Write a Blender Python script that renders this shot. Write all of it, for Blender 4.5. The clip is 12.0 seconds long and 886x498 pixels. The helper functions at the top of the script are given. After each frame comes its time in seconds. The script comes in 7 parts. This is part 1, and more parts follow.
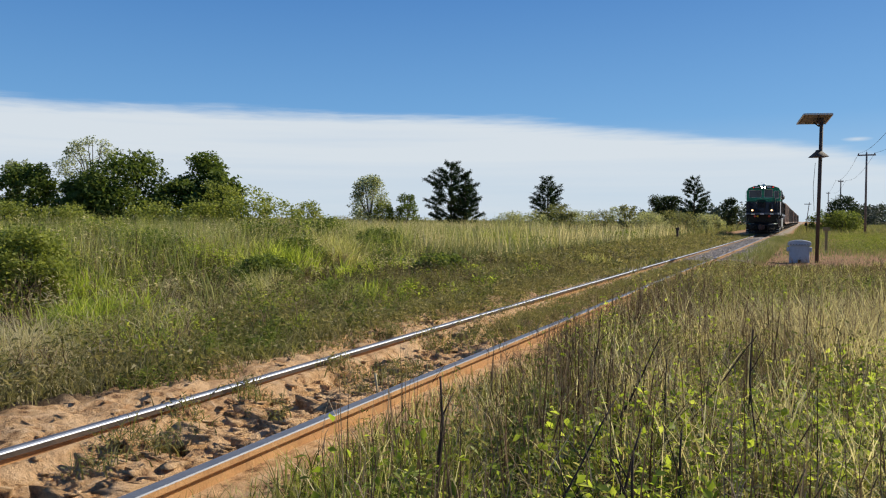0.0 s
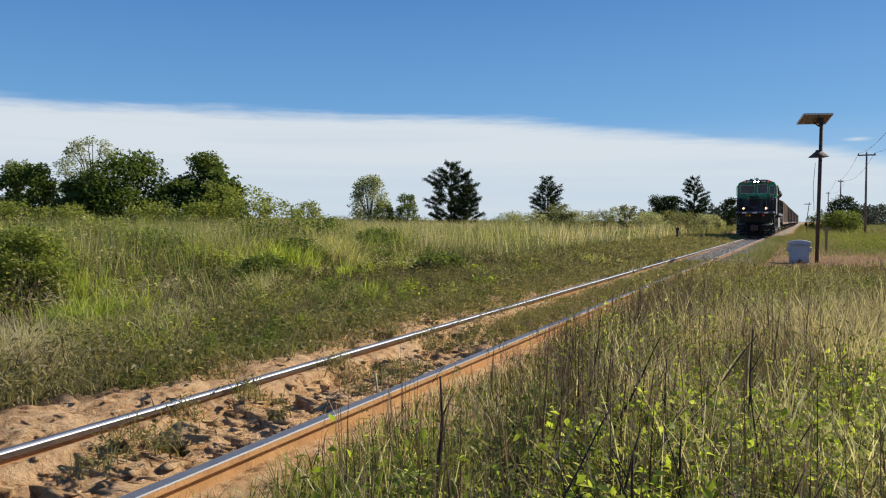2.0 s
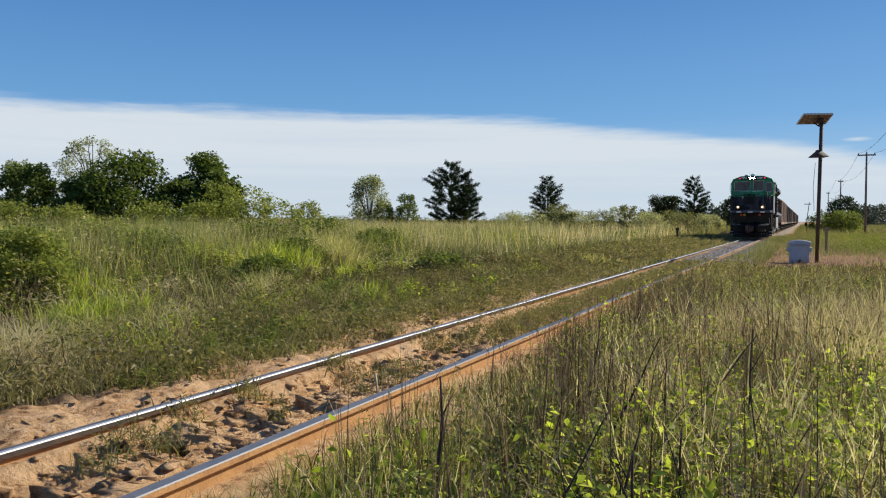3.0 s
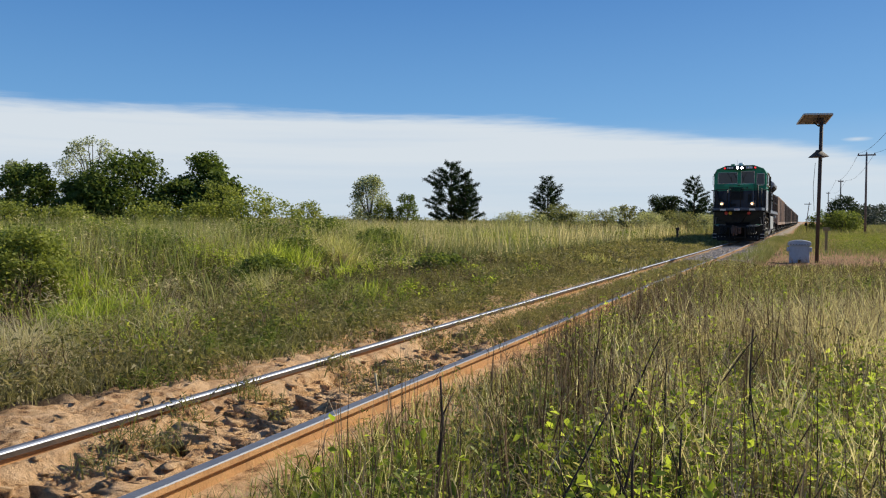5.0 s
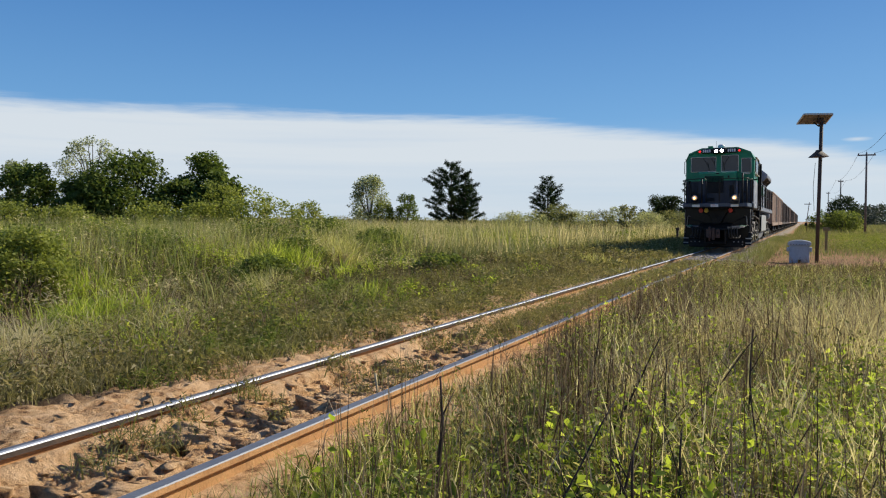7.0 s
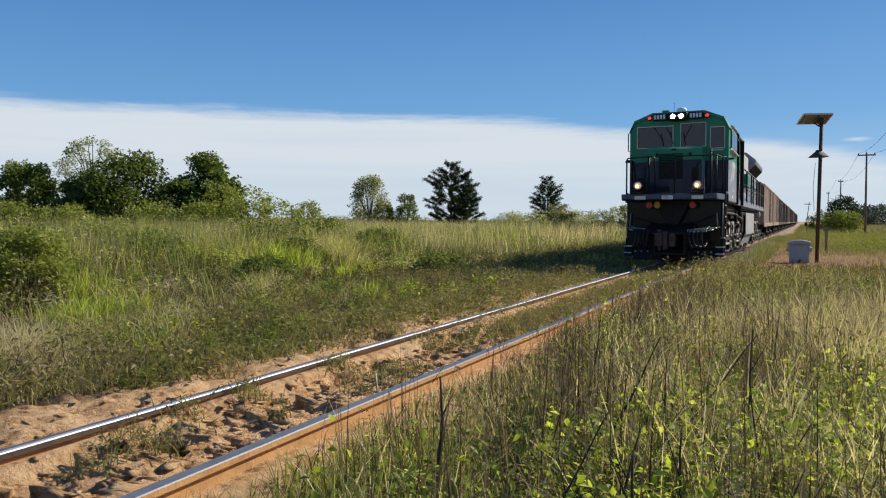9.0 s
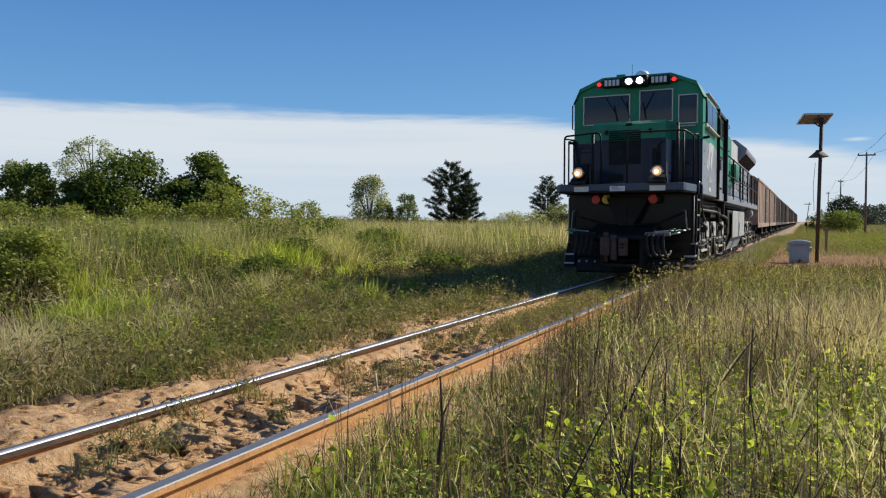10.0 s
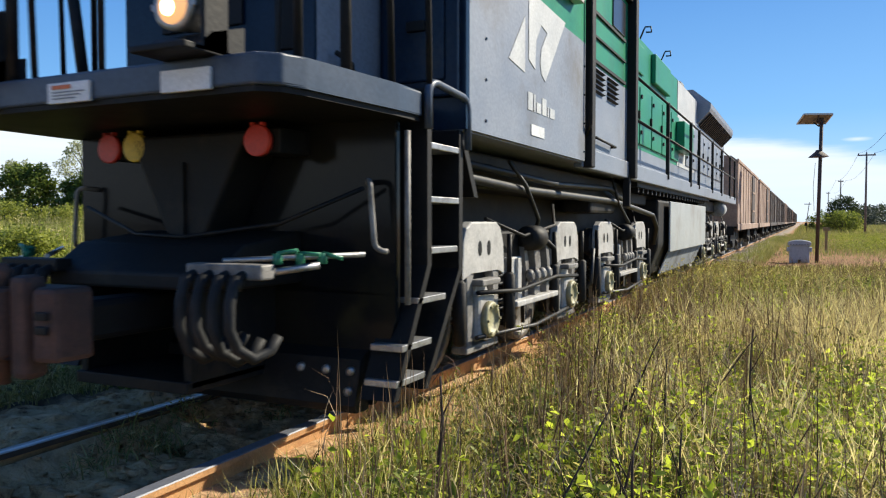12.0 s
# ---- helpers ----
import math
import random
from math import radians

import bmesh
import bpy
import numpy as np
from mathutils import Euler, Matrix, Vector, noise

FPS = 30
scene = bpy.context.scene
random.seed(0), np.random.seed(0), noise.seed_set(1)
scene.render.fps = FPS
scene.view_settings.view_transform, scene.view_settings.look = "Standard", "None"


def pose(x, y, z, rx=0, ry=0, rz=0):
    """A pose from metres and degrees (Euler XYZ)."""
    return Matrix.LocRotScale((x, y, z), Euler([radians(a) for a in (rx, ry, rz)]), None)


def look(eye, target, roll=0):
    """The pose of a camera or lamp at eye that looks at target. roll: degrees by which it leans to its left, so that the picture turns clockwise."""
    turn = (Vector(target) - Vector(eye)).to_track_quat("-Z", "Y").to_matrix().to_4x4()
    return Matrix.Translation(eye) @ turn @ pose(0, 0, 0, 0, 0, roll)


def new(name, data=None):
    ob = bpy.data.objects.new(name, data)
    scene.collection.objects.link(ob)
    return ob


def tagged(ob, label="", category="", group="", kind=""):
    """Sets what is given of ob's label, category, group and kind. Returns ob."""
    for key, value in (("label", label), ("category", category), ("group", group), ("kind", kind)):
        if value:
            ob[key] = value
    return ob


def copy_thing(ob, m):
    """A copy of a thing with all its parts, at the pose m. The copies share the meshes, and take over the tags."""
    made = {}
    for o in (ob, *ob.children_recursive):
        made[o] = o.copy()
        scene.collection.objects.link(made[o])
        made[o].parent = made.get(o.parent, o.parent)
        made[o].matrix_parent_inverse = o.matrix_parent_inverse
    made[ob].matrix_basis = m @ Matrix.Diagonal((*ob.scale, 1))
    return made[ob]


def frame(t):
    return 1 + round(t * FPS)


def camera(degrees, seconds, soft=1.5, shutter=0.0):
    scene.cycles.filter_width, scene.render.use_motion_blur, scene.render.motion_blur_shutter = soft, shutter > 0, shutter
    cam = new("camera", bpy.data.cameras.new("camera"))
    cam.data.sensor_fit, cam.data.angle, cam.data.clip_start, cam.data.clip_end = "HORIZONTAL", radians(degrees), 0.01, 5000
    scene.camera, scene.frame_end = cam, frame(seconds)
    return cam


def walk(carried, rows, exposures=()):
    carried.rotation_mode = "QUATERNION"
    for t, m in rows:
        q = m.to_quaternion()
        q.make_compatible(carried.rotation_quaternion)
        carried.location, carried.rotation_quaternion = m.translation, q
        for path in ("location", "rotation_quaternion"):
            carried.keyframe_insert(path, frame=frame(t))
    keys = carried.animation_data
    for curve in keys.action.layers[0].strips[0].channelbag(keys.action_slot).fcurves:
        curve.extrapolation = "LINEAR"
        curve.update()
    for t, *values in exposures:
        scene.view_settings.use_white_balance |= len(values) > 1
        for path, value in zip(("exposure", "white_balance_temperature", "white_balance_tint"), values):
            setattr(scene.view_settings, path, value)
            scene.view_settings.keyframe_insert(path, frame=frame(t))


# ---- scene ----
# The camera stands still beside a metre-gauge track: x across the track, y along it, z = 0 on the rail heads.
cam = camera(60.54, 12.0, soft=1.15, shutter=0.12)
EYE = (3.03, 0.0, 1.132)
STAND = Matrix.Translation(EYE) @ pose(0, 0, 0, 90 - 2.08, 0, 25.46)
walk(cam, [(0.0, STAND), (12.0, STAND)], exposures=[(0.0, 0.0), (9.5, 0.0), (10.5, 0.06), (11.4, 0.24), (12.0, 0.5)])

# ---- light ----
SUN_AZ, SUN_EL = radians(39.0), radians(35.0)
world = bpy.data.worlds.new("world")
scene.world = world
world.use_nodes = True


def sky_nodes():
    nt = world.node_tree
    nt.nodes.clear()
    N, L = nt.nodes.new, nt.links.new

    def math_node(op, a, b=0.0, c=0.0, clamp=False):
        n = N("ShaderNodeMath")
        n.operation, n.use_clamp = op, clamp
        for i, v in enumerate((a, b, c)):
            if isinstance(v, (int, float)):
                n.inputs[i].default_value = v
            else:
                L(v, n.inputs[i])
        return n.outputs[0]

    sky = N("ShaderNodeTexSky")
    sky.sky_type, sky.sun_disc = "NISHITA", False
    sky.sun_elevation, sky.sun_rotation = SUN_EL, SUN_AZ
    sky.air_density, sky.dust_density, sky.ozone_density = 1.0, 0.3, 2.2
    tint = N("ShaderNodeMix")
    tint.data_type, tint.blend_type = "RGBA", "MULTIPLY"
    tint.inputs["Factor"].default_value = 1.0
    L(sky.outputs[0], tint.inputs["A"])
    tint.inputs["B"].default_value = (0.075, 0.085, 0.095, 1)
    co = N("ShaderNodeTexCoord")
    sep = N("ShaderNodeSeparateXYZ")
    L(co.outputs["Generated"], sep.inputs[0])
    up = sep.outputs[2]
    # the cloud bank's upper edge sinks towards the sunward side
    side = math_node("ADD", math_node("MULTIPLY", sep.outputs[0], 0.903), math_node("MULTIPLY", sep.outputs[1], 0.43))
    sunward = math_node("MAXIMUM", side, 0.0)
    edge = math_node("SUBTRACT", 0.138, math_node("MULTIPLY", math_node("MAXIMUM", side, -0.12), 0.045))
    edge = math_node("SUBTRACT", edge, math_node("MULTIPLY", math_node("MULTIPLY", sunward, sunward), 0.16))
    edge = math_node("MAXIMUM", edge, 0.03)
    mp = N("ShaderNodeMapping")
    mp.inputs["Scale"].default_value = (2.2, 2.2, 26.0)
    L(co.outputs["Generated"], mp.inputs[0])
    no = N("ShaderNodeTexNoise")
    no.inputs["Scale"].default_value, no.inputs["Detail"].default_value, no.inputs["Roughness"].default_value = 2.0, 7.0, 0.6
    L(mp.outputs[0], no.inputs["Vector"])
    wob = math_node("MULTIPLY", math_node("SUBTRACT", no.outputs[0], 0.5), 0.044)
    d = math_node("SUBTRACT", math_node("ADD", edge, wob), up)
    m = N("ShaderNodeMapRange")
    m.interpolation_type = "SMOOTHSTEP"
    m.inputs["From Min"].default_value, m.inputs["From Max"].default_value = -0.004, 0.018
    L(d, m.inputs["Value"])
    # thinner and bluer low over the horizon, in streaks
    mp2 = N("ShaderNodeMapping")
    mp2.inputs["Scale"].default_value = (1.3, 1.3, 34.0)
    mp2.inputs["Location"].default_value = (3.0, 1.0, 0.4)
    L(co.outputs["Generated"], mp2.inputs[0])
    no2 = N("ShaderNodeTexNoise")
    no2.inputs["Scale"].default_value, no2.inputs["Detail"].default_value = 1.7, 6.0
    L(mp2.outputs[0], no2.inputs["Vector"])
    low = N("ShaderNodeMapRange")
    low.inputs["From Min"].default_value, low.inputs["From Max"].default_value = 0.0, 0.09
    low.inputs["To Min"].default_value, low.inputs["To Max"].default_value = 0.62, 1.0
    L(up, low.inputs["Value"])
    thin = math_node("ADD", low.outputs[0], math_node("MULTIPLY", math_node("SUBTRACT", no2.outputs[0], 0.5), 0.5), clamp=True)
    dens = math_node("MULTIPLY", math_node("MULTIPLY", m.outputs[0], thin), 0.93)
    # one small fair-weather cloud near the bank's low end
    dirv = N("ShaderNodeVectorMath")
    dirv.operation = "SUBTRACT"
    L(co.outputs["Generated"], dirv.inputs[0])
    dirv.inputs[1].default_value = (0.053, 0.993, 0.0945)
    sc = N("ShaderNodeVectorMath")
    sc.operation = "MULTIPLY"
    L(dirv.outputs[0], sc.inputs[0])
    sc.inputs[1].default_value = (58.0, 58.0, 330.0)
    ln = N("ShaderNodeVectorMath")
    ln.operation = "LENGTH"
    L(sc.outputs[0], ln.inputs[0])
    puff = math_node("SUBTRACT", math_node("ADD", 0.45, math_node("MULTIPLY", no.outputs[0], 1.1)), ln.outputs["Value"], clamp=True)
    dens = math_node("MAXIMUM", dens, math_node("MULTIPLY", puff, 0.75))
    # clear air: the scattered light evened towards a deep blue that pales near the horizon
    grad = N("ShaderNodeValToRGB")
    els = grad.color_ramp.elements
    els[0].position, els[0].color = 0.0, (0.40, 0.60, 0.82, 1)
    els[1].position, els[1].color = 0.60, (0.034, 0.128, 0.39, 1)
    els.new(0.13).color = (0.150, 0.38, 0.72, 1)
    els.new(0.34).color = (0.046, 0.190, 0.53, 1)
    L(up, grad.inputs[0])
    clear = N("ShaderNodeMix")
    clear.data_type = "RGBA"
    clear.inputs["Factor"].default_value = 0.8
    L(tint.outputs["Result"], clear.inputs["A"])
    L(grad.outputs[0], clear.inputs["B"])
    mix = N("ShaderNodeMix")
    mix.data_type = "RGBA"
    L(dens, mix.inputs["Factor"])
    L(clear.outputs["Result"], mix.inputs["A"])
    mix.inputs["B"].default_value = (0.71, 0.765, 0.81, 1)
    bg = N("ShaderNodeBackground")
    bg.inputs["Strength"].default_value = 1.0
    L(mix.outputs["Result"], bg.inputs["Color"])
    out = N("ShaderNodeOutputWorld")
    L(bg.outputs[0], out.inputs[0])


sky_nodes()
sun = new("sun", bpy.data.lights.new("sun", "SUN"))
sun.data.energy, sun.data.angle, sun.data.color = 5.7, radians(0.6), (1.0, 0.92, 0.75)
sun_from = Vector((math.sin(SUN_AZ) * math.cos(SUN_EL), math.cos(SUN_AZ) * math.cos(SUN_EL), math.sin(SUN_EL)))
sun.matrix_world = look(sun_from * 60, (0, 0, 0))

# ---- materials ----
def shader(name):
    m = bpy.data.materials.new(name)
    m.use_nodes = True
    nt = m.node_tree
    return m, nt, nt.nodes["Principled BSDF"]


def ramp(nt, stops):
    r = nt.nodes.new("ShaderNodeValToRGB")
    els = r.color_ramp.elements
    els[0].position, els[0].color = stops[0][0], (*stops[0][1], 1)
    els[1].position, els[1].color = stops[-1][0], (*stops[-1][1], 1)
    for p, c in stops[1:-1]:
        els.new(p).color = (*c, 1)
    return r


def noise_tex(nt, scale, detail=5.0, rough=0.6, vec=None):
    n = nt.nodes.new("ShaderNodeTexNoise")
    n.inputs["Scale"].default_value, n.inputs["Detail"].default_value, n.inputs["Roughness"].default_value = scale, detail, rough
    if vec is not None:
        nt.links.new(vec, n.inputs["Vector"])
    return n


def blend(nt, fac, a, b, mode="MIX"):
    n = nt.nodes.new("ShaderNodeMix")
    n.data_type, n.blend_type = "RGBA", mode
    for key, v in (("Factor", fac), ("A", a), ("B", b)):
        if isinstance(v, (int, float)):
            n.inputs[key].default_value = v
        elif isinstance(v, tuple):
            n.inputs[key].default_value = (*v, 1)
        else:
            nt.links.new(v, n.inputs[key])
    return n.outputs["Result"]


def surface(name, c1, c2, rough=0.6, metal=0.0, scale=6.0, fine=60.0, bump=0.15, dirt=None, dirt_amount=0.5, spec=0.5):
    """Two-scale mottled surface: stains between c1 and c2, fine grain, bump, dirt in blotches."""
    m, nt, b = shader(name)
    co = nt.nodes.new("ShaderNodeTexCoord").outputs["Object"]
    big, small = noise_tex(nt, scale, 6, 0.65, co), noise_tex(nt, fine, 3, 0.6, co)
    r = ramp(nt, [(0.32, c1), (0.68, c2)])
    nt.links.new(big.outputs[0], r.inputs[0])
    g = ramp(nt, [(0.3, (0.82, 0.82, 0.82)), (0.7, (1.1, 1.1, 1.1))])
    nt.links.new(small.outputs[0], g.inputs[0])
    col = blend(nt, 1.0, r.outputs[0], g.outputs[0], "MULTIPLY")
    if dirt:
        n3 = noise_tex(nt, scale * 0.6, 8, 0.7, co)
        k = ramp(nt, [(0.62 - 0.3 * dirt_amount, (0, 0, 0)), (0.80 - 0.2 * dirt_amount, (1, 1, 1))])
        nt.links.new(n3.outputs[0], k.inputs[0])
        col = blend(nt, k.outputs[0], col, dirt)
    nt.links.new(col, b.inputs["Base Color"])
    rr = nt.nodes.new("ShaderNodeMapRange")
    rr.inputs["To Min"].default_value, rr.inputs["To Max"].default_value = max(rough - 0.12, 0.03), min(rough + 0.12, 1)
    nt.links.new(big.outputs[0], rr.inputs["Value"])
    nt.links.new(rr.outputs[0], b.inputs["Roughness"])
    b.inputs["Metallic"].default_value = metal
    b.inputs["Specular IOR Level"].default_value = spec
    if bump:
        bp = nt.nodes.new("ShaderNodeBump")
        bp.inputs["Strength"].default_value, bp.inputs["Distance"].default_value = bump, 0.01
        nt.links.new(small.outputs[0], bp.inputs["Height"])
        nt.links.new(bp.outputs[0], b.inputs["Normal"])
    return m


def foliage(name, stops, translucent=0.4, patch=0.35, patch_scale=0.4, patch_stops=None, rough=0.6, gloss=0.14, mixed=False):
    """Leaves and blades: a colour for each island, shifted in patches over the ground; light passes through."""
    m, nt, b = shader(name)
    geo = nt.nodes.new("ShaderNodeNewGeometry")

    def shifted(st):
        """Shade between blades put into the colour: the dark end takes up a sixth of the range."""
        c0, c1 = st[0][1], st[1][1]
        dull = tuple(0.8 * a + 0.2 * q for a, q in zip(c0, c1))
        return [(0.0, c0), (0.16, dull)] + [(0.24 + 0.76 * q, c) for q, c in st[1:]]

    if mixed:
        stops = shifted(stops)
        patch_stops = shifted(patch_stops) if patch_stops else None
    r = ramp(nt, stops)
    nt.links.new(geo.outputs["Random Per Island"], r.inputs[0])
    col = r.outputs[0]
    if patch_stops:
        n = noise_tex(nt, patch_scale, 3, 0.6, geo.outputs["Position"])
        k = ramp(nt, [(0.42, (0, 0, 0)), (0.60, (1, 1, 1))])
        nt.links.new(n.outputs[0], k.inputs[0])
        r2 = ramp(nt, patch_stops)
        nt.links.new(geo.outputs["Random Per Island"], r2.inputs[0])
        fac = nt.nodes.new("ShaderNodeMath")
        fac.operation = "MULTIPLY"
        nt.links.new(k.outputs[0], fac.inputs[0])
        fac.inputs[1].default_value = patch
        col = blend(nt, fac.outputs[0], col, r2.outputs[0])
    nt.links.new(col, b.inputs["Base Color"])
    b.inputs["Roughness"].default_value = rough
    b.inputs["Specular IOR Level"].default_value = gloss
    tr = nt.nodes.new("ShaderNodeBsdfTranslucent")
    warm = blend(nt, 1.0, col, (1.25, 1.22, 0.72), "MULTIPLY")
    nt.links.new(warm, tr.inputs["Color"])
    mix = nt.nodes.new("ShaderNodeMixShader")
    mix.inputs[0].default_value = translucent
    nt.links.new(b.outputs[0], mix.inputs[1])
    nt.links.new(tr.outputs[0], mix.inputs[2])
    nt.links.new(mix.outputs[0], nt.nodes["Material Output"].inputs["Surface"])
    return m


def ground_material():
    m, nt, b = shader("ground_soil")
    geo = nt.nodes.new("ShaderNodeNewGeometry")
    pos = geo.outputs["Position"]
    sep = nt.nodes.new("ShaderNodeSeparateXYZ")
    nt.links.new(pos, sep.inputs[0])
    n1, n2, n3 = noise_tex(nt, 1.6, 6, 0.65, pos), noise_tex(nt, 14, 6, 0.7, pos), noise_tex(nt, 120, 4, 0.7, pos)
    sand = ramp(nt, [(0.33, (0.13, 0.062, 0.032)), (0.40, (0.46, 0.255, 0.125)), (0.49, (0.70, 0.42, 0.205)), (0.66, (0.82, 0.57, 0.34))])
    nt.links.new(n2.outputs[0], sand.inputs[0])
    soil = ramp(nt, [(0.3, (0.24, 0.125, 0.062)), (0.7, (0.46, 0.27, 0.14))])
    nt.links.new(n2.outputs[0], soil.inputs[0])
    gravel = ramp(nt, [(0.3, (0.22, 0.18, 0.145)), (0.7, (0.50, 0.43, 0.36))])
    nt.links.new(n3.outputs[0], gravel.inputs[0])

    def band(sock, a0, a1, wob):
        ad = nt.nodes.new("ShaderNodeMath")
        ad.operation = "MULTIPLY_ADD"
        nt.links.new(n1.outputs[0], ad.inputs[0])
        ad.inputs[1].default_value = wob
        nt.links.new(sock, ad.inputs[2])
        mr = nt.nodes.new("ShaderNodeMapRange")
        mr.interpolation_type = "SMOOTHSTEP"
        mr.inputs["From Min"].default_value, mr.inputs["From Max"].default_value = a0, a1
        nt.links.new(ad.outputs[0], mr.inputs["Value"])
        return mr.outputs[0]

    ab = nt.nodes.new("ShaderNodeMath")
    ab.operation = "ABSOLUTE"
    nt.links.new(sep.outputs[0], ab.inputs[0])
    off = band(ab.outputs[0], 1.95, 2.55, 1.6)
    farther = band(sep.outputs[1], 13.0, 22.0, 6.0)
    n4 = noise_tex(nt, 3.2, 7, 0.7, pos)
    k4 = ramp(nt, [(0.52, (0, 0, 0)), (0.68, (0.7, 0.7, 0.7))])
    nt.links.new(n4.outputs[0], k4.inputs[0])
    sandy = blend(nt, k4.outputs[0], sand.outputs[0], (0.46, 0.235, 0.105))
    n5 = noise_tex(nt, 2.1, 5, 0.6, pos)
    k5 = ramp(nt, [(0.50, (0, 0, 0)), (0.62, (0.8, 0.8, 0.8))])
    nt.links.new(n5.outputs[0], k5.inputs[0])
    sandy = blend(nt, k5.outputs[0], sandy, (0.78, 0.52, 0.30))
    bed = blend(nt, farther, sandy, gravel.outputs[0])
    # Soil under the near grass, darkened to deepen the shade between blades.
    shaded_humus = ramp(nt, [(0.3, (0.060, 0.042, 0.026)), (0.7, (0.15, 0.105, 0.066))])
    nt.links.new(n2.outputs[0], shaded_humus.inputs[0])
    earth = blend(nt, farther, shaded_humus.outputs[0], soil.outputs[0])
    col = blend(nt, off, bed, earth)
    nt.links.new(col, b.inputs["Base Color"])
    b.inputs["Roughness"].default_value = 0.95
    b.inputs["Specular IOR Level"].default_value = 0.15
    bp = nt.nodes.new("ShaderNodeBump")
    bp.inputs["Strength"].default_value, bp.inputs["Distance"].default_value = 1.0, 0.055
    ht = nt.nodes.new("ShaderNodeMath")
    ht.operation = "MULTIPLY_ADD"
    nt.links.new(n3.outputs[0], ht.inputs[0])
    ht.inputs[1].default_value = 0.35
    nt.links.new(n2.outputs[0], ht.inputs[2])
    nt.links.new(ht.outputs[0], bp.inputs["Height"])
    nt.links.new(bp.outputs[0], b.inputs["Normal"])
    return m


def glowing(name, colour, strength):
    m, nt, b = shader(name)
    b.inputs["Base Color"].default_value = (*colour, 1)
    b.inputs["Emission Color"].default_value = (*colour, 1)
    b.inputs["Emission Strength"].default_value = strength
    return m


def glass_material(name, tint, rough=0.03):
    m, nt, b = shader(name)
    n = noise_tex(nt, 3.0, 4, 0.6, nt.nodes.new("ShaderNodeTexCoord").outputs["Object"])
    r = ramp(nt, [(0.3, tuple(c * 0.7 for c in tint)), (0.7, tint)])
    nt.links.new(n.outputs[0], r.inputs[0])
    nt.links.new(r.outputs[0], b.inputs["Base Color"])
    b.inputs["Roughness"].default_value = rough
    b.inputs["Specular IOR Level"].default_value = 0.4
    return m


M_GROUND = ground_material()
# Near rail's head: the sky's reflection put into a blue-grey base colour.
M_RAIL_TOP = surface("sky_toned_rail_head", (0.125, 0.135, 0.16), (0.185, 0.195, 0.22), 0.56, 0.3, 9, 90, 0.03)
# Far rail's polished running band, its sheen put in as pale colour.
M_RAIL_BAND = surface("sheen_running_band", (0.46, 0.47, 0.50), (0.56, 0.57, 0.59), 0.52, 0.4, 9, 90, 0.03)
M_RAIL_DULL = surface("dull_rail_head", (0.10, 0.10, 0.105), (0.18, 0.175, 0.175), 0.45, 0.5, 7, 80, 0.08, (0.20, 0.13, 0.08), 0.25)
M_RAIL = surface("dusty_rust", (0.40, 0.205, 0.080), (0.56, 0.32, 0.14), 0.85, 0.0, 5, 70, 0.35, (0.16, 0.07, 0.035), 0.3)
M_GREEN = surface("green_paint", (0.009, 0.205, 0.095), (0.016, 0.265, 0.130), 0.40, 0.0, 2, 50, 0.02, (0.03, 0.13, 0.07), 0.25, spec=0.35)
# The slate paint again, lightened for the sun on the flanks.
M_SIDE = surface("sunlit_slate_side_paint", (0.20, 0.225, 0.275), (0.26, 0.285, 0.335), 0.45, 0.0, 1.8, 45, 0.03, (0.14, 0.13, 0.12), 0.3)
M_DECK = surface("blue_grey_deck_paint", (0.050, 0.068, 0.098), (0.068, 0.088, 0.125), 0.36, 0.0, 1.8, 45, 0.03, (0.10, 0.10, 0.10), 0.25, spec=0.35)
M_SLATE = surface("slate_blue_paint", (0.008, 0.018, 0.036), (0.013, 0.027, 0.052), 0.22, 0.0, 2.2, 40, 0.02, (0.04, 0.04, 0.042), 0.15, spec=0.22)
M_ENDPLATE = surface("worn_black_end_plate", (0.007, 0.008, 0.010), (0.014, 0.014, 0.014), 0.12, 0.0, 1.6, 40, 0.01, (0.018, 0.017, 0.011), 0.45, spec=0.13)
M_BLACK = surface("black_underframe", (0.006, 0.006, 0.007), (0.014, 0.013, 0.012), 0.6, 0.0, 4, 40, 0.2, (0.04, 0.03, 0.02), 0.3, spec=0.25)
M_BOGIE = surface("dusty_cast_steel", (0.10, 0.095, 0.09), (0.30, 0.285, 0.265), 0.6, 0.1, 5, 50, 0.3, (0.05, 0.04, 0.032), 0.35)
M_PALEFRAME = surface("pale_grey_frame_paint", (0.36, 0.35, 0.335), (0.52, 0.505, 0.475), 0.55, 0.0, 4, 50, 0.15, (0.20, 0.17, 0.14), 0.35)
M_HUB = surface("yellowed_hub_paint", (0.30, 0.275, 0.15), (0.42, 0.39, 0.23), 0.55, 0.0, 8, 60, 0.1, (0.16, 0.13, 0.09), 0.35)
M_VALVE = surface("green_valve_handle", (0.02, 0.16, 0.08), (0.04, 0.24, 0.13), 0.45)
M_PIPE = surface("oily_pipe", (0.014, 0.014, 0.014), (0.036, 0.034, 0.033), 0.5, 0.1, 6, 60, 0.15)
M_STEEL = surface("worn_steel", (0.28, 0.28, 0.28), (0.48, 0.48, 0.48), 0.4, 0.7, 8, 60, 0.15, (0.15, 0.12, 0.10), 0.3)
M_RUSTRED = surface("red_oxide_steel", (0.050, 0.026, 0.020), (0.115, 0.062, 0.046), 0.75, 0.1, 5, 60, 0.4, (0.04, 0.03, 0.025), 0.35)
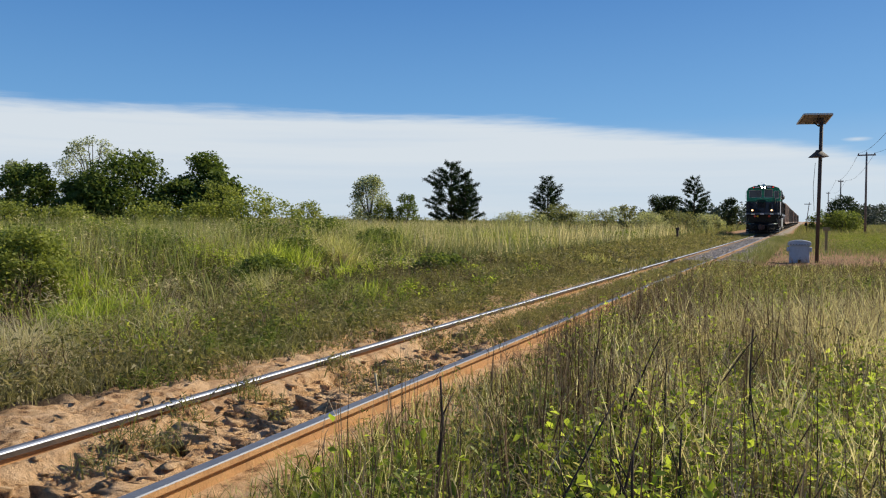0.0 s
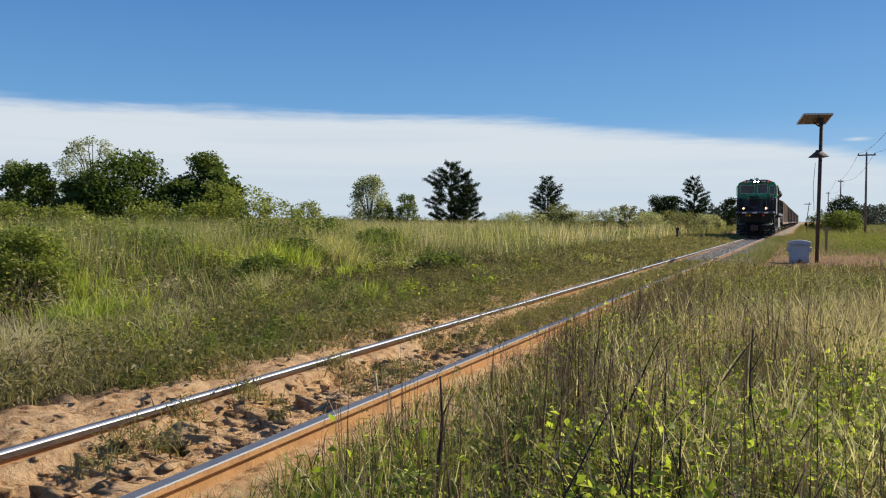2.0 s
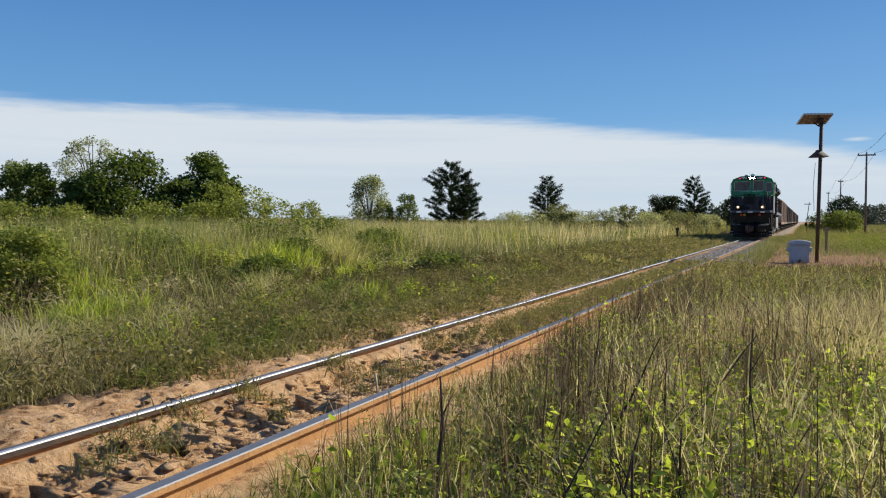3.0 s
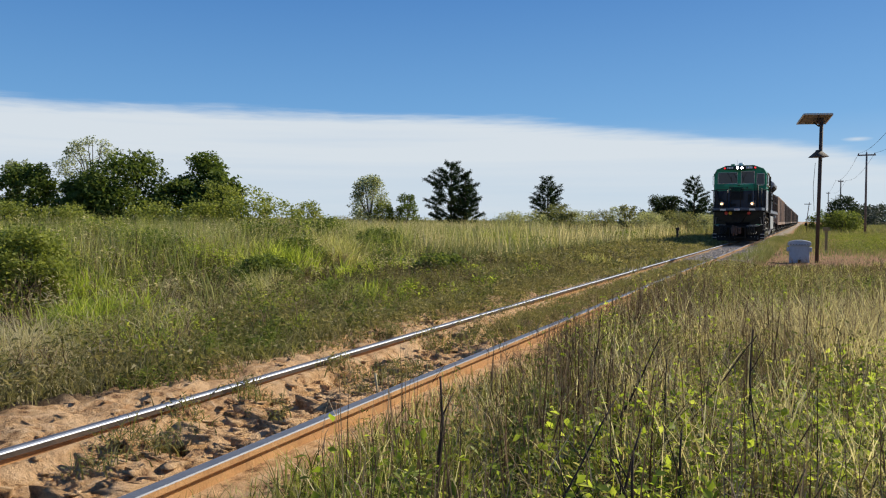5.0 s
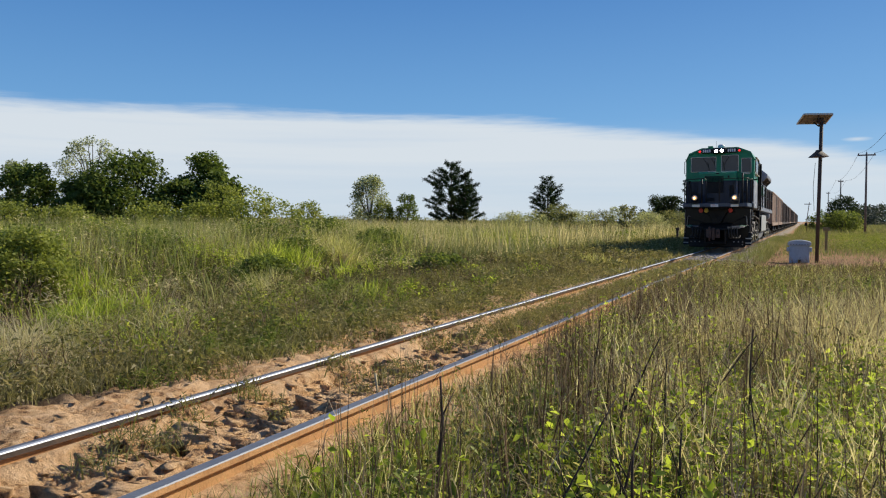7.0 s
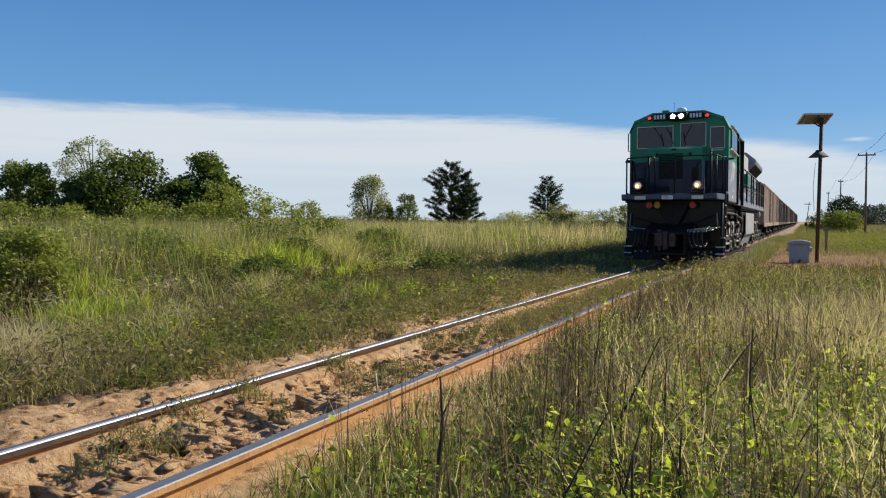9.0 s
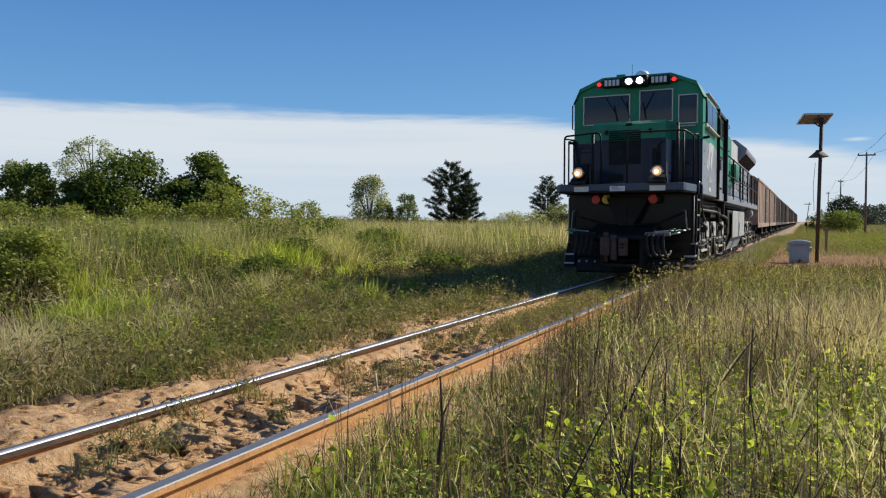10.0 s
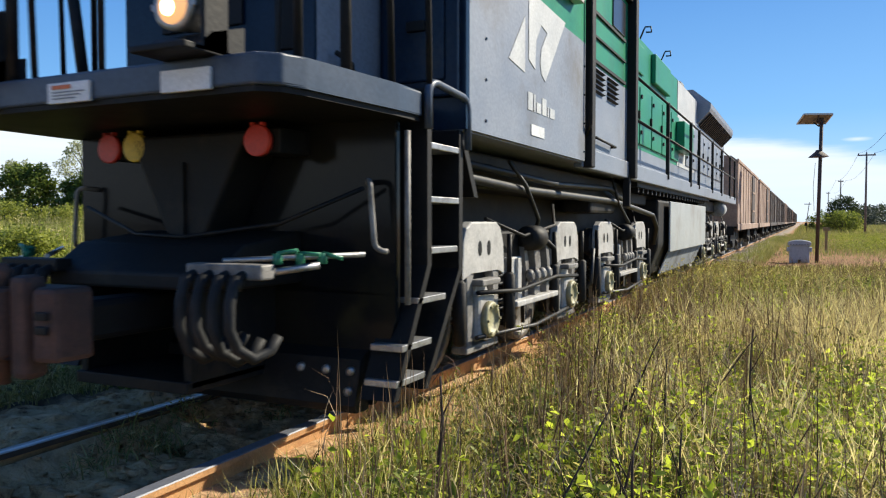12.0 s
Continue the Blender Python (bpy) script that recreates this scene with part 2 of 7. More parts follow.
M_WHITE = surface("white_paint", (0.68, 0.69, 0.68), (0.82, 0.82, 0.80), 0.45, 0.0, 4, 60, 0.05, (0.45, 0.43, 0.40), 0.2)
M_EMBLEM = surface("weathered_white_print", (0.46, 0.47, 0.47), (0.58, 0.585, 0.58), 0.5, 0.0, 4, 60, 0.05, (0.36, 0.36, 0.36), 0.3)
M_ORANGE = surface("orange_print", (0.62, 0.14, 0.04), (0.70, 0.18, 0.05), 0.5)
M_REDLENS = surface("red_signal_disc", (0.50, 0.030, 0.020), (0.62, 0.05, 0.03), 0.35, 0.0, 3, 40, 0.02)
M_YELLOW = surface("yellow_signal_disc", (0.60, 0.42, 0.03), (0.72, 0.52, 0.05), 0.4, 0.0, 3, 40, 0.02)
M_GLASS = glass_material("tinted_cab_glass", (0.030, 0.040, 0.055))
M_GLASSDARK = glass_material("dark_side_glass", (0.05, 0.05, 0.05), 0.15)
M_HEAD = glowing("headlight_glow", (1.0, 0.97, 0.90), 90.0)
M_DITCH = glowing("ditch_lens_glow", (0.88, 0.46, 0.19), 0.7)
M_BULB = glowing("bulb_glow", (1.0, 0.64, 0.28), 12.0)
M_MARKER = glowing("red_marker_glow", (0.9, 0.03, 0.03), 1.1)
M_TANKPANEL = surface("pale_grey_panel", (0.36, 0.38, 0.38), (0.46, 0.48, 0.47), 0.45, 0.0, 2, 40, 0.04, (0.28, 0.25, 0.22), 0.3)
M_RUBBER = surface("black_rubber", (0.012, 0.012, 0.012), (0.03, 0.03, 0.03), 0.6, 0.0, 6, 60, 0.1, spec=0.2)
M_WAGON = surface("sun_bleached_wagon_paint", (0.27, 0.185, 0.14), (0.40, 0.29, 0.225), 0.75, 0.0, 1.3, 30, 0.2, (0.13, 0.07, 0.05), 0.4)
M_WAGONDARK = surface("dark_brown_wagon_paint", (0.030, 0.024, 0.026), (0.062, 0.045, 0.042), 0.7, 0.0, 1.3, 30, 0.2, (0.08, 0.045, 0.03), 0.45)
M_POLE = surface("brown_weathered_post", (0.045, 0.030, 0.024), (0.085, 0.058, 0.044), 0.75, 0.0, 8, 70, 0.4)
M_WOOD = surface("grey_weathered_wood", (0.10, 0.085, 0.075), (0.20, 0.17, 0.15), 0.9, 0.0, 4, 50, 0.5)
# A pale sheet's shade and ground bounce, put in as dark tan.
M_PANELBACK = surface("shaded_back_sheet", (0.13, 0.115, 0.09), (0.19, 0.165, 0.13), 0.6, 0.0, 3, 40, 0.0)
M_ALU = surface("aluminium_frame", (0.45, 0.42, 0.36), (0.58, 0.54, 0.47), 0.45, 0.6, 5, 60, 0.05)
M_CABINET = surface("pale_blue_cabinet_paint", (0.32, 0.38, 0.45), (0.44, 0.50, 0.57), 0.7, 0.0, 3, 40, 0.2, (0.20, 0.20, 0.20), 0.3)
M_STAKE = surface("sunlit_wooden_stake", (0.20, 0.15, 0.07), (0.32, 0.25, 0.12), 0.85, 0.0, 8, 60, 0.3)
M_BOX = surface("grey_concrete_cabinet", (0.20, 0.225, 0.25), (0.30, 0.325, 0.35), 0.85, 0.0, 3, 40, 0.3, (0.10, 0.09, 0.08), 0.35)
M_BARK = surface("bark", (0.05, 0.038, 0.030), (0.12, 0.095, 0.075), 0.95, 0.0, 6, 50, 0.7)
M_WIRE = surface("dark_wire", (0.03, 0.03, 0.03), (0.05, 0.05, 0.05), 0.6)

M_DEADSTEM = surface("dead_stem_bark", (0.028, 0.017, 0.012), (0.070, 0.046, 0.033), 0.9, 0.0, 20, 90, 0.4)
M_STRAW = surface("straw", (0.42, 0.33, 0.18), (0.56, 0.46, 0.28), 0.8, 0.0, 20, 90, 0.2)
# Side of the far rail's head: its shading put in as dark brown.
M_RAILDARK = surface("shaded_rail_side", (0.035, 0.026, 0.022), (0.10, 0.062, 0.040), 0.7, 0.0, 6, 70, 0.3)
M_BALLAST = surface("crushed_stone", (0.24, 0.205, 0.175), (0.50, 0.44, 0.39), 0.9, 0.0, 3, 40, 0.4, (0.22, 0.13, 0.07), 0.3)

G_LEFT = foliage("meadow_grass", [(0.0, (0.22, 0.225, 0.085)), (0.5, (0.38, 0.365, 0.150)), (1.0, (0.66, 0.60, 0.34))],
                 0.52, patch=0.85, patch_scale=0.35, patch_stops=[(0.0, (0.15, 0.185, 0.055)), (0.5, (0.26, 0.30, 0.085)), (1.0, (0.48, 0.49, 0.18))])
G_FARGRASS = foliage("far_grass", [(0.0, (0.17, 0.18, 0.080)), (0.6, (0.25, 0.25, 0.115)), (1.0, (0.36, 0.34, 0.19))], 0.4, patch=0.7, patch_scale=0.12, patch_stops=[(0.0, (0.10, 0.13, 0.04)), (1.0, (0.24, 0.27, 0.09))])
# Distance haze put into the leaf colour: paler, greyer olive.
G_HAZY = foliage("hazed_scrub", [(0.0, (0.22, 0.25, 0.13)), (0.6, (0.34, 0.355, 0.20)), (1.0, (0.50, 0.49, 0.32))], 0.58)
G_LIME = foliage("lime_grass", [(0.0, (0.15, 0.19, 0.028)), (0.5, (0.34, 0.41, 0.060)), (1.0, (0.58, 0.62, 0.14))], 0.58, gloss=0.1)
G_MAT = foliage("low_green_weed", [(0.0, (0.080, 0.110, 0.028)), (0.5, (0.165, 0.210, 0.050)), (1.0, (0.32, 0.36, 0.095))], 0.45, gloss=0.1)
G_STRAW = foliage("straw_grass", [(0.0, (0.40, 0.33, 0.20)), (0.6, (0.64, 0.55, 0.37)), (1.0, (0.84, 0.75, 0.54))], 0.5, gloss=0.1)
G_VERGE = foliage("verge_weeds", [(0.0, (0.110, 0.118, 0.040)), (0.5, (0.20, 0.20, 0.068)), (0.8, (0.31, 0.28, 0.115)), (1.0, (0.50, 0.43, 0.25))],
                  translucent=0.45, patch=0.75, patch_scale=0.8, patch_stops=[(0.0, (0.125, 0.098, 0.048)), (0.5, (0.22, 0.18, 0.085)), (1.0, (0.44, 0.36, 0.21))])
G_VERGESHRUB = foliage("olive_scrub", [(0.0, (0.13, 0.15, 0.060)), (0.6, (0.21, 0.22, 0.090)), (1.0, (0.33, 0.30, 0.16))], 0.5)
G_RIGHT = foliage("roadside_grass", mixed=True, stops=[(0.0, (0.055, 0.060, 0.012)), (0.38, (0.27, 0.30, 0.075)), (0.70, (0.52, 0.50, 0.20)), (1.0, (0.90, 0.82, 0.55))],
                  translucent=0.46, patch=0.8, patch_scale=0.55, patch_stops=[(0.0, (0.08, 0.058, 0.030)), (0.5, (0.36, 0.285, 0.15)), (1.0, (0.74, 0.62, 0.38))])
G_LEAF = foliage("broad_weed_leaf", [(0.0, (0.10, 0.135, 0.026)), (0.5, (0.20, 0.245, 0.052)), (1.0, (0.36, 0.385, 0.11))], translucent=0.5, gloss=0.15, rough=0.5)
G_OLIVE = foliage("olive_weed_leaf", [(0.0, (0.090, 0.090, 0.030)), (0.5, (0.23, 0.22, 0.075)), (1.0, (0.52, 0.46, 0.20))], translucent=0.48, patch=0.8, patch_scale=0.7, patch_stops=[(0.0, (0.10, 0.082, 0.045)), (0.6, (0.25, 0.205, 0.11)), (1.0, (0.50, 0.42, 0.25))], gloss=0.12, rough=0.55)
G_LEAFLEFT = foliage("meadow_weed_leaf", mixed=True, stops=[(0.0, (0.055, 0.085, 0.018)), (0.5, (0.16, 0.22, 0.038)), (1.0, (0.34, 0.39, 0.085))], translucent=0.5, gloss=0.15, rough=0.55)
G_DRY = foliage("dry_stalks", [(0.0, (0.075, 0.042, 0.026)), (0.6, (0.21, 0.135, 0.085)), (1.0, (0.46, 0.34, 0.22))], 0.1, gloss=0.08, rough=0.8)
# Sun through the leaves put into the colour: a bright lime.
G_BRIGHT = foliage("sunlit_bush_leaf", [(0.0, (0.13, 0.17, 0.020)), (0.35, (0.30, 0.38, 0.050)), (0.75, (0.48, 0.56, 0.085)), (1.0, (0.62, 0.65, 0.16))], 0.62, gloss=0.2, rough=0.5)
G_SHEAF = foliage("meadow_sheaf", [(0.0, (0.20, 0.20, 0.07)), (0.5, (0.42, 0.41, 0.15)), (1.0, (0.72, 0.66, 0.36))], 0.55, gloss=0.1)
G_BROWN = foliage("withered_weed", [(0.0, (0.070, 0.056, 0.028)), (0.5, (0.130, 0.108, 0.050)), (1.0, (0.26, 0.215, 0.11))], 0.35, gloss=0.1)
G_TREE = foliage("dark_tree_leaf", [(0.0, (0.075, 0.110, 0.028)), (0.6, (0.130, 0.180, 0.042)), (1.0, (0.205, 0.245, 0.068))], 0.46, gloss=0.15)
G_DARKFAR = foliage("dark_far_leaf", [(0.0, (0.030, 0.048, 0.020)), (1.0, (0.075, 0.105, 0.040))], 0.25, gloss=0.1)
G_TREELIGHT = foliage("light_tree_leaf", [(0.0, (0.16, 0.19, 0.045)), (0.6, (0.28, 0.32, 0.075)), (1.0, (0.42, 0.43, 0.14))], 0.52, gloss=0.12)
G_GREYTREE = foliage("grey_green_leaf", [(0.0, (0.20, 0.23, 0.14)), (0.6, (0.36, 0.39, 0.25)), (1.0, (0.54, 0.56, 0.40))], 0.5)
G_PINE = foliage("pine_needles", [(0.0, (0.018, 0.040, 0.016)), (0.6, (0.034, 0.062, 0.024)), (1.0, (0.065, 0.098, 0.034))], 0.2)
G_FAR = foliage("far_wood_leaf", [(0.0, (0.040, 0.062, 0.050)), (1.0, (0.075, 0.10, 0.075))], 0.2)

# ---- mesh helpers ----
def part(name, bm, material, parent, label=""):
    """Links a bmesh as one mesh object under a thing or part."""
    me = bpy.data.meshes.new(name)
    bmesh.ops.recalc_face_normals(bm, faces=bm.faces)
    bm.to_mesh(me)
    bm.free()
    for mt in material if isinstance(material, (list, tuple)) else (material,):
        me.materials.append(mt)
    ob = new(name, me)
    ob.parent = parent
    if label:
        tagged(ob, label)
    return ob


def pieces(name, bm, material, parent, label=""):
    """Each loose piece of the bmesh becomes a part of its own. Returns the first."""
    seen, first = set(), None
    for v0 in list(bm.verts):
        if v0 in seen:
            continue
        stack, faces = [v0], {}
        seen.add(v0)
        while stack:
            v = stack.pop()
            for f in v.link_faces:
                faces[f] = True
                for w in f.verts:
                    if w not in seen:
                        seen.add(w)
                        stack.append(w)
        sub_bm, made = bmesh.new(), {}
        for f in faces:
            vs = []
            for v in f.verts:
                if v not in made:
                    made[v] = sub_bm.verts.new(v.co)
                vs.append(made[v])
            nf = sub_bm.faces.new(vs)
            nf.smooth, nf.material_index = f.smooth, f.material_index
        ob = part(name, sub_bm, material, parent, label)
        first = first or ob
    bm.free()
    return first


def thing(name, label, category, group="", kind="", at=(0, 0, 0)):
    ob = tagged(new(name), label, category, group, kind)
    ob.location = at
    ob.empty_display_size = 0.2
    return ob


def box(bm, x0, x1, y0, y1, z0, z1, bevel=0.0, mat=0):
    vs = [bm.verts.new((x, y, z)) for x in (x0, x1) for y in (y0, y1) for z in (z0, z1)]
    fs = [bm.faces.new([vs[i] for i in q]) for q in ((0, 1, 3, 2), (4, 6, 7, 5), (0, 4, 5, 1), (2, 3, 7, 6), (0, 2, 6, 4), (1, 5, 7, 3))]
    for f in fs:
        f.material_index = mat
    if bevel:
        es = list({e for f in fs for e in f.edges})
        r = bmesh.ops.bevel(bm, geom=es, offset=bevel, segments=2, affect="EDGES", profile=0.5)
        for f in r["faces"]:
            f.material_index = mat
    return bm


def boxed(*a, **k):
    return box(bmesh.new(), *a, **k)


def prism(bm, pts, axis, a, b, bevel=0.0, mat=0):
    """The polygon pts, swept along axis from a to b. The pts are (y, z), (x, z) or (x, y)."""
    def put(p, v):
        return {0: (v, p[0], p[1]), 1: (p[0], v, p[1]), 2: (p[0], p[1], v)}[axis]
    lo, hi = [bm.verts.new(put(p, a)) for p in pts], [bm.verts.new(put(p, b)) for p in pts]
    n = len(pts)
    fs = [bm.faces.new(lo), bm.faces.new(hi[::-1])]
    fs += [bm.faces.new((lo[i], lo[(i + 1) % n], hi[(i + 1) % n], hi[i])) for i in range(n)]
    for f in fs:
        f.material_index = mat
    if bevel:
        es = list({e for f in fs for e in f.edges})
        bmesh.ops.bevel(bm, geom=es, offset=bevel, segments=2, affect="EDGES", profile=0.5)
    return bm


def tube(bm, pts, r, n=8, r_end=None, mat=0):
    """A round bar along a polyline, tapered to r_end."""
    pts = [Vector(p) for p in pts]
    rings, side = [], None
    for i, p in enumerate(pts):
        d = (pts[min(i + 1, len(pts) - 1)] - pts[max(i - 1, 0)]).normalized()
        if side is None:
            side = d.orthogonal().normalized()
        side = (side - d * side.dot(d)).normalized()
        up = d.cross(side)
        rad = r if r_end is None else r + (r_end - r) * i / (len(pts) - 1)
        rings.append([bm.verts.new(p + (side * math.cos(a) + up * math.sin(a)) * rad) for a in (2 * math.pi * k / n for k in range(n))])
    for a, b in zip(rings, rings[1:]):
        for k in range(n):
            f = bm.faces.new((a[k], a[(k + 1) % n], b[(k + 1) % n], b[k]))
            f.smooth, f.material_index = True, mat
    for ring in (rings[0][::-1], rings[-1]):
        bm.faces.new(ring).material_index = mat
    return bm


def lathe(bm, profile, centre, axis, n=20, mat=0):
    """Turns the profile of (along, radius) about an axis through centre."""
    c, d = Vector(centre), Vector(axis).normalized()
    u = d.orthogonal().normalized()
    v = d.cross(u)
    rings = [[bm.verts.new(c + d * h + (u * math.cos(2 * math.pi * k / n) + v * math.sin(2 * math.pi * k / n)) * max(r, 1e-4)) for k in range(n)] for h, r in profile]
    for a, b in zip(rings, rings[1:]):
        for k in range(n):
            f = bm.faces.new((a[k], a[(k + 1) % n], b[(k + 1) % n], b[k]))
            f.smooth, f.material_index = True, mat
    for ring in (rings[0][::-1], rings[-1]):
        bm.faces.new(ring).material_index = mat
    return bm


def arc(p0, corner, p1, n=5):
    """A rounded bend from p0 by corner to p1."""
    a, b, c = Vector(p0), Vector(corner), Vector(p1)
    return [a * (1 - t) ** 2 + b * 2 * t * (1 - t) + c * t * t for t in (k / n for k in range(n + 1))]


def triangles(name, verts, tris, material, smooth=False):
    """A mesh object from arrays of points and of triangles."""
    me = bpy.data.meshes.new(name)
    me.vertices.add(len(verts))
    me.vertices.foreach_set("co", np.asarray(verts, np.float32).ravel())
    me.loops.add(len(tris) * 3)
    me.loops.foreach_set("vertex_index", np.asarray(tris, np.int32).ravel())
    me.polygons.add(len(tris))
    me.polygons.foreach_set("loop_start", np.arange(len(tris), dtype=np.int32) * 3)
    if smooth:
        me.polygons.foreach_set("use_smooth", np.ones(len(tris), bool))
    me.update(calc_edges=True)
    me.materials.append(material)
    return new(name, me)


RNG = np.random.default_rng(7)


def ribbons(P, H, W, lean, seg=3, wind=0.0):
    """Tapered, bending blades rooted at P, with heights H and widths W. Returns points and triangles."""
    n = len(P)
    az, wz = RNG.uniform(0, 2 * np.pi, n), RNG.uniform(0, 2 * np.pi, n)
    ln = lean * RNG.uniform(0.2, 1.3, n)
    dx, dy = np.cos(az) * ln + wind, np.sin(az) * ln
    wx, wy = np.cos(wz) * W * 0.5, np.sin(wz) * W * 0.5
    out = np.zeros((n, 2 * seg + 1, 3))
    for k in range(seg + 1):
        t = k / seg
        c = np.stack([P[:, 0] + dx * H * t ** 1.8, P[:, 1] + dy * H * t ** 1.8, P[:, 2] + H * (t - 0.35 * np.minimum(ln, 1.2) * t ** 2.5)], 1)
        w = (1 - 0.75 * t ** 1.5)
        if k == seg:
            out[:, 2 * seg] = c
        else:
            o = np.stack([wx * w, wy * w, np.zeros(n)], 1)
            out[:, 2 * k], out[:, 2 * k + 1] = c - o, c + o
    tri = []
    for k in range(seg - 1):
        a = 2 * k
        tri += [(a, a + 1, a + 3), (a, a + 3, a + 2)]
    tri.append((2 * seg - 2, 2 * seg - 1, 2 * seg))
    T = (np.arange(n)[:, None, None] * (2 * seg + 1) + np.array(tri)[None]).reshape(-1, 3)
    return out.reshape(-1, 3), T


def leaves(C, size, droop=0.4, ratio=0.55):
    """Pointed leaves, folded along the midrib, from the stalk ends C. Returns points and triangles."""
    n = len(C)
    az = RNG.uniform(0, 2 * np.pi, n)
    el = RNG.normal(0.1, 0.55, n) - droop * 0.5
    roll = RNG.normal(0, 0.6, n)
    f = np.stack([np.cos(az) * np.cos(el), np.sin(az) * np.cos(el), np.sin(el)], 1)
    s = np.stack([-np.sin(az), np.cos(az), np.zeros(n)], 1)
    u = np.cross(f, s)
    s = s * np.cos(roll)[:, None] + u * np.sin(roll)[:, None]
    u = np.cross(f, s)
    L = np.asarray(size)[:, None] if np.ndim(size) else size
    out = np.zeros((n, 4, 3))
    out[:, 0] = C
    out[:, 1] = C + f * L * 0.45 + s * L * ratio * 0.5 + u * L * 0.08
    out[:, 2] = C + f * L - u * L * 0.06
    out[:, 3] = C + f * L * 0.45 - s * L * ratio * 0.5 + u * L * 0.08
    T = (np.arange(n)[:, None, None] * 4 + np.array([(0, 1, 2), (0, 2, 3)])[None]).reshape(-1, 3)
    return out.reshape(-1, 3), T


def merged(*sets):
    V, T, k = [], [], 0
    for v, t in sets:
        V.append(v)
        T.append(t + k)
        k += len(v)
    return np.concatenate(V), np.concatenate(T)


def lumps(x, y, scale, seed=0.0):
    """Smooth value noise over arrays, 0 to 1."""
    x, y = np.asarray(x) / scale + seed * 17.3, np.asarray(y) / scale - seed * 9.1
    xi, yi = np.floor(x), np.floor(y)
    fx, fy = x - xi, y - yi
    fx, fy = fx * fx * (3 - 2 * fx), fy * fy * (3 - 2 * fy)
    def h(a, b):
        v = np.sin(a * 127.1 + b * 311.7 + seed) * 43758.5453
        return v - np.floor(v)
    return (h(xi, yi) * (1 - fx) + h(xi + 1, yi) * fx) * (1 - fy) + (h(xi, yi + 1) * (1 - fx) + h(xi + 1, yi + 1) * fx) * fy


def step(a, b, v):
    t = np.clip((v - a) / (b - a), 0, 1)
    return t * t * (3 - 2 * t)


def ground_z(x, y):
    """The height of the ground: a low track bed, a verge, a field that rises gently to one side."""
    x, y = np.asarray(x, float), np.asarray(y, float)
    z = np.full(np.broadcast(x, y).shape, -0.30)
    z = z + 0.19 * (1 - step(0.95, 2.3, x)) * step(-3.2, -1.2, x)
    z = z + 0.05 * (1 - step(-1.0, -0.5, x)) * step(-2.2, -1.3, x) * (1 - step(9, 14, y))
    z = z + np.clip(-x - 7, 0, 150) * 0.0115 + 0.10 * step(-2, -6, -np.abs(x)) * (lumps(x, y, 3.5, 2) - 0.5)
    z = z + 0.03 * (lumps(x, y, 0.9, 5) - 0.5)
    near = step(-2.6, -1.6, x) * (1 - step(0.45, 0.75, x)) * (1 - step(12, 17, y)) * step(0.08, 0.17, np.abs(np.abs(x) - 0.534))
    rough = lumps(x, y, 0.33, 1) * 0.42 + lumps(x, y, 0.14, 3) * 0.34 + np.abs(lumps(x, y, 0.09, 4) - 0.5) * 0.5
    ridge = np.abs(lumps(x + 0.3 * y, y * 0.6, 0.22, 8) - 0.5) * 2
    z = z + near * ((rough - 0.5) * 0.17 + (np.minimum(ridge, 0.5) - 0.4) * 0.11 * (0.35 + 0.65 * (np.abs(x) < 0.45)))
    z = z + 0.075 * np.exp(-((x + 0.44) / 0.09) ** 2) * (1 - step(10, 14, y))
    z = z + 0.24 * np.exp(-((x - 4.1) ** 2 / 0.9 + (y - 26.2) ** 2 / 4.0))
    return z


def in_view(P, pad=0.0):
    """The part of the plan in front of the standing place, with a margin."""
    dx, dy = P[:, 0] - EYE[0], P[:, 1] - EYE[1]
    a = np.degrees(np.arctan2(dx, dy))
    return (a > -61 - pad) & (a < 10 + pad) & (np.hypot(dx, dy) > 1.0)


def scatter(x0, x1, y0, y1, per_m2):
    n = int((x1 - x0) * (y1 - y0) * per_m2)
    P = np.stack([RNG.uniform(x0, x1, n), RNG.uniform(y0, y1, n), np.zeros(n)], 1)
    P = P[in_view(P)]
    P[:, 2] = ground_z(P[:, 0], P[:, 1]) - 0.01
    return P

# ---- ground and track ----
def ground():
    grow = [1.0]
    while grow[-1] < 3400:
        grow.append(grow[-1] * 1.22)
    grow = np.array(grow)
    xs = np.concatenate([-2.8 - grow[::-1] + 1, np.arange(-2.75, 1.45, 0.045), 1.5 + np.arange(0, 4, 0.25), 5.5 + grow - 1 + 0.25])
    ys = np.concatenate([-grow[::-1] + 1.0, np.arange(0.3, 15, 0.05), 15 + np.arange(0, 25, 0.4), 40 + grow - 1 + 0.4])
    X, Y = np.meshgrid(xs, ys, indexing="ij")
    Z = ground_z(X, Y)
    V = np.stack([X, Y, Z], -1).reshape(-1, 3)
    ny = len(ys)
    i, j = np.meshgrid(np.arange(len(xs) - 1), np.arange(ny - 1), indexing="ij")
    a = (i * ny + j).ravel()
    T = np.concatenate([np.stack([a, a + ny, a + ny + 1], 1), np.stack([a, a + ny + 1, a + 1], 1)])
    ob = triangles("ground", V, T, M_GROUND, smooth=True)
    tagged(ob, "orange sandy soil under grass, grey gravel along the track", "ground", kind="structure")


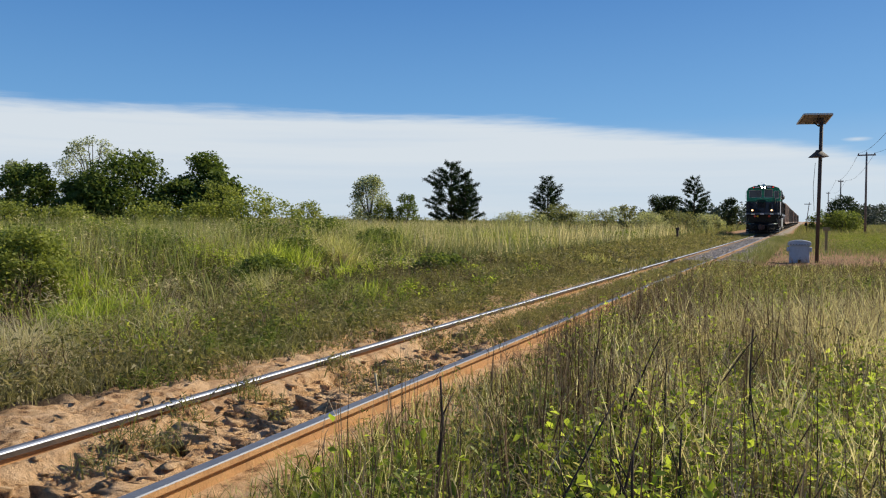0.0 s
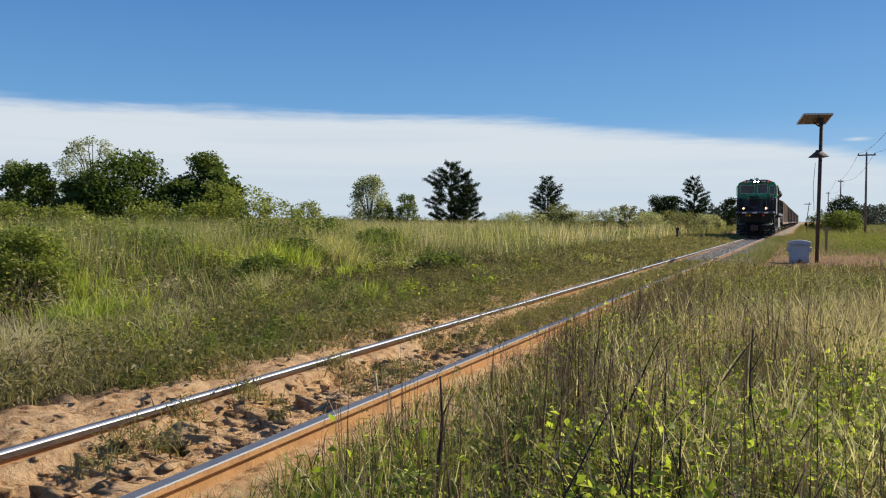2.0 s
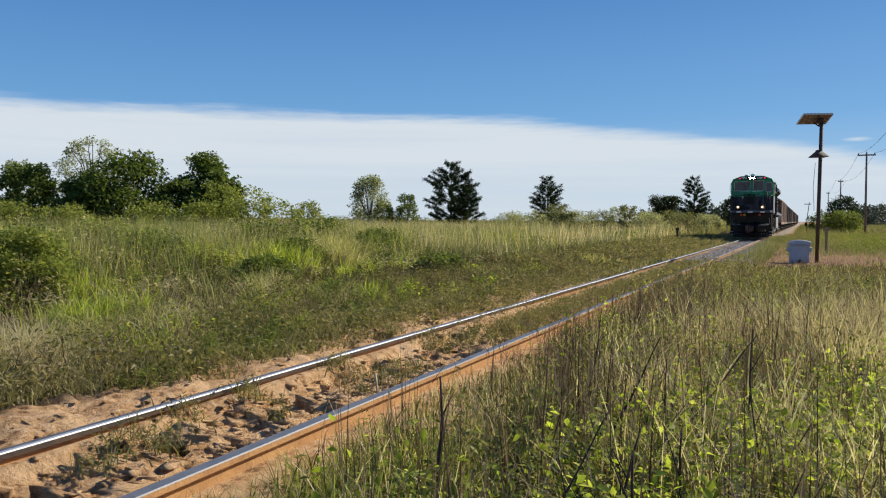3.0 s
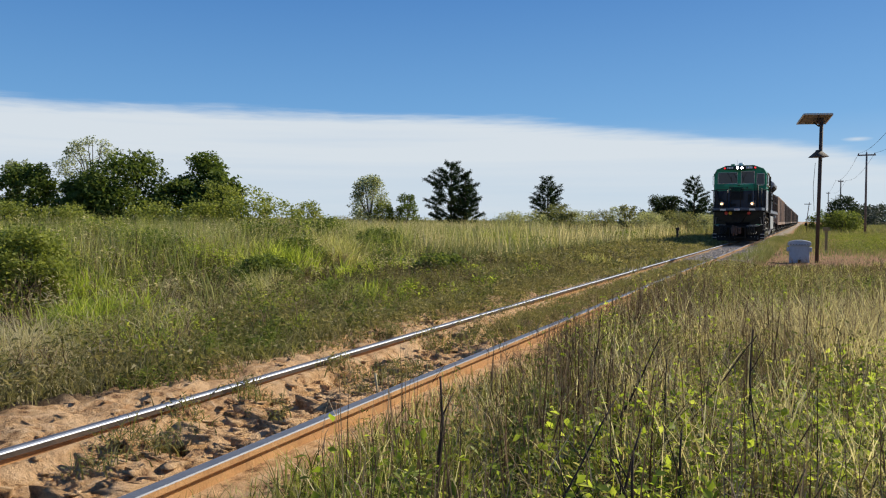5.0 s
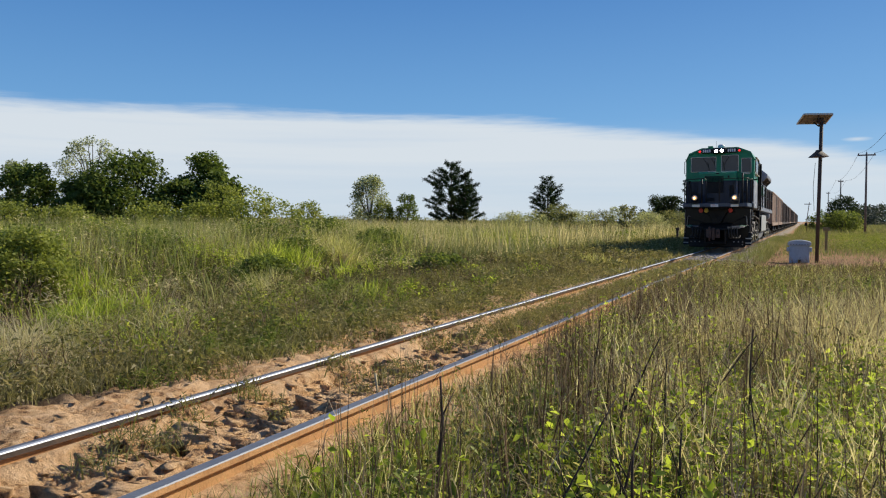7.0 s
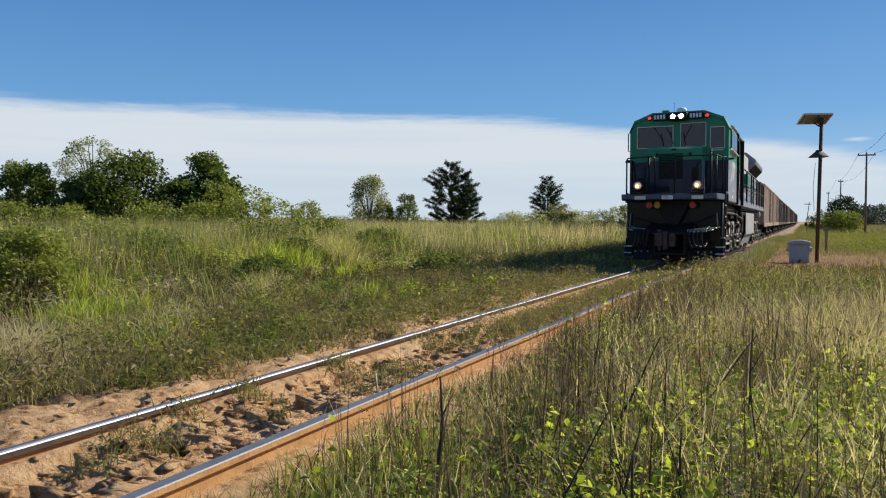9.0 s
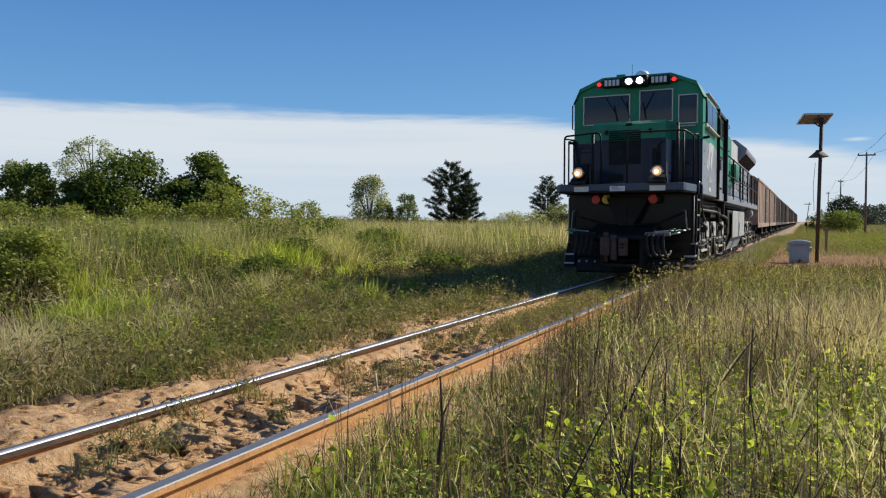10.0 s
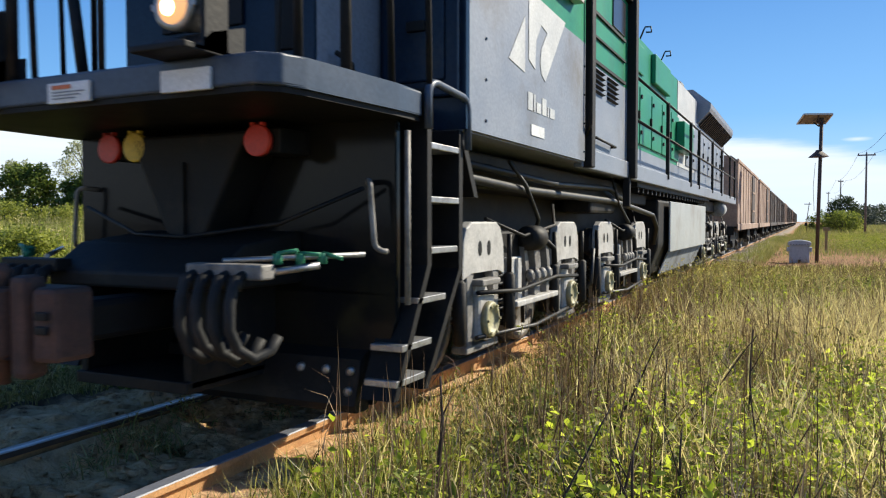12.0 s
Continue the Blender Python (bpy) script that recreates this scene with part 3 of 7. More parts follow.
def rail(x, y0, y1):
    hw, web, foot = 0.037, 0.009, 0.062
    band = 0.002
    prof = [(-hw, -0.006), (-hw + 0.005, 0), (band, 0.0), (hw - 0.005, 0), (hw, -0.006), (hw, -0.034), (web, -0.044), (web, -0.118), (foot, -0.130), (foot, -0.140),
            (-foot, -0.140), (-foot, -0.130), (-web, -0.118), (-web, -0.044), (-hw, -0.034)]
    bm = bmesh.new()
    n = len(prof)
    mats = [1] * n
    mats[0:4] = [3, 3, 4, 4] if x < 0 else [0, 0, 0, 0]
    # Only the far rail gets the painted shade on its head side.
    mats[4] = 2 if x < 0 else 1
    ya = np.linspace(y0, y1, 40) if y1 < 100 else np.array([y0, 200, 600, y1])
    rings = []
    for y in ya:
        w = 0.004 * math.sin(y * 0.9 + x)
        rings.append([bm.verts.new((x + px + w, y, pz)) for px, pz in prof])
    for a, b in zip(rings, rings[1:]):
        for k in range(n):
            f = bm.faces.new((a[k], a[(k + 1) % n], b[(k + 1) % n], b[k]))
            f.material_index = mats[k]
    bm.faces.new(rings[0])
    bm.faces.new(rings[-1][::-1])
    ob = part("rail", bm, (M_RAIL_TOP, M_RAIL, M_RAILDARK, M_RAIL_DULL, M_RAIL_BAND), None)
    return tagged(ob, "worn steel rail, polished head, web caked in orange dust", "rail", "rails of the track", "structure")


ground()
for rx in (-0.534, 0.534):
    for ra, rb in ((-6, 8.93), (8.945, 20.9), (20.915, 33), (33.015, 45), (45.015, 57), (57.015, 90), (90.015, 1500)):
        rail(rx, ra, rb)
# ---- grass and weeds ----
def stuff(name, label, category, sets, material):
    V, T = merged(*sets)
    return tagged(triangles(name, V, T, material), label, category, kind="stuff")


def patchy(P, scale, seed, low, high):
    return low + (high - low) * step(0.2, 0.8, lumps(P[:, 0], P[:, 1], scale, seed) * 0.7 + lumps(P[:, 0], P[:, 1], scale * 0.35, seed + 1) * 0.3)


def field(P, h, w, lean=0.5, seg=3, seed=1, scale=1.6, thin=0.0):
    """Blades at P, h tall by the patch; thin drops blades where the patch is low."""
    k = patchy(P, scale, seed, 0.0, 1.0)
    h = np.broadcast_to(h, len(P))
    if thin:
        keep = RNG.uniform(0, 1, len(P)) < 1 - thin * (1 - k)
        P, k, h = P[keep], k[keep], h[keep]
    H = (0.42 + 0.85 * k) * h * RNG.uniform(0.55, 1.15, len(P))
    return ribbons(P, H, w * RNG.uniform(0.6, 1.4, len(P)), lean, seg)


def tufts(P, per, spread):
    """Points in clumps about P."""
    Q = np.repeat(P, per, 0)
    Q[:, :2] += RNG.normal(0, spread, (len(Q), 2))
    Q[:, 2] = ground_z(Q[:, 0], Q[:, 1]) - 0.01
    return Q


def weed_leaves(P, H, per, leaf, radius=0.10, low=0.25):
    """Small leaves up the stems of weeds at P."""
    Q, h = np.repeat(P, per, 0), np.repeat(np.broadcast_to(H, len(P)), per)
    t = RNG.uniform(low, 1.0, len(Q))
    az = RNG.uniform(0, 2 * np.pi, len(Q))
    rad = radius * RNG.uniform(0.1, 1, len(Q)) * (1.15 - 0.6 * t)
    Q = Q + np.stack([np.cos(az) * rad, np.sin(az) * rad, h * t], 1)
    return leaves(Q, leaf * RNG.uniform(0.4, 1.7, len(Q)), 0.4, 0.34)


def stalks(P, H, w, lean, seg=3):
    return ribbons(P, H * RNG.uniform(0.6, 1.15, len(P)), w * RNG.uniform(0.7, 1.3, len(P)), lean, seg)


def twigs(P, H, per, length, w):
    """Fine side twigs on dry stems."""
    Q, h = np.repeat(P, per, 0), np.repeat(np.broadcast_to(H, len(P)), per)
    Q = Q + np.stack([RNG.normal(0, 0.02, len(Q)), RNG.normal(0, 0.02, len(Q)), h * RNG.uniform(0.45, 0.95, len(Q))], 1)
    return ribbons(Q, length * RNG.uniform(0.5, 1.3, len(Q)), np.full(len(Q), w), 0.9, 2)


def broad_leaves(P, H, per, leaf, radius):
    """Broad pointed leaves on long stalks, mostly near the tops."""
    Q, h = np.repeat(P, per, 0), np.repeat(H, per)
    t, az = RNG.uniform(0.35, 1.02, len(Q)), RNG.uniform(0, 2 * np.pi, len(Q))
    rad = radius * RNG.uniform(0.05, 1, len(Q))
    Q = Q + np.stack([np.cos(az) * rad, np.sin(az) * rad, h * t], 1)
    return leaves(Q, leaf * RNG.uniform(0.45, 1.35, len(Q)), 0.5, 0.62)


def mound(x, y, r, h, n, leaf, ratio=0.4):
    """A domed clump of leafy shoots: leaves over the dome, thinning to ragged tips."""
    m = max(14, int(60 * r))
    S = np.stack([RNG.normal(x, r * 0.42, m), RNG.normal(y, r * 0.42, m), np.zeros(m)], 1)
    top = h * np.exp(-0.5 * ((S[:, 0] - x) ** 2 + (S[:, 1] - y) ** 2) / (r * 0.75) ** 2) * RNG.uniform(0.65, 1.12, m)
    S[:, 2] = ground_z(S[:, 0], S[:, 1]) - 0.01
    k = max(6, n // m)
    Q, hh = np.repeat(S, k, 0), np.repeat(top, k)
    t, az = RNG.uniform(0.05, 1, len(Q)) ** 0.8, RNG.uniform(0, 2 * np.pi, len(Q))
    rad = 0.13 * RNG.uniform(0, 1, len(Q)) * (1.2 - t)
    Q = Q + np.stack([np.cos(az) * rad, np.sin(az) * rad, hh * t], 1)
    return [stalks(S, top, 0.006, 0.15), leaves(Q, leaf * RNG.uniform(0.5, 1.5, len(Q)), 0.3, ratio)]


def verge_edge(y):
    """Where the weeds begin on the field side of the track."""
    return 0.97 + 0.30 * (1 - step(3.6, 4.6, y)) + 0.30 * lumps(y * 0, y, 0.8, 3) - 0.32 * step(4.3, 5.8, y)


def left_side():
    tall = []
    P = scatter(-10, -3.0, -0.5, 18, 70)
    tall.append(field(P, 0.20 + 0.40 * step(2.8, 8.5, -P[:, 0]), 0.011, 0.5, 2, 2, 1.3, 0.9))
    P = tufts(scatter(-13, -8.5, 6, 18, 0.5), 60, 0.10)
    tall.append(field(P, 0.40 + 0.75 * step(4.8, 9.5, -P[:, 0]), 0.015, 0.75, 3, 9, 1.0))
    P = scatter(-26, -10, -2, 34, 130)
    tall.append(field(P, 1.25, 0.015, 0.45, 2, 3, 2.2, 0.8))
    P = tufts(scatter(-34, -7, 9, 44, 0.5), 40, 0.45)
    tall.append(field(P, 1.38, 0.016, 0.35, 3, 48, 3.0))
    P = scatter(-10, -4.5, 18, 62, 75)
    far = [field(P, 0.85, 0.024, 0.45, 2, 4, 2.2, 0.4)]
    P = scatter(-62, -9, 22, 90, 30)
    far.append(field(P, 1.15, 0.034, 0.8, 2, 5, 4, 0.5))
    P = scatter(-160, -6, 75, 230, 5.5)
    far.append(field(P, 1.0, 0.11, 0.5, 2, 6, 7, 0.4))
    stuff("far_meadow", "pale olive grass on the far meadow", "grass", far, G_FARGRASS)
    P = tufts(scatter(-5.2, -1.5, 0.6, 11, 1), 46, 0.10)
    P = P[-P[:, 0] > verge_edge(P[:, 1])]
    tall.append(field(P, 0.30 + 0.38 * step(1.5, 3.6, -P[:, 0]), 0.011, 0.95, 4, 71, 1.0))
    stuff("tall_grass", "tall yellow-green meadow grass gone to seed", "grass", tall, G_LEFT)

    # pale seed heads that stand above the grass
    P = scatter(-14, -5.0, 1, 26, 8)
    H = (0.50 + 0.85 * step(5.5, 11.0, -P[:, 0])) * patchy(P, 1.4, 61, 0.55, 1.2)
    heads = [stalks(P, H, 0.006, 0.25)]
    Q = np.repeat(P, 7, 0)
    Q = Q + np.stack([RNG.normal(0, 0.04, len(Q)), RNG.normal(0, 0.04, len(Q)), np.repeat(H, 7) * RNG.uniform(0.72, 1.02, len(Q))], 1)
    heads.append(leaves(Q, 0.075 * RNG.uniform(0.6, 1.3, len(Q)), 0.2, 0.16))
    P = scatter(-34, -5, 22, 66, 9)
    heads.append(stalks(P, np.full(len(P), 1.40), 0.026, 0.25, 2))
    stuff("seed_heads", "straw-coloured grass stems with loose seed heads", "grass", heads, G_STRAW)

    # dark broken stems of last year's weeds
    P = scatter(-12, -2.0, 1.5, 24, 11)
    H = 0.32 + 0.75 * step(4.5, 11, -P[:, 0])
    stuff("dead_stems", "dark dead weed stems among the grass", "weeds", [stalks(P, H, 0.013, 0.3), twigs(P, H, 5, 0.22, 0.006)], G_DRY)

    P = scatter(-13, -8.0, 6.5, 14, 0.9)
    stuff("tall_dead_stems", "tall bare dead stems rising over the meadow", "weeds", [stalks(P, np.full(len(P), 1.45), 0.016, 0.22), twigs(P, 1.3, 6, 0.2, 0.006)], G_DRY)

    # leafy weeds: bright clumps in the meadow
    P = tufts(scatter(-13, -2.8, 1.0, 24, 0.6), 26, 0.28)
    H = (0.26 + 0.55 * step(5.0, 12.0, -P[:, 0])) * RNG.uniform(0.6, 1.15, len(P))
    green = [stalks(P, H, 0.006, 0.2), weed_leaves(P, H, 18, 0.046, 0.11)]
    P = tufts(scatter(-26, -6, 20, 70, 0.10), 50, 0.45)
    green.append(weed_leaves(P, 0.9, 12, 0.09, 0.2))
    stuff("leafy_weeds", "bright green leafy weeds in clumps", "weeds", green, G_LEAFLEFT)

    # clumps of several kinds stand shoulder to shoulder between verge and meadow
    bright, withered, sheaf, shade = [], [], [], []
    spots = tufts(scatter(-16, -2.4, 2.0, 23, 1.6), 1, 0.1)
    for x, y in spots[:, :2]:
        away = float(step(5.0, 12.5, -x))
        r = RNG.uniform(0.32, 0.60) + 0.30 * away
        tall_here = float(lumps(x, y, 1.7, 23))
        h = (0.36 + 0.62 * away) * (0.55 + 0.85 * tall_here) * RNG.uniform(0.8, 1.2)
        kind = float(lumps(x, y, 2.1, 37)) + RNG.normal(0, 0.05)
        leaf = 0.044 + 0.0045 * max(0.0, y - 4)
        if kind < 0.36:
            withered += mound(x, y, r, h, int(1100 * r), leaf * 0.75, 0.3)
        elif kind < 0.52:
            bright += mound(x, y, r, h, int(1000 * r), leaf, 0.34)
        elif kind < 0.66:
            shade += mound(x, y, r, h, int(1000 * r), leaf, 0.36)
        else:
            P = tufts(np.array([(x, y, 0.0)]), int(380 * r) + 60, r * 0.30)
            sheaf.append(field(P, h * 1.15, 0.012 + 0.0012 * max(0.0, y - 4), 0.75, 3, 47, 2.0))
    # brown weeds massed along the verge
    for x, y in tufts(scatter(-5.5, -1.9, 8.5, 26, 0.7), 1, 0.2)[:, :2]:
        away = float(step(1.6, 4.5, -x))
        withered += mound(x, y, RNG.uniform(0.35, 0.65), (0.24 + 0.28 * away) * RNG.uniform(0.7, 1.3), 600, 0.034 + 0.003 * max(0.0, y - 4), 0.32)
    for x, y, r, h in ((-5.8, 8.5, 0.7, 0.60), (-5.0, 8.0, 0.5, 0.55), (-3.6, 6.9, 0.5, 0.5), (-2.9, 6.2, 0.4, 0.40), (-6.6, 10.6, 0.8, 0.62), (-5.6, 11.4, 0.7, 0.58)):
        withered += mound(x, y, r, h, int(2000 * r), 0.042, 0.3)
    # fresh lime-green grass in arching tufts
    lime = []
    for x, y, n, w, h in ((-4.9, 6.4, 420, 0.20, 0.78), (-5.5, 6.9, 420, 0.24, 0.85), (-6.2, 7.5, 420, 0.26, 0.90), (-5.0, 7.2, 240, 0.20, 0.70), (-4.4, 6.2, 200, 0.15, 0.60), (-7.0, 8.4, 300, 0.25, 0.85), (-7.5, 13.9, 520, 0.30, 0.88), (-5.7, 13.9, 480, 0.24, 0.80),
                          (-9.0, 31.0, 260, 0.6, 1.0), (-3.1, 13.7, 160, 0.22, 0.45), (-9.4, 15.2, 260, 0.45, 0.9), (-6.5, 17.5, 220, 0.4, 0.7), (-2.6, 5.3, 110, 0.10, 0.34), (-2.3, 7.4, 100, 0.12, 0.32), (-3.3, 10.6, 120, 0.14, 0.45), (-11.0, 10.4, 300, 0.4, 1.0)):
        P = tufts(np.array([(x, y, 0.0)]), n, w)
        lime.append(field(P, h, 0.014 + 0.0016 * max(0.0, y - 5), 0.6, 4, 53, 2.0))
    stuff("lime_grass", "fresh lime-green grass in arching tufts", "grass", lime, G_LIME)
    # low leafy green mats where the meadow meets the sand
    mats = []
    for x, y in tufts(scatter(-5.5, -1.3, 2.2, 12, 2.2), 1, 0.05)[:, :2]:
        if -x > verge_edge(np.array(y)) + 0.12:
            away = float(step(1.2, 3.2, -x))
            mats += mound(x, y, RNG.uniform(0.18, 0.32), (0.16 + 0.26 * away) * RNG.uniform(0.7, 1.4), 330, 0.038 + 0.003 * max(0.0, y - 4), 0.28)
    stuff("low_weeds", "low dark green leafy weeds at the edge of the sand", "weeds", mats, G_MAT)
    for x, y, h in ((-4.3, 8.4, 0.6), (-6.8, 9.2, 0.75), (-5.4, 10.5, 0.6), (-4.7, 7.7, 0.6)):
        P = tufts(np.array([(x, y, 0.0)]), 160, 0.17)
        sheaf.append(field(P, h, 0.009, 0.6, 4, 49, 2.0))
    stuff("bright_clumps", "yellow-green leafy clumps in full sun", "weeds", bright, G_LIME)
    stuff("dark_clumps", "dark green bushy weeds between the lighter grass", "weeds", shade, G_TREE)
    stuff("withered_clumps", "brown withered weeds in ragged clumps", "weeds", withered, G_BROWN)
    stuff("grass_sheaves", "arching sheaves of pale yellow-green grass", "grass", sheaf, G_SHEAF)

    # low dull verge beside the rails
    P = scatter(-4.8, -0.7, 0, 19, 600)
    P = P[-P[:, 0] > verge_edge(P[:, 1])]
    low = [field(P, 0.10 + 0.14 * step(0.8, 1.4, -P[:, 0]) + 0.22 * step(1.5, 3.4, -P[:, 0]), 0.008, 0.9, 3, 7, 0.7, 0.4)]
    P = scatter(-4.6, -0.7, 0.5, 19, 80)
    P = P[-P[:, 0] > verge_edge(P[:, 1]) + 0.04]
    H = (0.10 + 0.14 * step(0.8, 1.4, -P[:, 0]) + 0.18 * step(1.4, 3.3, -P[:, 0])) * patchy(P, 0.9, 21, 0.6, 1.25) * RNG.uniform(0.6, 1.2, len(P))
    low += [stalks(P, H, 0.005, 0.35), weed_leaves(P, H, 11, 0.046, 0.09, 0.12)]
    P = scatter(-5, -0.72, 19, 75, 130)
    low.append(field(P, 0.20 + 0.4 * step(1.4, 3.2, -P[:, 0]), 0.024, 0.7, 2, 8, 1.5, 0.3))
    P = scatter(-5, -1.3, 19, 60, 14)
    low.append(weed_leaves(P, 0.25 + 0.3 * step(1.5, 3.2, -P[:, 0]), 14, 0.09, 0.16))
    stuff("verge_weeds", "low dull green and brown weeds along the track", "weeds", low, G_VERGE)


def right_edge(y):
    return 0.62 + 0.16 * lumps(y, y * 0, 0.6, 2) + 0.08 * (1 - step(2.5, 4.5, y))


def right_side():
    s = []
    P = scatter(0.6, 8, 0.8, 9, 480)
    P = P[P[:, 0] > right_edge(P[:, 1])]
    s.append(field(P, 0.17 + 0.35 * step(0.75, 1.9, P[:, 0]), 0.007, 0.5, 3, 11, 0.8, 0.4))
    P = tufts(scatter(0.9, 7, 1.2, 9, 5), 22, 0.05)
    s.append(field(P, 0.14 + 0.42 * step(0.85, 2.0, P[:, 0]), 0.010, 0.6, 4, 15, 0.8))
    P = scatter(0.7, 13, 9, 25.5, 260)
    P = P[P[:, 0] > right_edge(P[:, 1]) + 0.15 * step(16, 26, P[:, 1])]
    P = P[np.hypot(P[:, 0] - 4.1, (P[:, 1] - 25.8) * 0.55) > 0.8]
    s.append(field(P, (0.22 + 0.24 * step(0.9, 2.4, P[:, 0])) * (1 - 0.55 * step(16, 23, P[:, 1])), 0.014, 0.7, 3, 12, 1.2, 0.4))
    P = scatter(1.15, 32, 25.5, 85, 48)
    P = P[(np.hypot(P[:, 0] - 4.3, (P[:, 1] - 26.4) * 0.6) > 1.25) & (np.hypot(P[:, 0] - 2.9, (P[:, 1] - 28.6)) > 0.6)]
    far = [field(P, 0.14 + 0.30 * step(29, 38, P[:, 1]) * step(1.2, 2.4, P[:, 0]), 0.017, 0.6, 2, 13, 3, 0.4)]
    P = scatter(0.72, 1.9, 19, 70, 120)
    far.append(field(P, 0.13 + 0.12 * step(0.8, 1.6, P[:, 0]), 0.018, 0.7, 2, 16, 1.5, 0.3))
    P = scatter(2, 90, 85, 280, 4.5)
    far.append(field(P, 0.7, 0.09, 0.5, 2, 14, 6))
    stuff("far_roadside_grass", "olive and straw grass along the line's far stretch", "grass", far, G_FARGRASS)
    stuff("roadside_grass", "mixed green and straw-dry grass beside the track", "grass", s, G_RIGHT)

    # leafy weeds: dense small leaves, brighter and larger close by
    P = scatter(0.85, 8, 1.2, 9.5, 64)
    P = P[P[:, 0] > right_edge(P[:, 1]) + 0.08]
    H = (0.12 + 0.42 * step(0.8, 2.0, P[:, 0])) * patchy(P, 0.8, 31, 0.55, 1.2) * RNG.uniform(0.6, 1.25, len(P))
    o = [stalks(P, H, 0.005, 0.25), weed_leaves(P, H, 15, 0.030, 0.09, 0.2)]
    P = tufts(scatter(1.2, 6, 1.2, 7, 4.5), 9, 0.13)
    P = P[P[:, 0] > 1.45]
    H = 0.46 * patchy(P, 1.0, 33, 0.6, 1.2) * RNG.uniform(0.5, 1.2, len(P))
    g = [weed_leaves(P, H, 14, 0.048, 0.13, 0.3)]
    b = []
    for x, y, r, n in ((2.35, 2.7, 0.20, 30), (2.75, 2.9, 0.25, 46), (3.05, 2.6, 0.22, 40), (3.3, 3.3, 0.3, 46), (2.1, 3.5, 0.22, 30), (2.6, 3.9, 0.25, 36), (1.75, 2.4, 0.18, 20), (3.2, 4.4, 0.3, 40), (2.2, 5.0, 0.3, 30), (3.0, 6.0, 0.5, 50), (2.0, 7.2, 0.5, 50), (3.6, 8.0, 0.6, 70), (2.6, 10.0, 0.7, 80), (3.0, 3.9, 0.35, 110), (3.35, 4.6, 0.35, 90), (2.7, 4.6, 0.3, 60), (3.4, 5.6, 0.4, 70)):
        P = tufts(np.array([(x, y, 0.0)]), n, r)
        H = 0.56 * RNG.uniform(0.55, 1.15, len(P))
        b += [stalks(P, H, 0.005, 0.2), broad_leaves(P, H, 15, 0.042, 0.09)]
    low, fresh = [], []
    # Dark green mounds stand in for the shade at the stems' feet.
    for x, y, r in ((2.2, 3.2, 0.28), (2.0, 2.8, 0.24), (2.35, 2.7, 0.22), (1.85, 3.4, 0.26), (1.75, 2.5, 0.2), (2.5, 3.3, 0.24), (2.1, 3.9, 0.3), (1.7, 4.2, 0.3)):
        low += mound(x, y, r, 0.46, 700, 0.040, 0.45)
    stuff("shaded_weeds", "deep green low weeds standing in for shade under dry stems", "weeds", low, G_MAT)
    P = tufts(scatter(0.95, 1.75, 1.6, 3.9, 26), 22, 0.06)
    P = P[P[:, 0] > right_edge(P[:, 1]) + 0.04]
    fresh.append(field(P, 0.22, 0.008, 0.9, 3, 57, 0.8))
    stuff("fresh_grass", "short fresh green grass beside the rail", "grass", fresh, G_LIME)
    stuff("broad_leaf_weeds", "broad-leaved weeds, leaves yellow-green with the backlight in their colour", "weeds", b, G_BRIGHT)
    P = tufts(scatter(1.3, 9, 2.0, 18, 2.4), 12, 0.18)
    H = 0.45 * patchy(P, 1.2, 35, 0.6, 1.2) * RNG.uniform(0.5, 1.2, len(P))
    g.append(weed_leaves(P, H, 12, 0.045, 0.10, 0.3))
    P = scatter(0.9, 13, 9.5, 24.5, 30)
    P = P[P[:, 0] > right_edge(P[:, 1]) + 0.1]
    H = (0.22 + 0.36 * (1 - step(1.6, 3.5, np.abs(P[:, 0] - 1.5) + np.abs(P[:, 1] - 13) * 0.3)) + 0.10 * step(2, 5, P[:, 0])) * (1 - 0.5 * step(15, 22, P[:, 1])) * RNG.uniform(0.55, 1.2, len(P))
    o += [stalks(P, H, 0.009, 0.25, 2), weed_leaves(P, H, 15, 0.045, 0.14, 0.15)]
    for x, y, r, h in ((1.0, 12.4, 0.32, 0.38), (1.1, 13.6, 0.34, 0.38), (1.5, 12.8, 0.4, 0.42), (1.6, 14.6, 0.45, 0.38), (2.3, 14.0, 0.5, 0.42), (2.2, 11.6, 0.45, 0.45)):
        o += mound(x, y, r, h, 1500, 0.045, 0.34)
    stuff("olive_weeds", "olive and straw-brown weeds with small leaves", "weeds", o, G_OLIVE)
    P = tufts(scatter(3.5, 25, 34, 75, 0.2), 24, 0.4)
    g.append(weed_leaves(P, 0.5, 14, 0.07, 0.2))
    stuff("leafy_weeds", "sunlit yellow-green leafy weeds", "weeds", g, G_LEAF)

    # dry grey-brown stems standing through the weeds
    P = tufts(scatter(0.95, 6.5, 1.5, 10, 13), 8, 0.16)
    P = P[P[:, 0] > 1.75 - 0.75 * step(3.4, 5.0, P[:, 1])]
    H = (0.32 + 0.52 * step(0.9, 1.9, P[:, 0])) * RNG.uniform(0.5, 1.2, len(P))
    d = [stalks(P, H, 0.009, 0.10, 3), twigs(P, H, 4, 0.12, 0.0036)]
    P = tufts(np.array([(1.30, 2.75, 0.0), (1.42, 3.0, 0.0), (1.25, 3.3, 0.0), (1.62, 2.6, 0.0)]), 16, 0.07)
    d.append(stalks(P, np.full(len(P), 0.62), 0.008, 0.08, 3))
    P = scatter(1.2, 12, 8, 22, 13)
    d += [stalks(P, np.full(len(P), 0.58), 0.010, 0.25, 2), twigs(P, 0.5, 6, 0.17, 0.006)]
    stuff("dry_stems", "dry grey-brown weed stems standing upright", "weeds", d, G_DRY)

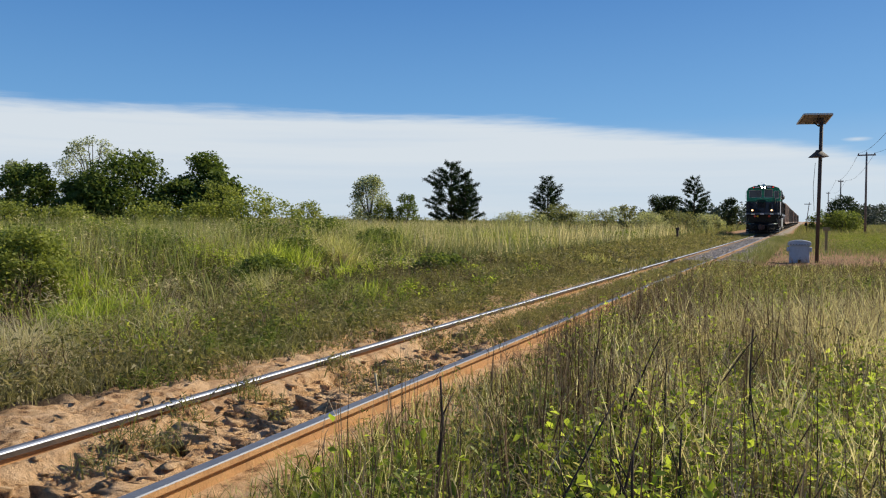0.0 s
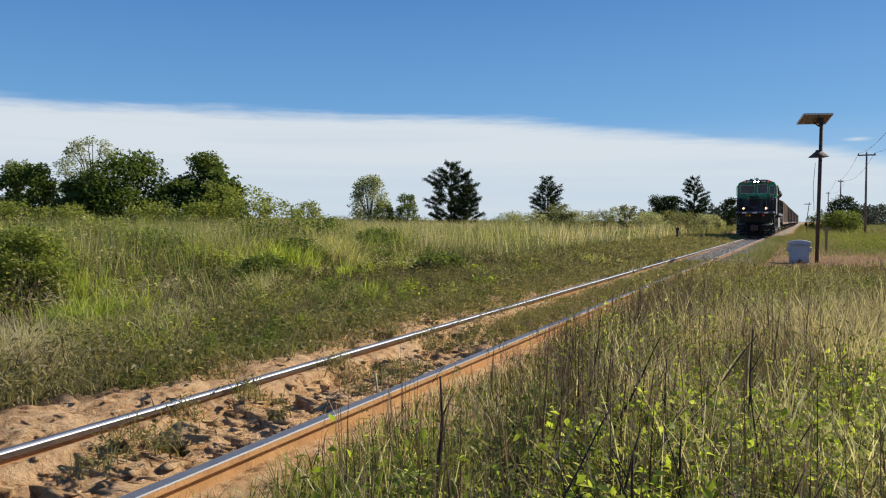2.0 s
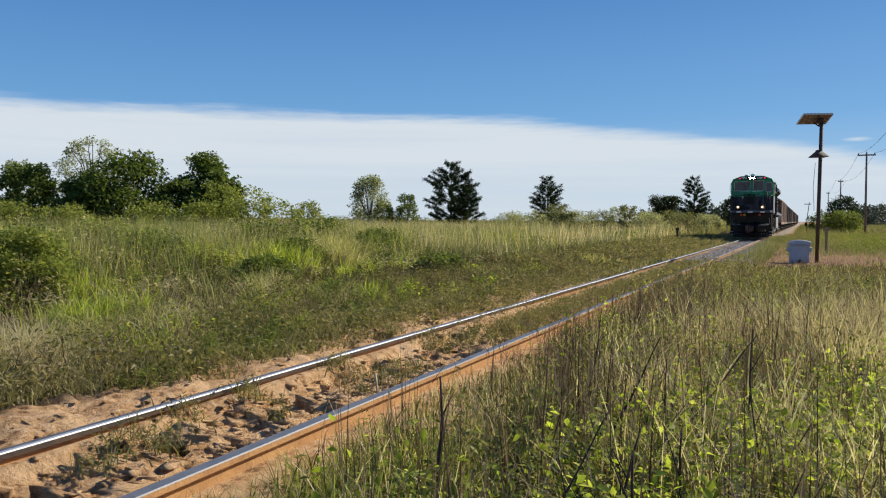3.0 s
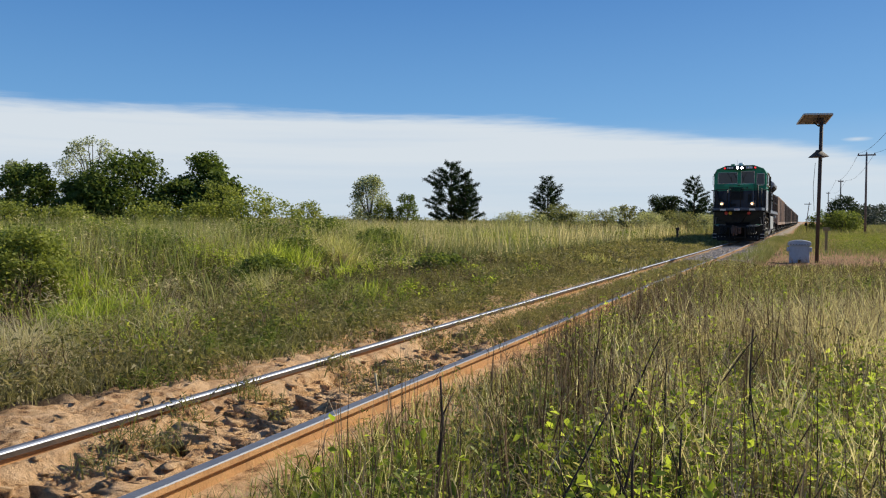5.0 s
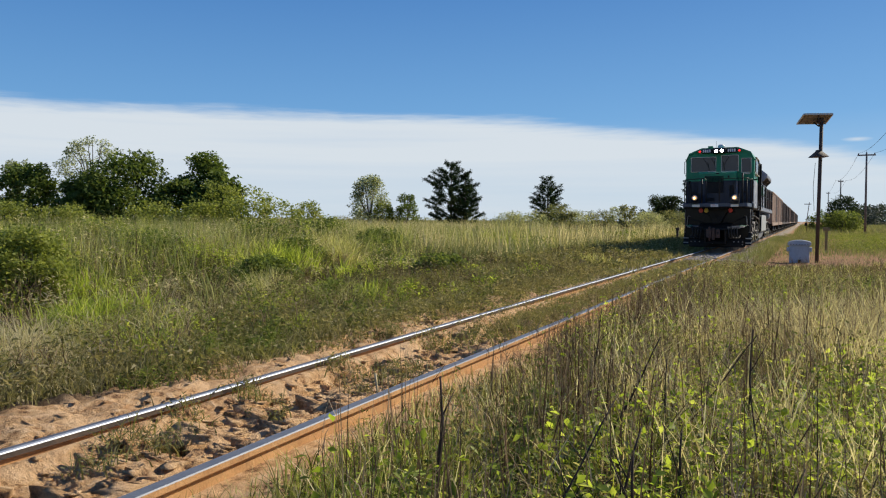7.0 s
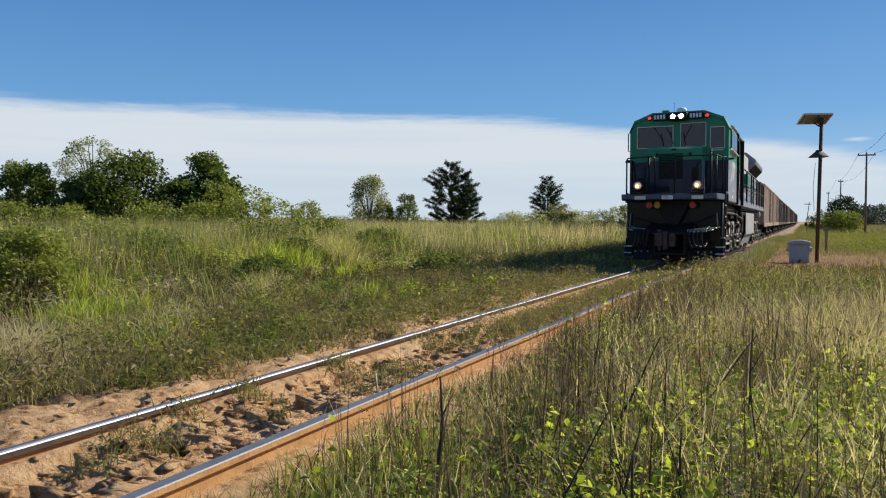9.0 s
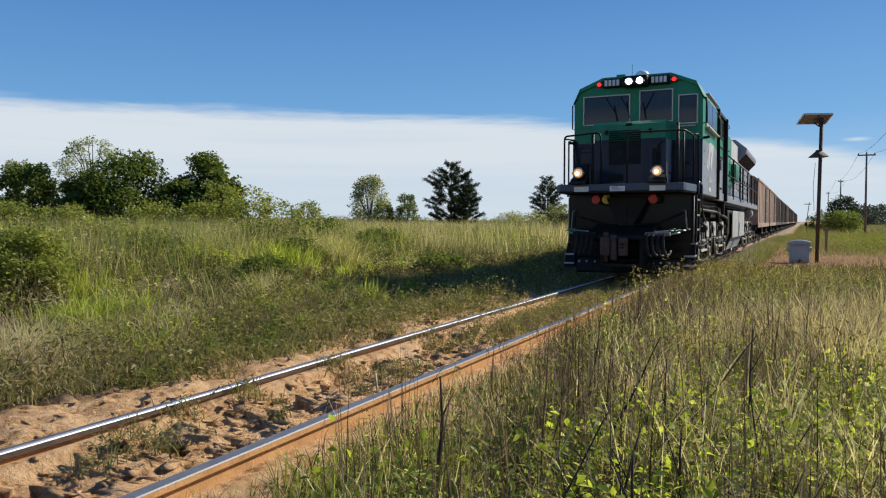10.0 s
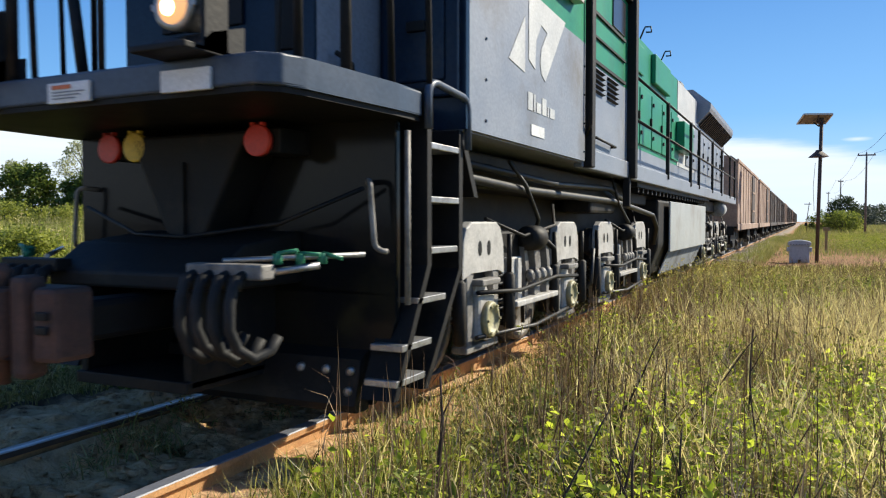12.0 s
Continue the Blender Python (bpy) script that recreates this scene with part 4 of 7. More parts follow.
    P = tufts(scatter(1.3, 9, 2.6, 22, 3.6), 36, 0.20)
    st = [field(P, 0.42 - 0.2 * step(15, 21, P[:, 1]), 0.006, 0.9, 3, 41, 1.5)]
    P = tufts(scatter(1.9, 5.2, 3.2, 9.5, 10), 46, 0.18)
    st.append(field(P, 0.70, 0.0075, 0.8, 3, 44, 1.0))
    P = tufts(np.array([(3.1, 5.4, 0.0), (2.7, 6.4, 0.0), (3.6, 7.0, 0.0), (3.3, 4.6, 0.0), (2.3, 6.0, 0.0), (2.9, 8.2, 0.0), (4.0, 9.0, 0.0), (3.7, 5.6, 0.0), (3.1, 7.0, 0.0), (4.2, 7.8, 0.0), (3.4, 9.6, 0.0), (2.5, 5.0, 0.0)]), 560, 0.30)
    st.append(field(P, 0.74, 0.008, 0.6, 3, 46, 0.8))
    P = tufts(scatter(-4.2, -1.75, 1.4, 4.8, 4), 60, 0.12)
    P = P[-P[:, 0] > verge_edge(P[:, 1]) + 0.1]
    st.append(field(P, 0.30 + 0.30 * step(1.8, 3.0, -P[:, 0]), 0.006, 0.9, 3, 45, 1.0))
    P = tufts(scatter(-6.0, -1.9, 1.8, 11, 0.9), 50, 0.12)
    st.append(field(P, 0.30 + 0.35 * step(1.8, 3.5, -P[:, 0]), 0.007, 0.9, 3, 43, 1.2))
    P = tufts(np.array([(-3.7, 4.6, 0.0), (-4.0, 4.9, 0.0), (-3.3, 4.4, 0.0), (-4.1, 7.3, 0.0), (-4.8, 8.6, 0.0)]), 300, 0.22)
    st.append(field(P, 0.60, 0.007, 0.7, 3, 51, 2.0))
    stuff("straw_grass", "bleached straw-dry grass in patches", "grass", st, G_STRAW)


def branch(name, pts, r, label):
    bm = tube(bmesh.new(), pts, r, 6, r * 0.35)
    for k in range(5):
        i = 1 + k * (len(pts) - 2) // 5
        p = Vector(pts[i])
        tube(bm, [p, p + Vector((RNG.uniform(-0.12, 0.12), RNG.uniform(-0.12, 0.12), RNG.uniform(0.05, 0.2)))], r * 0.35, 5, r * 0.15)
    return tagged(part(name, bm, M_DEADSTEM, None), label, "dead stem", "stout dead stems")


def stout_stems():
    """The few thick dead stems that lean over the weeds close to the standing place."""
    for (x, y), (dx, dy), h, r in (((2.35, 2.55), (0.16, 0.25), 0.62, 0.008), ((2.10, 2.2), (0.34, 0.50), 0.72, 0.006), ((2.02, 3.9), (0.34, 0.2), 0.72, 0.008), ((2.55, 2.3), (0.02, 0.05), 0.66, 0.009),
                                   ((1.62, 2.9), (0.0, 0.05), 0.60, 0.010), ((2.62, 2.75), (0.03, 0.06), 0.62, 0.008), ((2.9, 3.3), (-0.06, 0.1), 0.70, 0.006), ((2.3, 4.4), (0.5, 0.3), 0.70, 0.006), ((2.85, 2.5), (0.20, 0.25), 0.56, 0.005), ((1.8, 4.6), (0.1, 0.1), 0.75, 0.006), ((2.45, 3.4), (0.05, 0.02), 0.74, 0.006), ((2.75, 4.2), (0.05, 0.1), 0.78, 0.007), ((1.95, 2.7), (0.45, 0.15), 0.40, 0.005)):
        z = float(ground_z(x, y)) - 0.03
        pts = [(x + dx * t ** 1.2 + 0.008 * math.sin(9 * t + x), y + dy * t, z + h * 1.15 * t) for t in np.linspace(0, 1, 9)]
        branch("dead_stem", pts, r * 1.25, "thick dark dead stem with short broken twigs")


def bed_plants():
    """Tufts between and beside the rails."""
    spots = [(-0.19, 3.03, 0.13, 150), (-0.42, 3.5, 0.10, 90), (-0.36, 4.1, 0.10, 110), (-0.38, 5.15, 0.11, 130), (0.02, 3.87, 0.05, 30), (0.05, 5.38, 0.13, 130), (0.30, 5.05, 0.09, 60), (-0.28, 6.8, 0.14, 170),
             (-1.05, 4.6, 0.05, 30), (-0.85, 6.9, 0.08, 60), (0.12, 4.73, 0.06, 40), (-0.1, 2.6, 0.06, 40), (0.66, 3.9, 0.05, 20)]
    for y in np.arange(7.2, 24, 0.24):
        spots.append((-0.10 + 0.28 * float(lumps(0, y, 1.1, 6)), y, 0.24, 220))
    out, lv = [], []
    for x, y, r, n in spots:
        P = np.stack([RNG.normal(x, r, n), RNG.normal(y, r, n), np.zeros(n)], 1)
        P = P[(np.abs(np.abs(P[:, 0]) - 0.534) > 0.07) & (np.abs(P[:, 0]) < 1.1)]
        P[:, 2] = ground_z(P[:, 0], P[:, 1]) - 0.005
        out.append(field(P, 0.14, 0.007, 1.0, 3, 50, 0.5))
        lv.append(weed_leaves(P[: n // 3], 0.10, 6, 0.026, 0.05))
    stuff("track_weeds", "small dull weeds between the rails", "weeds", out + lv, G_VERGE)
    # one pale grass stem beside the near rail
    bm = tube(bmesh.new(), [(0.44, 4.42, -0.12), (0.43, 4.42, 0.0), (0.41, 4.43, 0.10)], 0.004, 5, 0.010)
    tagged(part("grass_stem", bm, M_STRAW, None), "pale dry grass stem beside the rail", "grass")


def clods():
    """Broken lumps of hard sand between and beside the rails."""
    base = bmesh.new()
    bmesh.ops.create_icosphere(base, subdivisions=1, radius=1.0)
    V0 = np.array([v.co[:] for v in base.verts])
    T0 = np.array([[v.index for v in f.verts] for f in base.faces])
    base.free()
    n = 3000
    x = np.where(RNG.uniform(0, 1, n) < 0.8, RNG.uniform(-0.44, 0.44, n), RNG.uniform(-1.6, -0.65, n))
    y = RNG.uniform(1.5, 10, n)
    keep = lumps(x, y, 0.35, 12) > 0.35
    x, y = x[keep], y[keep]
    n = len(x)
    r = 0.003 + 0.020 * RNG.uniform(0, 1, n) ** 8
    r[:150] = RNG.uniform(0.014, 0.034, min(150, n))
    x[:150] = RNG.uniform(-0.40, 0.42, min(150, n))
    y[:150] = 2.0 + 5.0 * RNG.uniform(0, 1, min(150, n)) ** 1.5
    V = V0[None] * RNG.uniform(0.5, 1.4, (n, len(V0), 1)) * (r[:, None] * np.stack([RNG.uniform(0.8, 2.2, n), RNG.uniform(0.8, 2.2, n), RNG.uniform(0.18, 0.42, n)], 1))[:, None]
    V = V + np.stack([x, y, ground_z(x, y) + r * 0.2], 1)[:, None]
    T = (np.arange(n)[:, None, None] * len(V0) + T0[None]).reshape(-1, 3)
    tagged(triangles("sand_clods", V.reshape(-1, 3), T, M_GROUND), "broken clods of hard orange sand", "clods", kind="stuff")
    # plates of crusted sand, broken and tilted
    V, T, k = [], [], 0
    for _ in range(900):
        wide = RNG.uniform() < 0.85
        x = RNG.uniform(-0.36, 0.43) if wide else RNG.uniform(-1.5, -0.75)
        y = 1.7 + 6.0 * RNG.uniform() ** 1.3
        m = RNG.integers(5, 9)
        long = RNG.uniform(0.03, 0.15) * (1.0 if wide else 0.5)
        flat, turn = long * RNG.uniform(0.22, 0.55), RNG.normal(0.45, 0.35)
        a = np.sort(RNG.uniform(0, 2 * np.pi, m))
        px, py = long * np.cos(a) * RNG.uniform(0.5, 1.2, m), flat * np.sin(a) * RNG.uniform(0.5, 1.2, m)
        X, Y = px * math.cos(turn) - py * math.sin(turn), px * math.sin(turn) + py * math.cos(turn)
        if np.abs(np.abs(x + X) - 0.534).min() < 0.075:
            continue
        z0 = float(ground_z(x, y)) - 0.010
        high = RNG.uniform(0.006, 0.019)
        tx, ty = RNG.normal(0, 0.16), RNG.normal(-0.12, 0.16)
        jag = RNG.uniform(-0.004, 0.004, m)
        V += [np.stack([x + X * 0.9, y + Y * 0.9, np.full(m, z0 - 0.04)], 1), np.stack([x + X, y + Y, z0 + high + tx * X + ty * Y + jag], 1), np.array([(x, y, z0 + high * 1.1)])]
        for i in range(m):
            j = (i + 1) % m
            T += [(k + i, k + j, k + m + j), (k + i, k + m + j, k + m + i), (k + m + i, k + m + j, k + 2 * m)]
        k += 2 * m + 1
    tagged(triangles("sand_crust", np.concatenate(V), np.array(T), M_GROUND), "broken crust of hard orange sand between the rails", "sand crust", kind="stuff")
    # grey ballast stones farther along
    n = 3500
    x, y = RNG.uniform(-0.8, 0.95, n), RNG.uniform(20, 60, n)
    r = RNG.uniform(0.015, 0.034, n)
    V = V0[None] * RNG.uniform(0.7, 1.25, (n, len(V0), 1)) * r[:, None, None]
    V = V + np.stack([x, y, ground_z(x, y) + r * 0.3], 1)[:, None]
    T = (np.arange(n)[:, None, None] * len(V0) + T0[None]).reshape(-1, 3)
    tagged(triangles("ballast", V.reshape(-1, 3), T, M_BALLAST), "grey crushed-stone track ballast", "ballast", kind="stuff")


def far_sides():
    """The same grass goes on round the standing place."""
    n = 90000
    P = np.stack([RNG.uniform(-16, 16, n), RNG.uniform(-14, 24, n), np.zeros(n)], 1)
    dx, dy = P[:, 0] - EYE[0], P[:, 1] - EYE[1]
    P = P[(np.abs(P[:, 0] - 0.1) > 1.35) & (np.hypot(dx, dy) > 1.5) & ~in_view(P, 3.0)]
    P[:, 2] = ground_z(P[:, 0], P[:, 1]) - 0.01
    stuff("rough_grass", "rough green and dry grass on both sides", "grass", [field(P, 0.42, 0.030, 0.7, 2, 52, 2.0)], G_LEFT)


left_side()
far_sides()
right_side()
bed_plants()
clods()
stout_stems()


# ---- trees ----
def crown(centres, radius, per, leaf, ratio=0.6):
    Q = np.repeat(np.asarray(centres), per, 0)
    d = RNG.normal(0, 1, (len(Q), 3))
    d /= np.linalg.norm(d, axis=1)[:, None]
    Q = Q + d * (radius * RNG.uniform(0.2, 1, len(Q)) ** 0.6)[:, None] * np.array([1, 1, 0.75])
    return leaves(Q, leaf * RNG.uniform(0.6, 1.4, len(Q)), 0.4, ratio)


def broadleaf(x, y, top, width, mat, label, stem=0.3, clusters=70, per=45, leaf=0.16, open_=0.0, name="tree", flat=1.0, seed=1):
    """A tree or shrub: a tapered trunk, forking limbs, and a crown of leaf clumps at the limbs' ends."""
    rng = np.random.default_rng(seed)
    z0 = float(ground_z(x, y)) - 0.05
    h = top - z0
    t = thing(name, label, "tree" if name == "tree" else "shrub", at=(x, y, z0))
    bm = bmesh.new()
    tr = max(0.03, h * 0.018)
    fork = h * stem
    lean = rng.normal(0, 0.05, 2) * h
    tube(bm, [(0, 0, 0), (lean[0] * 0.4, lean[1] * 0.4, fork * 0.6), (lean[0], lean[1], fork)], tr, 8, tr * 0.75)
    C = []
    for k in range(clusters):
        az, u = rng.uniform(0, 2 * np.pi), rng.uniform(0, 1)
        zz = fork * 0.6 + (h * 0.95 - fork * 0.6) * u
        prof = math.sin(math.pi * min(0.98, 0.12 + 0.82 * u)) ** 0.6 if flat == 1 else (0.35 + 0.65 * u)
        rad = width * 0.5 * prof * (0.45 + 0.55 * rng.uniform(0, 1) ** 0.5) * (0.75 + 0.5 * float(lumps(az * 1.3, u * 2.0, 0.9, seed)))
        C.append((lean[0] + math.cos(az) * rad, lean[1] + math.sin(az) * rad, zz))
    for k in range(0, clusters, 3):
        c = Vector(C[k])
        a = Vector((lean[0], lean[1], fork * (0.7 + 0.3 * rng.uniform())))
        mid = a.lerp(c, 0.55) + Vector((0, 0, 0.10 * h * rng.uniform(-0.3, 1)))
        tube(bm, [a, mid, c], tr * 0.45, 5, tr * 0.12)
    part("trunk", bm, M_BARK, t)
    V, T = crown(C, max(0.22, width * (0.17 - 0.08 * open_)), per, leaf)
    ob = triangles("crown", V, T, mat)
    ob.parent = t
    return t


def pine(x, y, top, width, label, seed, full=0.62):
    rng = np.random.default_rng(seed)
    z0 = float(ground_z(x, y)) - 0.05
    h = top - z0
    t = thing("pine_tree", label, "tree", at=(x, y, z0))
    bm = bmesh.new()
    tube(bm, [(0, 0, 0), (0.05, 0, h * 0.5), (0, 0.05, h * 0.98)], h * 0.022, 8, 0.03)
    C, zz = [], h * 0.10
    while zz < h * 0.97:
        u = zz / h
        reach = width * 0.5 * min(1.0, 1.28 * (1 - u) ** full) * rng.uniform(0.75, 1.1)
        n = 6 if u < 0.8 else 4
        off = rng.uniform(0, 6)
        for k in range(n):
            if rng.uniform() < 0.12:
                continue
            az, L = off + 2 * math.pi * k / n + rng.normal(0, 0.2), reach * rng.uniform(0.55, 1.12)
            rise = 0.30 * L + 0.25
            pts = [Vector((math.cos(az) * L * s, math.sin(az) * L * s, zz + rise * s * s + 0.10 * L * math.sin(3 * s))) for s in np.linspace(0, 1, 5)]
            tube(bm, pts, 0.035 * (1.2 - u), 5, 0.012)
            m = max(3, int(L / 0.30))
            for s in np.linspace(0.5, 1.0, m):
                C.append((math.cos(az) * L * s, math.sin(az) * L * s, zz + rise * s * s + 0.10 * L * math.sin(3 * s) + 0.06))
        zz += h * 0.070 * rng.uniform(0.85, 1.15)
    C.append((0, 0.05, h * 0.97))
    part("trunk", bm, M_BARK, t)
    V, T = crown(C, 0.17, 34, 0.30, 0.15)
    ob = triangles("needles", V, T, G_PINE)
    ob.parent = t
    return t


def trees():
    dark = "dense dark green broadleaf tree on the field's far edge"
    broadleaf(-32.6, 30.0, 5.75, 4.2, G_GREYTREE, "feathery tree with thin grey-green foliage, sky between its limbs", 0.45, 70, 60, 0.13, 1.0, seed=3)
    broadleaf(-34.0, 27.0, 4.3, 3.0, G_TREE, dark, 0.06, 80, 95, 0.20, seed=4)
    broadleaf(-36.5, 25.5, 4.3, 3.2, G_TREELIGHT, "light green broadleaf tree with a loose crown", 0.2, 70, 70, 0.16, 0.6, seed=5)
    broadleaf(-38.5, 28.9, 4.7, 3.0, G_GREYTREE, "pale thin-leaved tree with a loose crown", 0.25, 60, 64, 0.16, 0.6, seed=6)
    broadleaf(-29.6, 29.2, 4.75, 4.2, G_TREE, dark, 0.05, 130, 95, 0.20, seed=7)
    broadleaf(-31.2, 28.0, 3.5, 3.4, G_TREE, dark, 0.04, 90, 95, 0.20, seed=17)
    broadleaf(-27.2, 31.0, 3.2, 3.2, G_TREE, dark, 0.04, 80, 95, 0.20, seed=18)
    broadleaf(-26.6, 32.9, 4.95, 3.0, G_TREE, dark, 0.10, 90, 95, 0.20, seed=8)
    broadleaf(-25.0, 31.8, 3.9, 2.4, G_TREE, dark, 0.06, 60, 90, 0.20, seed=9)
    broadleaf(-23.7, 30.0, 3.3, 2.4, G_TREELIGHT, "light green rounded shrub beside dark trees", 0.12, 60, 50, 0.13, name="shrub", seed=10)
    broadleaf(-21.6, 29.2, 2.75, 2.8, G_TREELIGHT, "light green rounded shrub beside dark trees", 0.12, 60, 50, 0.13, name="shrub", seed=11)
    broadleaf(-19.6, 28.9, 2.2, 2.2, G_TREELIGHT, "light green rounded shrub beside dark trees", 0.12, 50, 46, 0.13, name="shrub", seed=12)
    for k, (bx, by, bt, bw) in enumerate(((-34.5, 23.2, 2.2, 3.4), (-31.5, 24.0, 1.95, 3.2), (-28.6, 25.0, 1.9, 3.0), (-25.6, 27.0, 1.95, 3.0), (-23.2, 28.0, 2.0, 2.6), (-36.8, 22.6, 2.5, 3.0))):
        broadleaf(bx, by, bt, bw, G_TREELIGHT, "yellow-green thicket before the dark trees", 0.05, 60, 85, 0.13, name="shrub", seed=60 + k)
    broadleaf(-26.5, 41.3, 2.45, 2.2, G_TREELIGHT, "small light green shrub in the grass", 0.12, 50, 46, 0.14, name="shrub", seed=13)
    olive = "dense olive bush with fine leaves, dark inside"
    for k, (bx, by, bt, bw, bm_) in enumerate(((-8.0, 7.9, 1.02, 1.3, G_TREELIGHT), (-9.4, 9.0, 0.85, 1.1, G_TREELIGHT), (-10.7, 13.2, 0.80, 2.0, G_MAT), (-12.0, 13.6, 0.95, 1.6, G_TREELIGHT), (-9.0, 16.2, 0.62, 1.6, G_MAT), (-6.9, 12.4, 0.34, 1.2, G_MAT),
                                               (-11.8, 18.5, 1.05, 2.0, G_MAT), (-14.5, 15.0, 1.15, 2.2, G_TREELIGHT), (-10.0, 22.5, 0.75, 2.0, G_MAT), (-5.2, 17.0, 0.25, 1.3, G_MAT), (-13.8, 24.0, 1.20, 2.6, G_MAT))):
        broadleaf(bx, by, bt, bw, bm_, olive if bm_ is G_TREELIGHT else "leafy green bush in tall meadow grass", 0.04, 130, 90, 0.046 + 0.002 * by, name="shrub", seed=140 + k)
    for k, (bx, by, bt, bw) in enumerate(((-13.0, 57.8, 1.95, 3.2), (-11.8, 60.2, 1.85, 3.0), (-10.5, 62.5, 2.35, 2.0), (-10.3, 73.8, 2.1, 3.6), (-9.6, 79.0, 2.15, 3.6), (-15.6, 55.5, 1.8, 3.2), (-18.0, 56.2, 1.75, 3.0), (-8.4, 84.0, 2.0, 3.4), (-9.4, 67.0, 1.8, 3.0), (-7.6, 92.0, 1.9, 3.0))):
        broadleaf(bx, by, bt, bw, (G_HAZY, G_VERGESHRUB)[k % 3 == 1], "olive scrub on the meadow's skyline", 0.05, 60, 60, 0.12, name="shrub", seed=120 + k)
    broadleaf(-35.8, 64.5, 5.75, 4.2, G_GREYTREE, "grey-green tree with a loose domed crown", 0.12, 110, 60, 0.2, 0.4, seed=20)
    broadleaf(-32.6, 66.0, 3.8, 2.6, G_TREE, "small dark broadleaf tree", 0.15, 60, 46, 0.2, seed=21)
    broadleaf(-34.2, 65.0, 3.0, 2.4, G_TREELIGHT, "light green shrub between two trees", 0.12, 50, 40, 0.2, name="shrub", seed=22)
    broadleaf(-14.6, 58.0, 2.35, 3.2, G_VERGESHRUB, "olive shrub with dry seed tufts", 0.1, 80, 44, 0.14, name="shrub", seed=23)
    broadleaf(-9.8, 60.3, 2.6, 1.5, G_VERGESHRUB, "small olive shrub in the grass", 0.12, 50, 40, 0.14, name="shrub", seed=24)
    broadleaf(-13.2, 56.0, 1.9, 1.8, G_VERGESHRUB, "low olive shrub in the grass", 0.1, 50, 40, 0.14, name="shrub", seed=25)
    broadleaf(-16.3, 123.6, 5.15, 4.3, G_DARKFAR, "dark umbrella-shaped tree on a thin trunk", 0.5, 110, 80, 0.24, flat=2, seed=26)
    broadleaf(-8.3, 138.5, 5.2, 2.8, G_DARKFAR, "dark cone-shaped tree near the line", 0.1, 70, 42, 0.3, seed=28)
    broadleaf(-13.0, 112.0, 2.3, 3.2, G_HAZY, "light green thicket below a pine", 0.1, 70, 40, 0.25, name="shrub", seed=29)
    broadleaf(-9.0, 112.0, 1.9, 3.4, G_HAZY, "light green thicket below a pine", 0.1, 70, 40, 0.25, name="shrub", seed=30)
    broadleaf(8.0, 124.1, 4.8, 4.4, G_DARKFAR, "round dark tree beside the line's far stretch", 0.2, 110, 44, 0.28, seed=31)
    broadleaf(7.2, 101.6, 2.2, 4.2, G_MAT, "light green thicket beside the line's far stretch", 0.1, 90, 44, 0.22, name="shrub", seed=32)
    broadleaf(5.6, 128.0, 2.6, 4.0, G_TREE, "dark low thicket beside the line's far stretch", 0.1, 70, 44, 0.25, name="shrub", seed=33)
    pine(-32.7, 77.1, 7.85, 6.3, "broad dark pine with upturned branches", 40, 0.5)
    pine(-31.2, 77.6, 6.3, 4.0, "dark pine grown into its neighbour", 43)
    pine(-26.0, 91.3, 6.85, 4.9, "dark cone-shaped pine in the meadow", 41)
    pine(-11.5, 115.0, 7.5, 5.4, "dark open-branched pine near the line", 42, 0.55)
    # far woods on both sides
    P = np.stack([RNG.uniform(14, 60, 420), RNG.uniform(225, 290, 420), np.zeros(420)], 1)
    P[:, 2] = RNG.uniform(0.5, 5.6, 420) - 0.6
    Q = np.stack([RNG.uniform(-34, -9, 160), RNG.uniform(170, 215, 160), RNG.uniform(0.2, 4.2, 160)], 1)
    V, T = crown(np.concatenate([P, Q]), 1.5, 34, 0.75)
    tagged(triangles("far_woods", V, T, G_FAR), "dark bluish woods along the far horizon", "woods", kind="stuff")
    # low scrub that breaks the meadow's skyline
    n = 260
    S = np.stack([RNG.uniform(-120, -10, n), RNG.uniform(70, 190, n), np.zeros(n)], 1)
    S[:, 2] = ground_z(S[:, 0], S[:, 1]) + RNG.uniform(0.3, 1.3, n)
    V, T = crown(S, 0.9, 30, 0.28)
    tagged(triangles("field_scrub", V, T, G_VERGESHRUB), "low olive scrub scattered over the far meadow", "scrub", kind="stuff")


trees()
# ---- the train ----
# Its own space: x across, y backwards from the ditch lights, z = 0 on the rail heads.
def ring_plate(bm, y, outer, hole, thick):
    """A plate across the track with a rectangular hole, from the corner lists (x, z) of both, four corners each."""
    for k in range(4):
        a, b = outer[k], outer[(k + 1) % 4]
        c, d = hole[(k + 1) % 4], hole[k]
        prism(bm, [a, b, c, d], 1, y, y + thick)
    return bm


def framed_window(parent, x0, x1, z0, z1, y, name="windscreen"):
    w = part(name, boxed(x0, x1, y - 0.012, y + 0.01, z0, z1, 0.01), M_GLASS, parent, "dark tinted glass pane")
    bm = bmesh.new()
    t = 0.022
    for a in ((x0 - t, x1 + t, z1, z1 + t), (x0 - t, x1 + t, z0 - t, z0), (x0 - t, x0, z0, z1), (x1, x1 + t, z0, z1)):
        box(bm, a[0], a[1], y - 0.03, y + 0.01, a[2], a[3])
    part("window_trim", bm, M_ALU, w, "pale metal trim")
    return w


